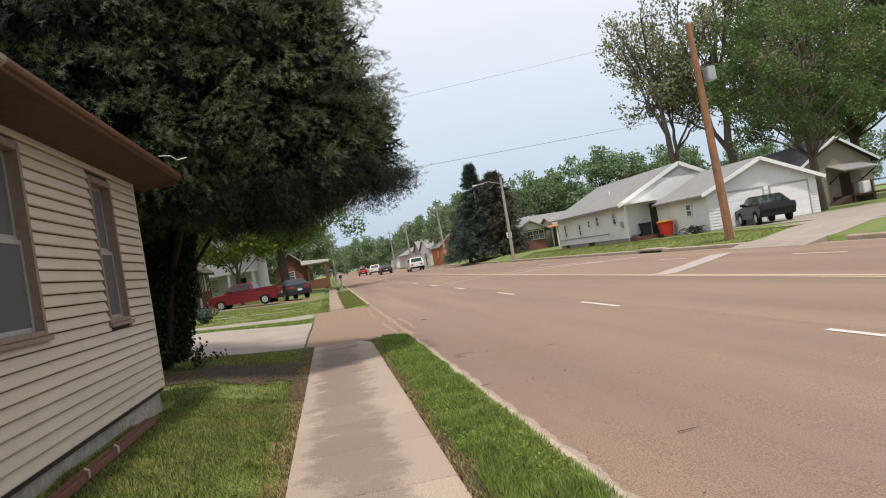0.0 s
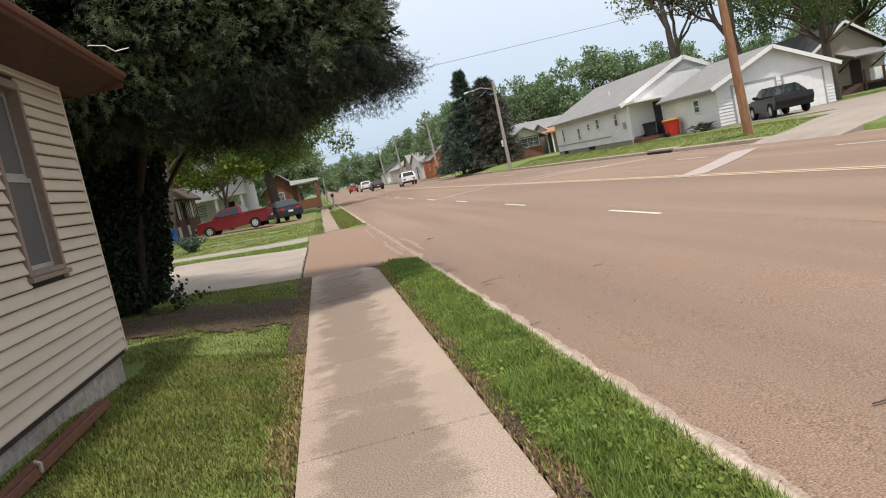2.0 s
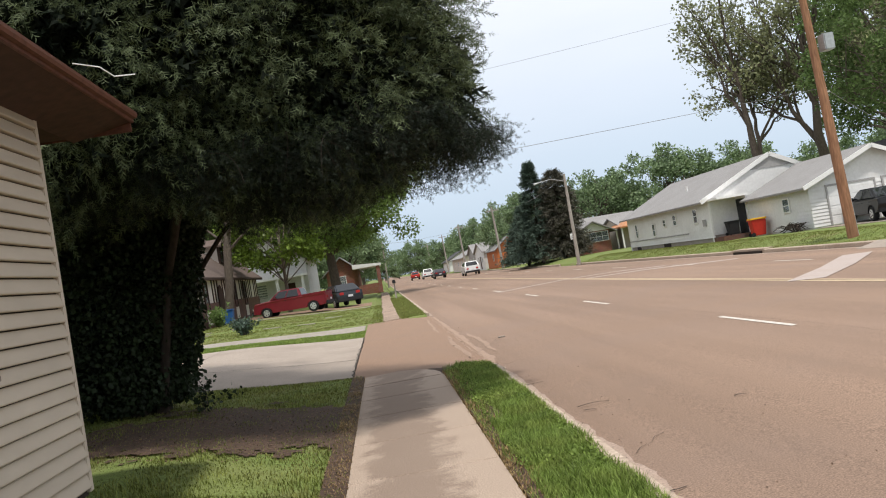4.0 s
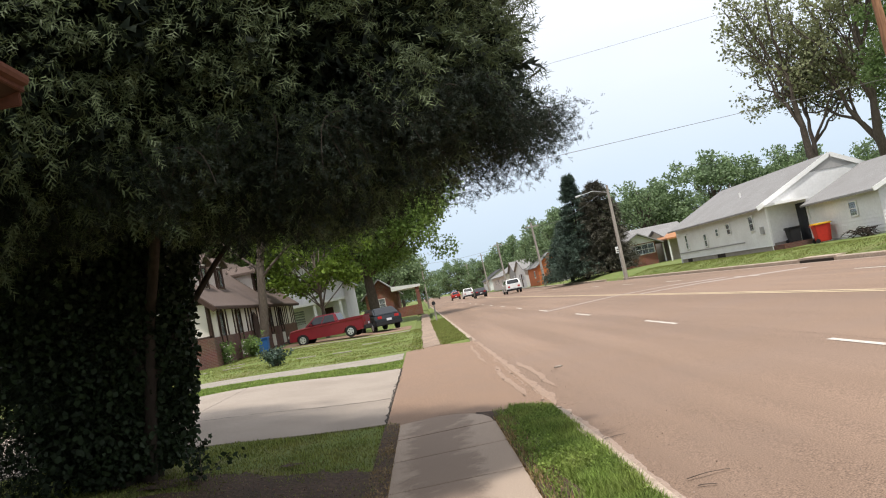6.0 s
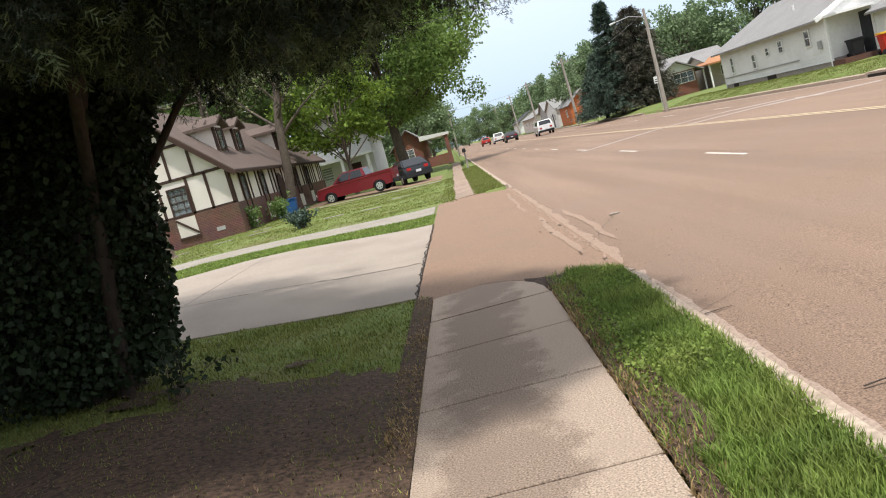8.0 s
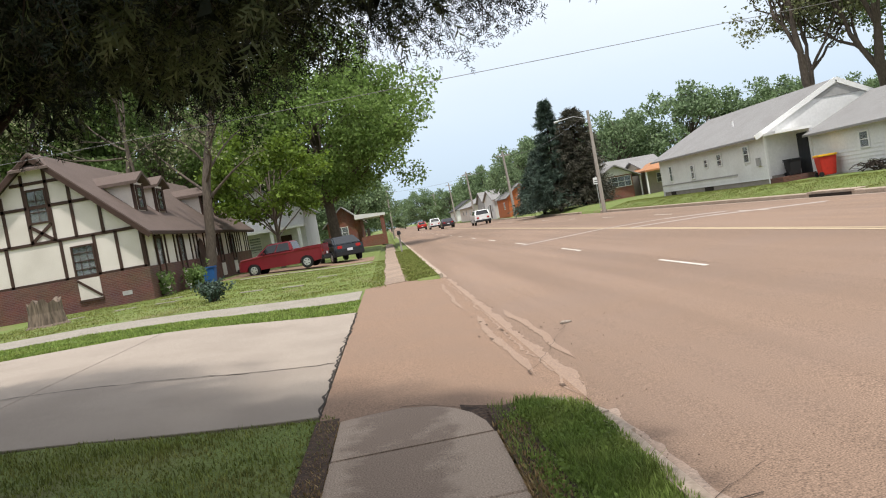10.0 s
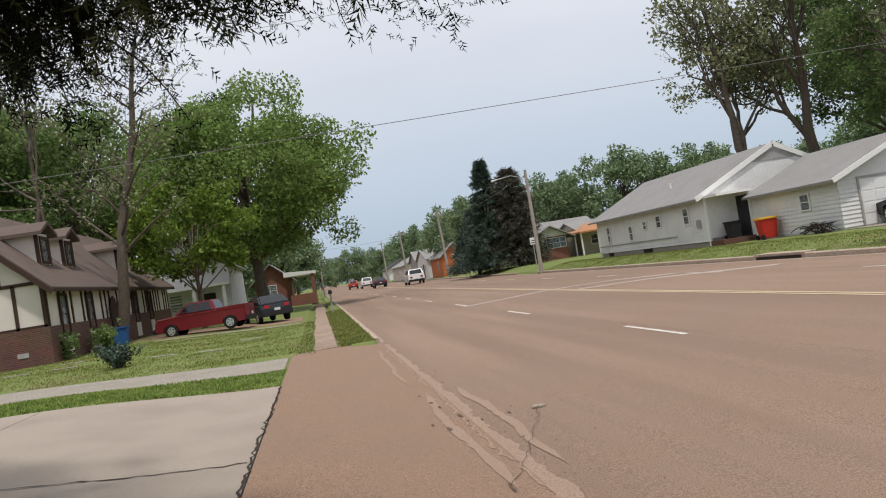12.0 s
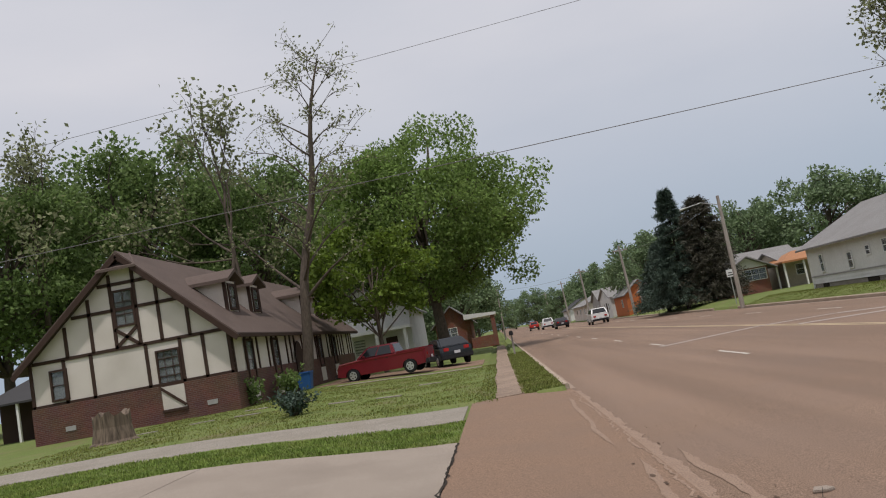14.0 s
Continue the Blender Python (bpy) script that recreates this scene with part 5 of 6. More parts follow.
def forked_tree(name, label, height, seed, leaf_mat, trunk_r=0.3, leaves=14, leaf=0.3, levels=6, split=2.4, wide=0.55, lean=(0, 0), first=0.28, bark=M_BARK):
    """A thinly leaved tree grown fork by fork."""
    rs = np.random.RandomState(seed)
    root = thing(name, (0, 0, 0), label, "tree")
    s, tips = Shape(), []

    def grow(p, d, length, r, level):
        q = p + d * length
        mid = p + d * length * 0.5 + rs.normal(size=3) * length * 0.06
        s.tube([tuple(p), tuple(mid), tuple(q)], [r, r * 0.86, r * 0.7], 8 if level < 2 else 5, caps=False)
        if level >= levels or r < 0.008:
            tips.append(q)
            return
        if level >= levels - 2:
            tips.append(mid)
        for i in range(int(split + rs.rand())):
            nd = d + rs.normal(size=3) * wide * (0.12 if i == 0 and level < 4 else 0.6 if i == 0 else 1.0)
            nd[2] += 0.15
            nd /= np.linalg.norm(nd)
            grow(q, nd, length * (rs.uniform(0.74, 0.88) if i == 0 else rs.uniform(0.6, 0.8)), r * (0.72 if i == 0 else 0.52), level + 1)

    d = np.array((lean[0], lean[1], 1.0))
    grow(np.array((0, 0, -0.2)), d / np.linalg.norm(d), height * first, trunk_r, 0)
    part("trunk", s, bark, root, "", smooth=True)
    pts = np.concatenate([t + rs.normal(size=(leaves, 3)) * 0.32 for t in tips])
    mesh_object("crown", leaf_cloud("crown", pts, leaf, rs), leaf_mat, root)
    return root


def place(ob, x, y, z=None, turn=0.0, scale=1.0):
    ob.matrix_world = pose(x, y, land_z(x, y) if z is None else z, 0, 0, turn) @ Matrix.Diagonal((scale, scale, scale, 1))
    return ob


def another(ob, x, y, turn, scale, z=None):
    m = copy_thing(ob, Matrix())
    m.matrix_basis = pose(x, y, land_z(x, y) if z is None else z, 0, 0, turn) @ Matrix.Diagonal((scale, scale, scale, 1))
    return m


# the great cedar over the sidewalk
rs = np.random.RandomState(11)
CX, CY = -3.6, 17.9
cedar = thing("cedar_tree", (CX, CY, 0.38), "huge dark cedar leaning over the sidewalk, ivy on its trunk", "tree")
# last two lobes added mostly out of view to block sky light
lobes = [((-3.5, 16.5, 7.4), (4.3, 3.6, 5.2), 6600), ((-1.0, 16.4, 4.9), (2.3, 2.4, 2.4), 6000), ((-0.9, 16.4, 6.6), (1.95, 2.1, 2.2), 3200), ((-2.6, 15.6, 4.6), (2.4, 1.9, 2.0), 3400), ((-4.4, 18.4, 4.8), (2.4, 2.0, 2.2), 2400), ((-1.6, 17.6, 4.0), (1.9, 1.4, 1.6), 2800), ((-5.2, 16.2, 6.0), (3.0, 2.6, 3.4), 2400), ((0.15, 16.9, 3.75), (1.3, 1.5, 1.3), 3200), ((-0.6, 16.0, 3.7), (1.5, 1.2, 1.2), 2000), ((-6.8, 18.4, 6.0), (3.2, 3.2, 4.2), 2600), ((-4.6, 20.0, 6.6), (3.2, 2.3, 3.4), 2600)]
ppts, pout, dpts, dout = [], [], [], []
for c, r, n_ in lobes:
    c, r = np.array(c), np.array(r)
    tips, per_tip = n_ // 11, 30
    d = rs.normal(size=(tips, 3))
    d /= np.linalg.norm(d, axis=1)[:, None]
    lump = np.array([0.15 * noise.noise(Vector(q * r * 0.75 + c)) + 0.07 * noise.noise(Vector(q * r * 2.1)) for q in d])
    rad = 0.96 + lump - 0.10 * rs.rand(tips) ** 2 + 0.03 * rs.normal(size=tips)
    base = c + d * r * rad[:, None]
    # each tip is a flat drooping fan of small sprays
    ax = d + rs.normal(scale=0.35, size=(tips, 3)) + np.array((0, 0, -0.15))
    ax /= np.linalg.norm(ax, axis=1)[:, None]
    sd = np.cross(ax, np.array((0.0, 0.0, 1.0)) + rs.normal(scale=0.3, size=(tips, 3)))
    sd /= np.linalg.norm(sd, axis=1)[:, None]
    reach = rs.uniform(0.7, 1.35, tips)
    u = rs.uniform(-0.75, 1.0, (tips, per_tip))
    w = rs.uniform(-1, 1, (tips, per_tip)) * (0.30 - 0.22 * np.maximum(u, 0))
    q = base[:, None] + ax[:, None] * (u * 0.29 * reach[:, None])[..., None] + sd[:, None] * (w * reach[:, None])[..., None]
    q[..., 2] -= 0.10 * np.maximum(u, 0) ** 2 + 0.25 * w ** 2
    q += rs.normal(size=q.shape) * 0.028
    ppts.append(q.reshape(-1, 3))
    pout.append((ax[:, None] * 1.1 + sd[:, None] * (w * 3.2)[..., None]).reshape(-1, 3))
    m_ = int(n_ * 1.6)
    d2 = rs.normal(size=(m_, 3))
    d2 /= np.linalg.norm(d2, axis=1)[:, None]
    dpts.append(c + d2 * r * (0.3 + 0.55 * rs.rand(m_, 1)))
    dout.append(d2)
ppts, pout, dpts, dout = (np.concatenate(a) for a in (ppts, pout, dpts, dout))


def under(p):
    """Height of the crown's ragged underside."""
    return 2.46 + 0.15 * np.clip(-p[:, 0] - 0.2, 0, 1) - 0.26 * np.exp(-((p[:, 1] - 18.0) / 0.4) ** 2) + 0.18 * np.sin(p[:, 0] * 2.3 + 1.0) + 0.18 * np.sin(p[:, 1] * 1.9) + 0.12 * np.sin(p[:, 0] * 5.1 + p[:, 1] * 4.3) + 0.25 * np.clip(p[:, 0] + 0.3, 0, 1) + np.maximum(0, p[:, 1] - 18.3) * 1.1


keep = ppts[:, 2] > under(ppts)
ppts, pout = ppts[keep], pout[keep]
keep = dpts[:, 2] > under(dpts) + 0.45
dpts, dout = dpts[keep], dout[keep]
o = np.array((CX, CY, 0.38))
mesh_object("crown", spray_cloud("crown", ppts - o, pout, 0.14, rs, 0.22, 8, 0.06, 0.42), L_CEDAR, cedar, "feathery dark green sprays")
# near-black fill; the shade inside the crown is put into its colour
mesh_object("inner_foliage", spray_cloud("inner_foliage", dpts - o, dout, 0.33, rs, 0.1, 7, 0.13), L_CEDAR_SHADE, cedar)
stem = Shape()
for i, (bx, by, tx, ty, tz, r) in enumerate(((0.0, 0.0, 0.3, -0.2, 8.6, 0.30), (0.25, 0.1, 1.5, 0.0, 5.6, 0.2), (-0.25, 0.15, -1.2, 0.6, 7.5, 0.22), (0.1, -0.2, 1.3, -1.3, 5.4, 0.16), (0.35, -0.15, 1.0, -0.6, 2.6, 0.09))):
    pts = limb(stem, (bx, by, -0.3), (tx, ty, tz), r, r * 0.3, rs, 8, 0.05, 10)
    for k_ in range(7):
        t = rs.randint(3, 8)
        p = np.array(pts[t])
        j = rs.randint(len(dpts))
        limb(stem, p, dpts[j] - o, 0.06, 0.012, rs, 4, 0.1, 6)
part("trunk", stem, M_BARK_D, cedar, "dark fluted trunks", smooth=True)
iv = np.concatenate([rs.normal(size=(24000, 3)) * np.array((0.46, 0.44, 0.95)) + np.array((-0.15, 0.05, 1.15)), rs.normal(size=(15000, 3)) * np.array((0.75, 0.7, 0.75)) + np.array((-0.6, -0.1, 2.2))])
iv = iv[(iv[:, 2] > -0.02) & (np.hypot(iv[:, 0] + 0.25, iv[:, 1]) < 1.0 + np.maximum(0, iv[:, 2] - 1.2) * 0.6)]
a_, q_ = rs.uniform(0, 2 * math.pi, 26000), rs.uniform(0.0, 3.2, 26000)
r_ = (0.50 + 0.10 * np.sin(3 * a_ + 2 * q_) + 0.08 * q_) * rs.uniform(0.8, 1.1, 26000)
iv = np.concatenate([iv, np.stack([0.15 + 0.19 * q_ + r_ * np.cos(a_), r_ * np.sin(a_), q_], 1)])
mesh_object("ivy", leaf_cloud("ivy", iv, 0.068, rs, aspect=1.2, droop=0.4), L_IVY, cedar, "glossy dark ivy leaves")
# brush added round the trunks, its near-black colour standing for deep shade
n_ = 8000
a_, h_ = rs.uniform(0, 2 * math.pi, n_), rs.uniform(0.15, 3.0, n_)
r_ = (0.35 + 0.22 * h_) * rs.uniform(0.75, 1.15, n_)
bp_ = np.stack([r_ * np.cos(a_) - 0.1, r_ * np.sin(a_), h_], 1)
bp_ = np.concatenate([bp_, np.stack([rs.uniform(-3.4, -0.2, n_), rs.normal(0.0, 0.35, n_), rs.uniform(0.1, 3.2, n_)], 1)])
mesh_object("inner_brush", spray_cloud("inner_brush", bp_, bp_ * np.array((0.6, 0.6, 0.0)), 0.2, rs, 0.6, 9, 0.05, 0.35), L_CEDAR_SHADE, cedar, "near-black brush added for the shade about the trunks")
# hanging twigs at the ragged underside
tw, tp = Shape(), []
for i in range(760):
    x, y = rs.uniform(-3.4, 1.6), rs.uniform(14.4, 20.2)
    if ((x + 1.0) / 2.65) ** 2 + ((y - 16.75) / 2.1) ** 2 > 1 or y > 18.3:
        continue
    z = under(np.array([[x, y, 0]]))[0] + 0.25
    a = np.array((x, y, z + 0.3))
    b = a + np.array((rs.normal(0.05, 0.24), rs.normal(0, 0.24), -rs.uniform(0.22, 0.52)))
    b[2] = max(b[2], 2.2)
    pts = limb(tw, a - o, b - o, 0.007, 0.002, rs, 5, 0.08, 4)
    for h_, q in enumerate(pts[1:]):
        wide_ = 0.15 - 0.02 * h_
        for k_ in range(46 - 4 * h_):
            tp.append(np.array(q) + rs.normal(size=3) * np.array((wide_, wide_, 0.05)))
tagged(part("twig", tw, M_BARK_D, cedar), kind="stuff")
tp = np.array(tp)
tp = tp[tp[:, 1] + CY < 18.4]
# underside sprays carry the crown's shade in their near-black colour
mesh_object("hanging_sprays", spray_cloud("hanging_sprays", tp, np.tile([0.1, 0, -0.15], (len(tp), 1)), 0.058, rs, 0.2, 6, 0.085, 0.5), L_CEDAR_SHADE, cedar)

# broad trees on the left
maple = broad_tree("shade_tree", "full round shade tree in fresh green leaf", 17.5, 3.2, 8.0, 21, L_MAPLE, 210, 330, 0.29, 0.5)
place(maple, -4.0, 78.0, 0.3, 200, 1.03)
oak = broad_tree("back_tree", "tall leafy tree behind the tudor house", 21, 4.0, 8.5, 22, L_OAK, 140, 210, 0.40, 0.5)
tagged(oak, group="trees behind the houses")
place(oak, -31, 88, 0.3, 0, 1.15)
for x, y, t, s_ in ((-20.5, 86, 80, 0.95), (-42, 92, 200, 1.15), (-38, 76, 140, 1.0), (-14, 98, 300, 0.85), (-52, 84, 30, 1.0), (-30, 104, 250, 1.1)):
    another(oak, x, y, t, s_)


def spare_tree(name, label, height, seed, mat):
    """A straight trunk with spaced side limbs, forked twigs and few leaves."""
    rs_ = np.random.RandomState(seed)
    root = thing(name, (0, 0, 0), label, "tree")
    s, tips = Shape(), []
    n_ = 12
    axis = [np.array((0.20 * height * (i / n_) ** 1.15 + 0.12 * math.sin(i * 1.1), 0.1 * math.cos(i), -0.3 + (height + 0.3) * i / n_)) for i in range(n_ + 1)]
    s.tube([tuple(p) for p in axis], [0.27 * (1 - i / n_) ** 0.75 + 0.02 for i in range(n_ + 1)], 10, caps=False)
    for k in range(26):
        t = 0.27 + 0.70 * k / 25
        p = axis[int(t * n_)] + (axis[min(n_, int(t * n_) + 1)] - axis[int(t * n_)]) * (t * n_ % 1)
        a = 2.4 * k + rs_.uniform(-0.4, 0.4)
        ln = height * (0.05 + 0.24 * (1 - t)) * rs_.uniform(0.75, 1.2)
        q = p + np.array((math.cos(a), math.sin(a), rs_.uniform(0.35, 0.95))) * ln
        pts = limb(s, p, q, 0.10 * (1 - t) + 0.025, 0.012, rs_, 5, 0.1, 6)
        for w in pts[2:]:
            for j in range(2):
                d = np.array(q) - p
                e = np.array(w) + (d / np.linalg.norm(d) + rs_.normal(size=3) * 0.75) * rs_.uniform(0.4, 1.1)
                limb(s, w, e, 0.018, 0.008, rs_, 3, 0.1, 4)
                tips += [e, (np.array(w) + e) / 2]
    part("trunk", s, M_BARK, root, "rough grey-brown trunk", smooth=True)
    lp_ = np.concatenate([c + rs_.normal(size=(6, 3)) * 0.16 for c in tips])
    mesh_object("crown", leaf_cloud("crown", lp_, 0.17, rs_), mat, root)
    return root


thin = spare_tree("young_yard_tree", "straight yard tree with thin new leaves and bare twigs", 16.5, 33, L_PALE)
place(thin, -9.6, 55.0, 0.36, 0)
low = forked_tree("sparse_spring_tree", "half-leaved spring tree behind the yard", 16.0, 36, L_PALE, 0.2, 6, 0.25, 7, 2.3, 0.5, (-0.05, 0), 0.24)
place(low, -18.0, 74.0, 0.36, 0, 1.6)
another(low, -34, 76, 120, 1.6)
front = broad_tree("leaning_yard_tree", "low yellow-green yard tree by the parked pickup", 9.0, 2.6, 3.8, 41, leaf_material("yellow_green_leaves", (0.16, 0.235, 0.035), 0.45, 0.4), 60, 150, 0.30, 0.16, spread=1.1)
place(front, -6.6, 62.0, 0.35, 10)

# right side: half-bare giants behind the garage, dark conifers, far woods
bare = forked_tree("old_bare_tree", "old broken-limbed tree with sparse new leaves", 17.0, 52, L_PALE, 0.45, 8, 0.28, 7, 2.3, 0.5, (-0.10, 0), 0.25, M_BARK)
place(bare, 29.5, 62.0, 0.4, 0)
# leaf green darkened; the shade on these trees is put into the colour
tall = broad_tree("tall_back_tree", "tall many-stemmed tree behind the garage in young leaf", 24, 6.0, 8.5, 53, leaf_material("shaded_green_leaves", (0.125, 0.19, 0.06), 0.4, 0.4), 110, 200, 0.34, 0.5, spread=0.85)
tagged(tall, group="trees behind the garage")
place(tall, 47.5, 70, 0.4, 0)
for x, y, t, s_ in ((52, 72, 70, 1.05), (49, 58, 150, 0.9), (60, 64, 210, 1.05), (30.5, 47.0, 20, 0.60)):
    another(tall, x, y, t, s_)
another(bare, 33.4, 62.0, 100, 1.1)
another(bare, 37.5, 60.0, 200, 1.1)


def spruce(name, label, height, radius, seed, mat, point=0.85):
    rs_ = np.random.RandomState(seed)
    root = thing(name, (0, 0, 0), label, "tree")
    s = Shape().tube([(0, 0, -0.2), (0, 0, height * 0.5), (0, 0, height * 0.98)], [0.2, 0.12, 0.02], 8, caps=False)
    pts, out = [], []
    for i in range(460):
        t = rs_.rand() ** 1.25
        z = 0.8 + (height - 0.9) * t
        r = radius * (1 - t) ** point * rs_.uniform(0.55, 1.25) + 0.03
        a = rs_.uniform(0, 2 * math.pi)
        d = np.array((math.cos(a), math.sin(a), -0.15))
        if i % 4 == 0:
            limb(s, (0, 0, z), d * r + np.array((0, 0, z)), 0.04, 0.01, rs_, 2, 0.03, 4)
        k_ = 34
        f = rs_.uniform(0.35, 1.0, (k_, 1))
        pts.append(np.array((0, 0, z)) + d * r * f + rs_.normal(size=(k_, 3)) * np.array((0.22, 0.22, 0.13)) * (1.04 - t))
        out.append(np.tile(d, (k_, 1)))
    part("trunk", s, M_BARK_D, root)
    mesh_object("crown", spray_cloud("crown", np.concatenate(pts), np.concatenate(out), 0.40, rs_, 0.25, 8), mat, root)
    return root


place(spruce("spruce_tree", "pointed dark green spruce", 10.6, 3.3, 61, L_SPRUCE), 16.9, 87.0, 0.35)
place(spruce("bronze_cedar_tree", "broad bronze-green cedar beside the pole", 9.3, 2.4, 62, L_BRONZE, 0.36), 18.9, 85.5, 0.35)
place(spruce("young_cedar_tree", "low dark cedar beside the spruce", 6.4, 2.8, 63, L_SPRUCE), 16.4, 92.5, 0.35)
wood = broad_tree("far_wood_tree", "distant leafy tree in the tree line", 15, 1.0, 8.0, 71, L_FAR_HAZE, 110, 100, 0.56, 0.4)
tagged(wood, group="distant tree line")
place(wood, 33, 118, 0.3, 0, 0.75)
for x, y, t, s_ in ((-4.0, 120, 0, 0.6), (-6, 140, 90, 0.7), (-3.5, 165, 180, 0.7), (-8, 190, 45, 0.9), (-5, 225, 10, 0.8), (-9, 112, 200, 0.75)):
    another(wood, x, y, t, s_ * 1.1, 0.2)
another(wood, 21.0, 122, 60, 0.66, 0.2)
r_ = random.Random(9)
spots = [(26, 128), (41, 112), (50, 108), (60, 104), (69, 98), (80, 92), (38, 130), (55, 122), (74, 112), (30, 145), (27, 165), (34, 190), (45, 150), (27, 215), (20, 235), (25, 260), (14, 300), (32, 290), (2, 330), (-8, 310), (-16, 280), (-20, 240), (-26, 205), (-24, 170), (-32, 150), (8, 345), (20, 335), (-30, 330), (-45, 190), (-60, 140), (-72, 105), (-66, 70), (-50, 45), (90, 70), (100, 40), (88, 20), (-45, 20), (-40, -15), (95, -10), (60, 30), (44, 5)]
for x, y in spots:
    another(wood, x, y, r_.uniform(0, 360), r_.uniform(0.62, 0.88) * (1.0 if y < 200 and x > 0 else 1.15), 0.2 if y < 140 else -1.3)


# ---- grass ----
def blades(name, label, n_, region, height_, mat, seed, wide=0.006, holes=None):
    """Grass blades over a region ((x0, x1, y0, y1)); holes(x, y) gives the chance that a blade stands."""
    rs_ = np.random.RandomState(seed)
    x0, x1, y0, y1 = region
    x, y = rs_.uniform(x0, x1, n_), rs_.uniform(y0, y1, n_)
    if holes:
        k_ = rs_.rand(n_) < np.array([holes(a, b) for a, b in zip(x, y)])
        x, y = x[k_], y[k_]
    n_ = len(x)
    z = np.array([land_z(a, b) for a, b in zip(x, y)]) - 0.02
    tuft = np.array([noise.noise(Vector((a * 1.7, b * 1.7, seed))) for a, b in zip(x, y)])
    h = height_ * rs_.uniform(0.45, 1.25, n_) * (1 + 0.55 * tuft)
    a = rs_.uniform(0, 2 * math.pi, n_)
    lean = rs_.uniform(0.1, 0.75, n_) * h
    p = np.stack([x, y, z], 1)
    side = np.stack([np.cos(a), np.sin(a), np.zeros(n_)], 1) * (wide * rs_.uniform(0.6, 1.4, n_))[:, None]
    fw = np.stack([-np.sin(a), np.cos(a), np.zeros(n_)], 1) * lean[:, None]
    up = np.stack([np.zeros(n_), np.zeros(n_), h], 1)
    v = np.stack([p - side, p + side, p + fw * 0.3 + up * 0.6 + side * 0.8, p + fw * 0.3 + up * 0.6 - side * 0.8, p + fw + up * 0.95], 1).reshape(-1, 3)
    k_ = np.arange(n_)[:, None] * 5
    f = np.stack([np.concatenate([k_, k_ + 1, k_ + 2], 1), np.concatenate([k_, k_ + 2, k_ + 3], 1), np.concatenate([k_ + 3, k_ + 2, k_ + 4], 1)], 1).reshape(-1, 3)
    ob = mesh_object(name, fast_mesh(name, v, f), mat)
    return tagged(ob, label, "grass", kind="stuff")


def litter_share(x, y):
    """How far bare leaf litter under the cedar has replaced the grass."""
    d = ((x + 1.9) / 2.2) ** 2 + ((y - 15.95) / 1.9) ** 2
    d += 0.6 * noise.noise(Vector((x * 1.5, y * 1.5, 4.0))) + 0.45 * noise.noise(Vector((x * 4.5, y * 4.5, 9.0)))
    near_edge = 0.85 if x > -0.82 else 0.0
    return max(near_edge, min(1.0, max(0.0, 1.15 - d)))


def verge_stand(x, y):
    if y > 18.2 and (x - 0.62) ** 2 / 0.62 + (y - 18.2) ** 2 / 1.25 > 1.05:
        return 0.0
    edge = 0.16 + 0.07 * noise.noise(Vector((y * 1.5, 2.0, 0)))
    return 0.12 if x < 0.61 + edge * (1.6 if y > 14.5 else 0.7) else 1.0


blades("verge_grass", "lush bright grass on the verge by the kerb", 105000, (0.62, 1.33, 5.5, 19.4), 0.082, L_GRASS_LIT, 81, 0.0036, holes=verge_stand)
blades("lawn_grass", "clumpy green lawn grass before the siding house", 95000, (-2.1, -0.62, 5.5, 13.0), 0.045, L_GRASS, 82, 0.0045, holes=lambda x, y: 0.25 if x > -0.72 else 1.0)
blades("lawn_grass_shaded", "thin shaded grass under the cedar", 75000, (-6.0, -0.62, 13.0, 20.05), 0.045, L_GRASS, 83, 0.0045, holes=lambda x, y: 1 - 0.62 * litter_share(x, y))
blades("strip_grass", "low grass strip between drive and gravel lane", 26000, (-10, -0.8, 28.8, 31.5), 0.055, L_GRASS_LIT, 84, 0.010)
blades("yard_grass", "sunny yard grass before the tudor house", 90000, (-13, -0.21, 34.1, 53), 0.045, L_GRASS, 85, 0.011, holes=lambda x, y: 0.55 + 0.6 * noise.noise(Vector((x * 0.6, y * 0.6, 1.0))))
blades("far_verge_grass", "rough verge grass beyond the drive", 30000, (0.34, 1.32, 34.9, 62), 0.06, L_GRASS, 86, 0.012)
blades("bungalow_grass", "rough verge grass across the street", 36000, (16.1, 19.0, 31, 70), 0.045, L_GRASS, 87, 0.012)
blades("dry_edge_grass", "dry straw-coloured grass along the sidewalk edge", 9000, (0.60, 0.80, 6, 18.8), 0.05, L_STRAW, 88)
blades("dry_lawn_edge", "dry straw-coloured thatch along the lawn edge", 9000, (-0.80, -0.60, 6, 19.8), 0.045, L_STRAW, 89)
blades("dead_grass", "flattened dead straw on the bare earth", 26000, (-4.2, -0.62, 12.6, 18.6), 0.022, leaf_material("dead_grass_blades", (0.20, 0.135, 0.075), 0.6, 0.1), 91, 0.0035, holes=lambda x, y: litter_share(x, y))
# low broad-leaved weeds among the verge grass
rs = np.random.RandomState(92)
wx, wy = rs.uniform(0.7, 1.3, 26000), rs.uniform(5.5, 18.9, 26000)
ok = np.array([noise.noise(Vector((a * 1.6, b * 0.8, 12.0))) + 0.1 * rs.normal() > 0.02 for a, b in zip(wx, wy)])
wp = np.stack([wx, wy, rs.uniform(0.01, 0.05, len(wx))], 1)[ok]
clover = mesh_object("clover", leaf_cloud("clover", wp, 0.026, rs, aspect=1.1), L_GRASS_LIT)
tagged(clover, "low clover patches among the verge grass", "grass", kind="stuff")
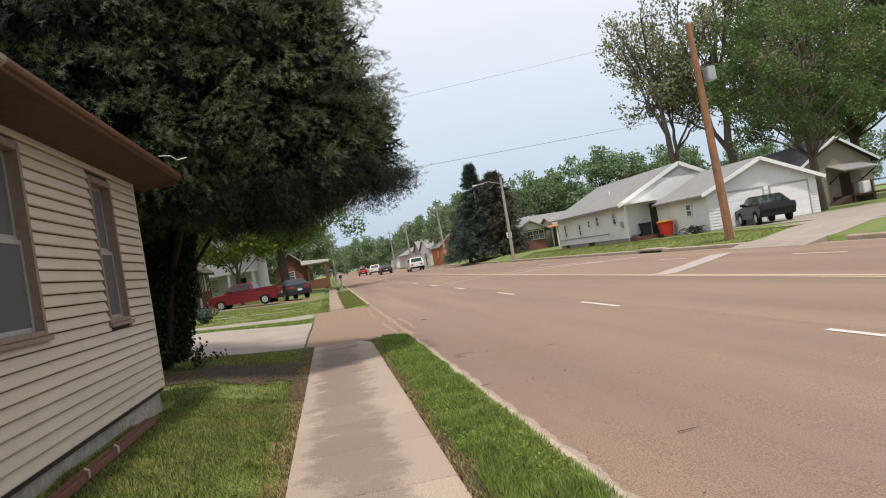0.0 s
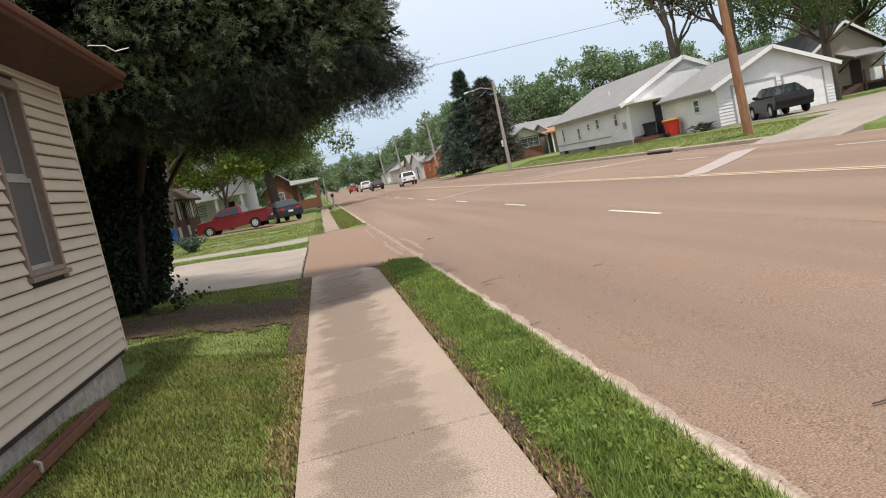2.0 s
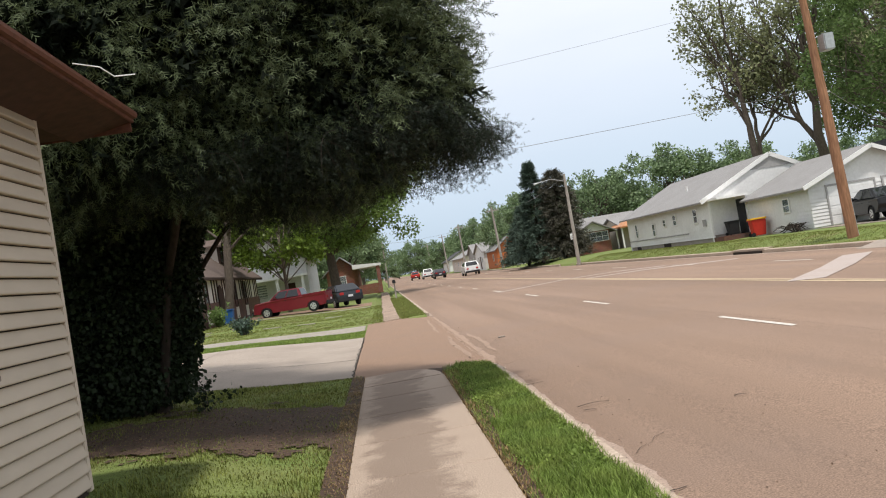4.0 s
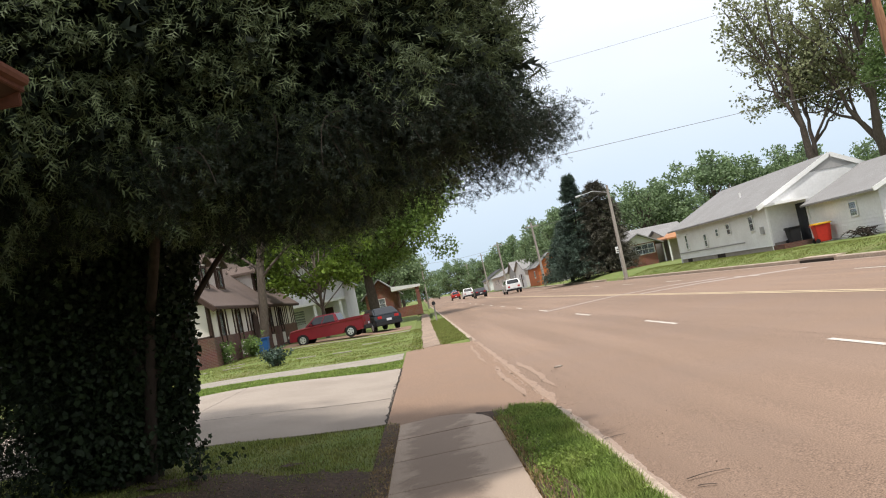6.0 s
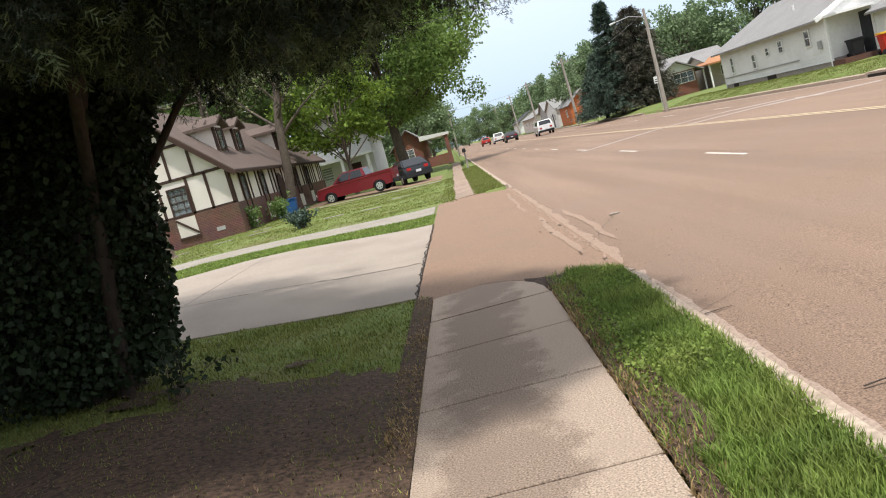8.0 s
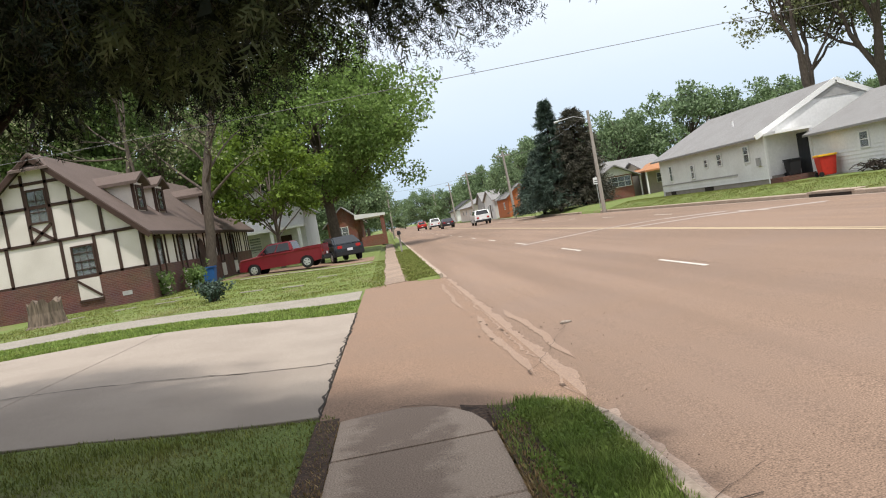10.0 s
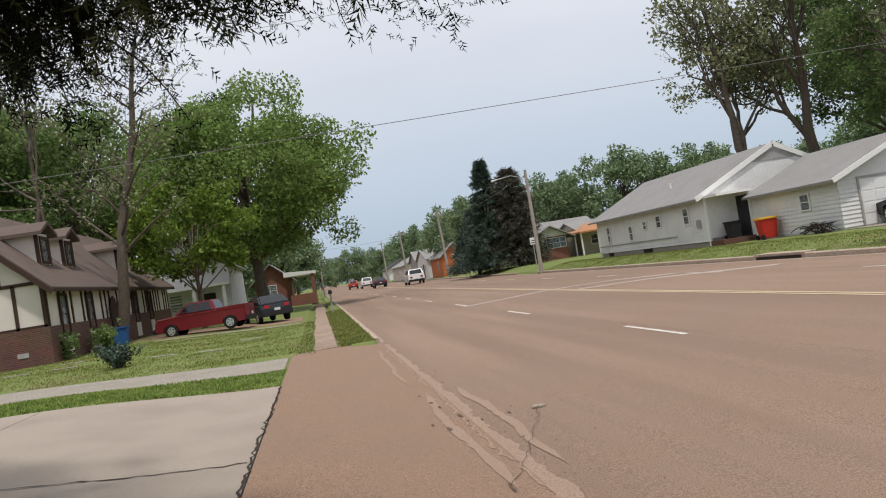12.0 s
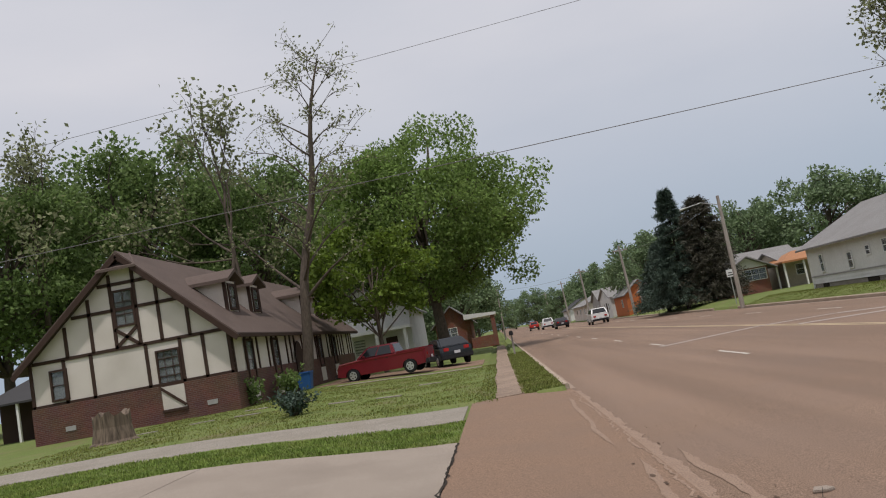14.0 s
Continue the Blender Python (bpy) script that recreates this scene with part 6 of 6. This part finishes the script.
# leaf litter under the cedar
rs = np.random.RandomState(90)
lx, ly = rs.uniform(-4.4, -0.6, 24000), rs.uniform(12.6, 19.4, 24000)
ok = np.array([rs.rand() < litter_share(a, b) for a, b in zip(lx, ly)])
lx, ly = lx[ok], ly[ok]
lp = np.stack([lx, ly, [land_z(a, b) + 0.004 for a, b in zip(lx, ly)]], 1)
litter = mesh_object("leaf_litter", leaf_cloud("leaf_litter", lp + rs.normal(size=lp.shape) * [0, 0, 0.005], 0.024, rs, aspect=2.4), leaf_material("dry_leaf_litter", (0.17, 0.11, 0.07), 0.7, 0.05))
tagged(litter, "dry red-brown leaf litter on bare earth", "leaf litter", kind="stuff")
s = Shape()
for i in range(80):
    for j in range(122):
        x, y = -4.6 + i * 0.05, 12.8 + j * 0.058
        if litter_share(x + 0.025, y + 0.03) + 0.12 * noise.noise(Vector((x * 9, y * 9, 2.0))) > 0.5:
            s.face(*[(a, b, land_z(a, b) + 0.011) for a, b in ((x, y), (x + 0.05, y), (x + 0.05, y + 0.058), (x, y + 0.058))])
bare_earth = part("bare_earth", s, M_MULCH, weld=True)
tagged(bare_earth, "bare brown earth under the cedar", "ground", kind="structure")
s = Shape()
for j in range(110):
    y = 5.5 + j * 0.125
    w0 = 0.17 + 0.07 * noise.noise(Vector((y * 1.5, 2.0, 0)))
    w1 = 0.17 + 0.07 * noise.noise(Vector(((y + 0.125) * 1.5, 2.0, 0)))
    k0, k1 = [1.35 if q > 14.5 else 0.6 for q in (y, y + 0.125)]
    s.face((0.615, y, 0.004), (0.61 + w0 * k0, y, 0.012), (0.61 + w1 * k1, y + 0.125, 0.012), (0.615, y + 0.125, 0.004))
s.face((0.30, 18.6, -0.012), (0.72, 18.6, -0.012), (0.80, 19.3, -0.012), (0.55, 19.5, -0.012), (0.10, 19.95, -0.012))
edge_earth = part("verge_earth", s, M_MULCH, weld=True)
tagged(edge_earth, "bare brown earth along the sidewalk edge", "ground", kind="structure")


def weed(name, label, x, y, n_, h, seed, mat):
    rs_ = np.random.RandomState(seed)
    root = thing(name, (x, y, land_z(x, y)), label, "plant")
    s, tips = Shape(), []
    for i in range(n_):
        b = (rs_.normal(0, h * 0.35), rs_.normal(0, h * 0.35), h * rs_.uniform(0.5, 1.0))
        pts = limb(s, (rs_.normal(0, 0.04), rs_.normal(0, 0.04), -0.03), b, 0.006, 0.002, rs_, 3, 0.1, 4)
        tips += pts[1:]
    part("stem", s, M_BARK, root)["kind"] = "stuff"
    pts = np.concatenate([np.array(t) + rs_.normal(size=(7, 3)) * h * 0.09 for t in tips])
    mesh_object("leaf_tuft", leaf_cloud("leaf_tuft", pts, h * 0.17, rs_, aspect=1.5), mat, root)["kind"] = "stuff"
    return root


weed("sapling", "small leafy sapling in the shaded lawn", -2.55, 17.3, 7, 0.42, 101, L_IVY)
weed("yard_shrub", "low spiky shrub standing in the yard grass", -5.65, 38.2, 60, 0.62, 102, L_SPRUCE)
weed("yard_shrub_low", "low green shrub before the brick wall", -10.0, 47.6, 22, 1.0, 103, L_OAK)
weed("wall_shrub", "dark shrub against the brick wall", -9.2, 50.8, 22, 1.1, 104, L_OAK)

# tree stump in the yard
st = thing("tree_stump", (-11.3, 39.3, land_z(-11.3, 39.3)), "weathered grey tree stump with split jagged top", "tree stump")
rs = np.random.RandomState(7)
s, n_ = Shape(), 26
rings = [(0.0, 0.68), (0.12, 0.55), (0.5, 0.48), (0.85, 0.48)]
for z, r in rings:
    for j in range(n_):
        a = 2 * math.pi * j / n_
        rr = r * (1 + 0.10 * math.sin(5 * a + 1) + 0.06 * math.sin(11 * a))
        s.v.append((rr * math.cos(a), rr * math.sin(a), z - 0.05 + (0.05 * math.sin(3 * a) + rs.uniform(-0.08, 0.1) if z > 0.8 else 0)))
for i in range(3):
    for j in range(n_):
        a, b = i * n_ + j, i * n_ + (j + 1) % n_
        s.f.append((a, b, b + n_, a + n_))
s.v.append((0, 0, 0.62))
for j in range(n_):
    s.f.append((3 * n_ + j, 3 * n_ + (j + 1) % n_, 4 * n_))
part("stump", s, M_STUMP, st)


# ---- poles, wires, signs ----
def utility_pole(name, label, x, y, h, mat, r=0.15, lean=(0, 0), z=None):
    z = land_z(x, y) if z is None else z
    p = thing(name, (x, y, z), label, "utility pole")
    part("post", Shape().tube([(0, 0, -0.4), (lean[0] * 0.5, lean[1] * 0.5, h * 0.5), (lean[0], lean[1], h)], [r * 1.15, r, r * 0.72], 12), mat, p, smooth=False)
    return p


bp_ = utility_pole("utility_pole", "tall reddish-brown wooden utility pole", 16.85, 33.75, 9.4, M_POLE_B, 0.17, (-0.1, 0.35))
part("transformer_box", Shape().box(0.12, 0.5, -0.2, 0.25, 6.8, 7.4), M_METAL, bp_, "pale metal service box", bevel=0.03)
part("bracket", Shape().tube([(-0.1, 0.25, 5.3), (0.25, 0.25, 5.35)], [0.03, 0.03], 6), M_METAL, bp_)
part("conduit", Shape().tube([(0.17, -0.05, 0.0), (0.14, 0.1, 3.0), (0.1, 0.2, 5.2)], [0.025] * 3, 6), M_METAL, bp_)
fp = utility_pole("street_lamp_pole", "grey wooden pole carrying a street lamp arm", 15.75, 68.4, 7.0, M_POLE_G, 0.13, (0, 0.0), 0.35)
part("lamp_arm", Shape().tube([(0, 0, 6.4), (-1.1, 0.1, 6.75), (-2.2, 0.2, 6.6)], [0.022] * 3, 6), M_METAL, fp)
part("lamp_head", Shape().tube([(-2.1, 0.2, 6.62), (-2.5, 0.22, 6.54)], [0.05, 0.09], 8), M_METAL, fp, "street lamp head, unlit")
for x, y, h in ((16.6, 112, 8.4), (15.6, 148, 8.6), (16.0, 190, 9.0), (15.5, 240, 9.0)):
    q = utility_pole("far_utility_pole", "grey wooden utility pole down the street", x, y, h, M_POLE_G, 0.16, (-0.3, 0), 0.2)
    tagged(q, group="poles along the street")
    part("crossarm", Shape().box(-1.1, 0.6, -0.06, 0.06, h - 0.6, h - 0.45), M_POLE_G, q)
lp_ = utility_pole("yard_pole", "slim grey pole on the verge", 0.9, 118, 6.5, M_POLE_G, 0.1, (0, 0), 0.0)


def wire(name, label, a, b, sag, r=0.012):
    w = thing(name, a, label, "wire")
    pts = []
    for i in range(25):
        t = i / 24
        pts.append(tuple((Vector(b) - Vector(a)) * t - Vector((0, 0, 4 * sag * t * (1 - t)))))
    part("strand", Shape().tube(pts, [r] * 25, 5), M_WIRE, w)
    return w


wire("service_wire", "thin grey overhead wire crossing the street", (16.8, 34.0, 5.68), (-30, 28.2, 3.5), 0.12, 0.008)
wire("upper_wire", "thin pale upper wire crossing the street", (16.75, 34.1, 9.4), (-30, 28.2, 4.5), 0.4, 0.0045)
utility_pole("yard_service_pole", "short grey service pole in the side yard", -30, 28.2, 4.6, M_POLE_G, 0.12)
wire("house_wire", "service wire from the pole towards the back house", (16.8, 33.9, 5.7), (36.4, 56.0, 5.0), 0.15)
wire("street_wire", "wire strung along the far poles", (15.3, 68.4, 6.9), (16.3, 112, 8.2), 0.8)
wire("street_wire", "wire strung along the far poles", (16.3, 112, 8.2), (15.3, 148, 8.3), 0.8)
wire("cross_wire", "wire crossing the street far ahead", (16.3, 112, 7.0), (0.9, 118, 6.3), 0.6)
sg = thing("road_sign", (15.2, 63.6, 0.0), "small square white road sign on a thin post", "sign")
sg.matrix_world = pose(16.8, 73.0, 0.12)
part("post", Shape().box(-0.03, 0.03, -0.02, 0.02, -0.1, 2.55), M_METAL, sg)
part("sign_face", Shape().box(-0.24, 0.24, -0.05, -0.022, 1.95, 2.48), M_SIGN, sg, bevel=0.008)
part("bar", Shape().box(-0.18, 0.18, -0.056, -0.05, 2.05, 2.12).box(-0.14, 0.14, -0.056, -0.05, 2.22, 2.28), M_PLASTIC, sg, "dark bar of unreadable writing")
mb = thing("mailbox", (0.75, 60.0, 0.0), "black mailbox on a leaning wooden post", "mailbox")
part("post", Shape().box(-0.05, 0.05, -0.05, 0.05, -0.1, 1.05), M_POLE_G, mb)
part("box", Shape().prism([(-0.11, 1.05), (0.11, 1.05), (0.11, 1.2), (0.07, 1.28), (-0.07, 1.28), (-0.11, 1.2)], -0.25, 0.25), M_PLASTIC, mb, bevel=0.006)


def wheeled_bin(name, label, x, y, turn, body, lid, z=None):
    b = thing(name, (x, y, land_z(x, y) if z is None else z), label, "bin", turn)
    s = Shape()
    k0 = len(s.v)
    s.v += [(sx * w, sy * w * 1.1, z_) for z_, w in ((0.05, 0.30), (0.98, 0.38)) for sx, sy in ((-1, -1), (1, -1), (1, 1), (-1, 1))]
    s.f += [(3, 2, 1, 0), (4, 5, 6, 7), (0, 1, 5, 4), (1, 2, 6, 5), (2, 3, 7, 6), (3, 0, 4, 7)]
    part("body", s, body, b, bevel=0.03)
    part("lid", Shape().box(-0.42, 0.42, -0.46, 0.46, 0.98, 1.08), lid, b, bevel=0.03)
    for sx in (-1, 1):
        part("wheel", Shape().tube([(sx * 0.26, 0.38, 0.12), (sx * 0.34, 0.38, 0.12)], [0.12, 0.12], 12), M_TYRE, b)
    part("grip", Shape().tube([(-0.3, 0.5, 0.95), (0.3, 0.5, 0.95)], [0.02, 0.02], 6), body, b)
    return b


wheeled_bin("red_bin", "red wheeled rubbish bin with a yellow lid", 20.3, 47.4, 80, M_BIN_R, M_BIN_Y).scale = (0.92, 0.92, 0.92)
wheeled_bin("blue_bin", "blue wheeled bin by the tudor doorway", -9.2, 53.6, 90, M_BIN_B, M_BIN_B).scale = (0.8, 0.8, 0.8)
wheeled_bin("black_bin", "black wheeled bin on the porch", 20.1, 49.9, 90, M_PLASTIC, M_PLASTIC, 0.62).scale = (0.75, 0.75, 0.75)
brush = thing("brush_pile", (20.3, 43.9, land_z(20.3, 43.9)), "heap of cut dead branches by the garage", "brush pile")
rs = np.random.RandomState(17)
s = Shape()
for i in range(60):
    a = rs.uniform(0, 6.28)
    c = np.array((rs.normal(0, 0.15), rs.normal(0, 0.4), rs.uniform(0.03, 0.35)))
    d = np.array((math.cos(a) * 0.4, math.sin(a) * 0.8, rs.uniform(-0.1, 0.3)))
    p0, p1 = c - d * 0.6, c + d * 0.6
    p0[2], p1[2] = max(p0[2], 0.01), max(p1[2], 0.02)
    limb(s, p0, p1, 0.025, 0.008, rs, 2, 0.08, 4)
part("branches", s, M_BARK_D, brush)


# ---- vehicles ----
def arch_profile(length, z0, tops, wheels, r):
    """Side outline of a car body, wheel arches cut out; y runs to the front."""
    pts = [(-length / 2, z0 + 0.12)]
    for wy in wheels:
        for i in range(9):
            a = math.pi * (1 - i / 8)
            pts.append((wy + r * math.cos(a), max(z0, 0.34 + r * math.sin(a))))
    pts.append((length / 2, z0 + 0.12))
    return pts + tops[::-1]


def vehicle(name, label, kind_, length, width, x, y, z, turn, coat, wheel_r=0.34, wheels=(-1.35, 1.35)):
    v = thing(name, (x, y, z), label, kind_[0], turn)
    half = width / 2
    tops, cab, roof_z = kind_[1], kind_[2], kind_[3]
    outline = arch_profile(length, 0.28, tops, wheels, wheel_r + 0.07)
    body, n_ = Shape(), len(outline)
    # slices across the car: shoulders fall and the ends draw in towards the sides
    slices = ((-0.97, 0.12, 0.94), (-1.0, 0.05, 0.965), (-0.90, 0.015, 0.985), (-0.5, 0.0, 1.0), (0.5, 0.0, 1.0), (0.90, 0.015, 0.985), (1.0, 0.05, 0.965), (0.97, 0.12, 0.94))
    for u, drop, draw in slices:
        body.v += [(u * half, y_ * (draw if abs(y_) > length * 0.4 else 1.0), z_ - drop * max(0.0, z_ - 0.62) / 0.4) for y_, z_ in outline]
    for k_ in range(len(slices) - 1):
        body.f += [(k_ * n_ + i, k_ * n_ + (i + 1) % n_, (k_ + 1) * n_ + (i + 1) % n_, (k_ + 1) * n_ + i) for i in range(n_)]
    body.f += [tuple(range(n_)), tuple(range(len(slices) * n_ - 1, (len(slices) - 1) * n_ - 1, -1))]
    part("body", body, coat, v, bevel=0.018)
    # cabin: lower outline to narrower roof
    (yb0, yb1), (yt0, yt1), zb = cab
    w0, w1 = half * 0.95, half * 0.76
    s = Shape()
    s.v = [(-w0, yb0, zb), (w0, yb0, zb), (w0, yb1, zb), (-w0, yb1, zb), (-w1, yt0, roof_z), (w1, yt0, roof_z), (w1, yt1, roof_z), (-w1, yt1, roof_z)]
    s.f = [(3, 2, 1, 0), (4, 5, 6, 7), (0, 1, 5, 4), (1, 2, 6, 5), (2, 3, 7, 6), (3, 0, 4, 7)]
    cabin = part("cabin", s, coat, v, bevel=0.07)
    V = [Vector(p) for p in s.v]

    def panel(nm, a, b, c, d, m0, m1, n0, n1, lift):
        n_ = (b - a).cross(d - a).normalized() * lift
        def q(u, w):
            return a.lerp(b, u).lerp(d.lerp(c, u), w) + n_
        pts = [q(m0, n0), q(m1, n0), q(m1, n1), q(m0, n1)]
        sh = Shape()
        inner = [p - n_ * 1.4 for p in pts]
        k0 = 0
        sh.v = [tuple(p) for p in inner + pts]
        sh.f = [(3, 2, 1, 0), (4, 5, 6, 7), (0, 1, 5, 4), (1, 2, 6, 5), (2, 3, 7, 6), (3, 0, 4, 7)]
        part(nm, sh, M_CARGLASS, cabin)

    panel("rear_window", V[0], V[1], V[5], V[4], 0.08, 0.92, 0.14, 0.88, 0.012)
    panel("windscreen", V[2], V[3], V[7], V[6], 0.08, 0.92, 0.1, 0.9, 0.012)
    for a, b, c, d in ((1, 2, 6, 5), (3, 0, 4, 7)):
        panel("side_window", V[a], V[b], V[c], V[d], 0.09, 0.48, 0.14, 0.86, 0.012)
        panel("side_window", V[a], V[b], V[c], V[d], 0.52, 0.91, 0.14, 0.86, 0.012)
    for wy in wheels:
        for sx in (-1, 1):
            xo = sx * (half - 0.01)
            xi = sx * (half - 0.23)
            w = part("wheel", Shape().tube([(xi, wy, wheel_r), (xi + sx * 0.04, wy, wheel_r), (xo - sx * 0.03, wy, wheel_r), (xo, wy, wheel_r)], [wheel_r * 0.92, wheel_r, wheel_r, wheel_r * 0.9], 20), M_TYRE, v)
            rim = Shape().tube([(xo - sx * 0.02, wy, wheel_r), (xo + sx * 0.006, wy, wheel_r)], [wheel_r * 0.64, wheel_r * 0.6], 16)
            part("rim", rim, M_RIM, w)
            for k_ in range(5):
                a = 2 * math.pi * k_ / 5
                part("spoke_gap", Shape().tube([(xo, wy + math.cos(a) * wheel_r * 0.38, wheel_r + math.sin(a) * wheel_r * 0.38), (xo + sx * 0.010, wy + math.cos(a) * wheel_r * 0.38, wheel_r + math.sin(a) * wheel_r * 0.38)], [wheel_r * 0.11] * 2, 6), M_TYRE, w)
    L_ = length / 2
    for sx in (-1, 1):
        part("tail_lamp", Shape().box(sx * half * 0.62 - 0.14, sx * half * 0.62 + 0.14, -L_ - 0.015, -L_ + 0.1, 0.78, 0.95), M_LAMP_R, v, bevel=0.02)
        part("head_lamp", Shape().box(sx * half * 0.68 - 0.16, sx * half * 0.68 + 0.16, L_ - 0.12, L_ + 0.012, 0.66, 0.80), M_LAMP_W, v, bevel=0.02)
        part("mirror", Shape().box(sx * (half + 0.02) - 0.09, sx * (half + 0.02) + 0.09, yb1 - 0.62, yb1 - 0.5, zb + 0.04, zb + 0.18), coat, v, bevel=0.03)
    part("rear_bumper", Shape().box(-half * 0.97, half * 0.97, -L_ - 0.08, -L_ + 0.1, 0.36, 0.60), M_PLASTIC, v, bevel=0.04)
    part("front_bumper", Shape().box(-half * 0.97, half * 0.97, L_ - 0.1, L_ + 0.08, 0.34, 0.58), M_PLASTIC, v, bevel=0.04)
    part("number_plate", Shape().box(-0.16, 0.16, -L_ - 0.095, -L_ - 0.081, 0.62, 0.76), M_PLATE, v)
    for sx in (-1, 1):
        for yy in (yb0 * 0.5 + yb1 * 0.5, yb0 * 0.78 + yb1 * 0.22):
            part("door_handle", Shape().box(sx * half * 0.965 - 0.012, sx * half * 0.965 + 0.018, yy - 0.08, yy + 0.08, zb - 0.14, zb - 0.10), M_PLASTIC, v)
    return v


COMPACT = ("car", [(-2.15, 0.74), (-2.1, 0.98), (-1.6, 1.02), (1.1, 0.98), (1.95, 0.84), (2.15, 0.64)], ((-2.02, 1.25), (-1.25, 0.3), 0.98), 1.46)
SEDAN = ("car", [(-2.4, 0.72), (-2.35, 0.98), (-1.5, 1.02), (1.0, 0.98), (2.2, 0.84), (2.4, 0.66)], ((-1.95, 1.15), (-1.0, 0.25), 0.97), 1.46)
HATCH = ("car", [(-2.3, 0.8), (-2.28, 1.06), (1.1, 1.04), (2.15, 0.9), (2.3, 0.68)], ((-2.22, 1.25), (-1.7, 0.35), 1.03), 1.58)
SUVK = ("car", [(-2.5, 0.85), (-2.48, 1.16), (1.2, 1.14), (2.3, 1.02), (2.5, 0.75)], ((-2.44, 1.4), (-2.0, 0.45), 1.13), 1.78)
PICK = ("pickup truck", [(-2.7, 0.72), (-2.7, 1.18), (-1.0, 1.18), (1.35, 1.16), (2.5, 1.08), (2.65, 0.8)], ((-0.95, 1.45), (-0.75, 0.65), 1.14), 1.74)
truck = vehicle("red_pickup_truck", "dark red crew-cab pickup parked on the yard drive", PICK, 5.35, 1.85, -5.6, 55.4, land_z(-5.6, 55.4) + 0.012, 79, paint("dark_red_paint", (0.17, 0.012, 0.02)), 0.37, (-1.68, 1.68))
part("bed", Shape().box(-0.78, 0.78, -2.62, -1.02, 1.181, 1.19), M_PLASTIC, truck, "black truck bed")
rail_paint = paint("dark_red_rail_paint", (0.17, 0.012, 0.02))
for sx in (-0.9, 0.8):
    part("bed_rail", Shape().box(sx, sx + 0.1, -2.66, -1.0, 1.15, 1.24), rail_paint, truck)
truck.scale = (0.87, 0.87, 0.90)
vehicle("dark_hatchback", "dark grey car parked behind the pickup", COMPACT, 4.3, 1.75, -2.9, 59.2, land_z(-2.9, 59.2) + 0.012, 20, paint("dark_grey_paint", (0.018, 0.022, 0.028)), 0.33, (-1.3, 1.35))
vehicle("black_sedan", "black sedan parked before the garage", SEDAN, 4.3, 1.78, 22.75, 40.7, 0.40, -14, paint("black_car_paint", (0.007, 0.007, 0.008), 0.1), 0.33, (-1.35, 1.38))
vehicle("white_suv", "white crossover driving away along the far lane", SUVK, 5.1, 1.98, 11.6, 108.0, road_z(11.6) + 0.01, 0, paint("white_car_paint", (0.78, 0.78, 0.77)), 0.37, (-1.5, 1.5))
vehicle("old_dark_sedan", "old dark saloon driving away with a pale roof", SEDAN, 4.9, 1.85, 9.0, 128.0, road_z(9.0) + 0.01, 0, paint("maroon_dark_paint", (0.04, 0.02, 0.025)), 0.33, (-1.4, 1.4))
vehicle("white_van_pickup", "white pickup driving away in the distance", SUVK, 5.1, 1.95, 8.5, 150.0, road_z(8.5) + 0.01, 0, paint("white_far_paint", (0.75, 0.75, 0.74)), 0.37, (-1.5, 1.5))
vehicle("red_far_car", "small red car far down the street", HATCH, 4.4, 1.75, 6.9, 165.0, road_z(6.9) + 0.01, 0, paint("red_far_paint", (0.5, 0.03, 0.02)), 0.33, (-1.3, 1.3))

# ---- litter on the road ----
rs = np.random.RandomState(23)
for i, (x, y, l_) in enumerate(((1.85, 15.0, 0.34), (1.62, 16.9, 0.22), (1.75, 14.8, 0.12), (2.4, 8.4, 0.18), (1.55, 12.0, 0.15), (3.0, 14.1, 0.12))):
    tg = thing("fallen_twig", (x, y, road_z(x) + 0.008), "thin dark twig fallen on the road", "twig", group="twigs on the road")
    s = Shape()
    limb(s, (-l_ / 2, 0, 0.0), (l_ / 2, rs.normal(0, 0.05), 0.0), 0.009, 0.005, rs, 4, 0.06, 5)
    s.v = [(a, b, max(0.0, c * 0.3 + 0.004)) for a, b, c in s.v]
    part("stick", s, M_BARK_D, tg)
ch_ = thing("concrete_chip", (2.19, 23.3, road_z(2.19)), "pale broken concrete chip on the road", "rubble")
part("chip", Shape().prism([(-0.08, -0.04), (0.02, -0.07), (0.09, -0.03), (0.06, 0.05), (-0.03, 0.07)], 0.0, 0.022, "z"), M_DRIVE, ch_, bevel=0.006)
gr = rs.uniform(size=(900, 3))
gp = np.stack([1.5 + gr[:, 0] ** 2 * 1.6, 6 + gr[:, 1] * 22, np.zeros(900)], 1)
gp[:, 2] = [road_z(a) + 0.004 for a in gp[:, 0]]
grit = mesh_object("road_grit", leaf_cloud("road_grit", gp, 0.014, rs, aspect=1.1), M_GUTTER)
tagged(grit, "scattered pale grit along the gutter", "grit", kind="stuff")
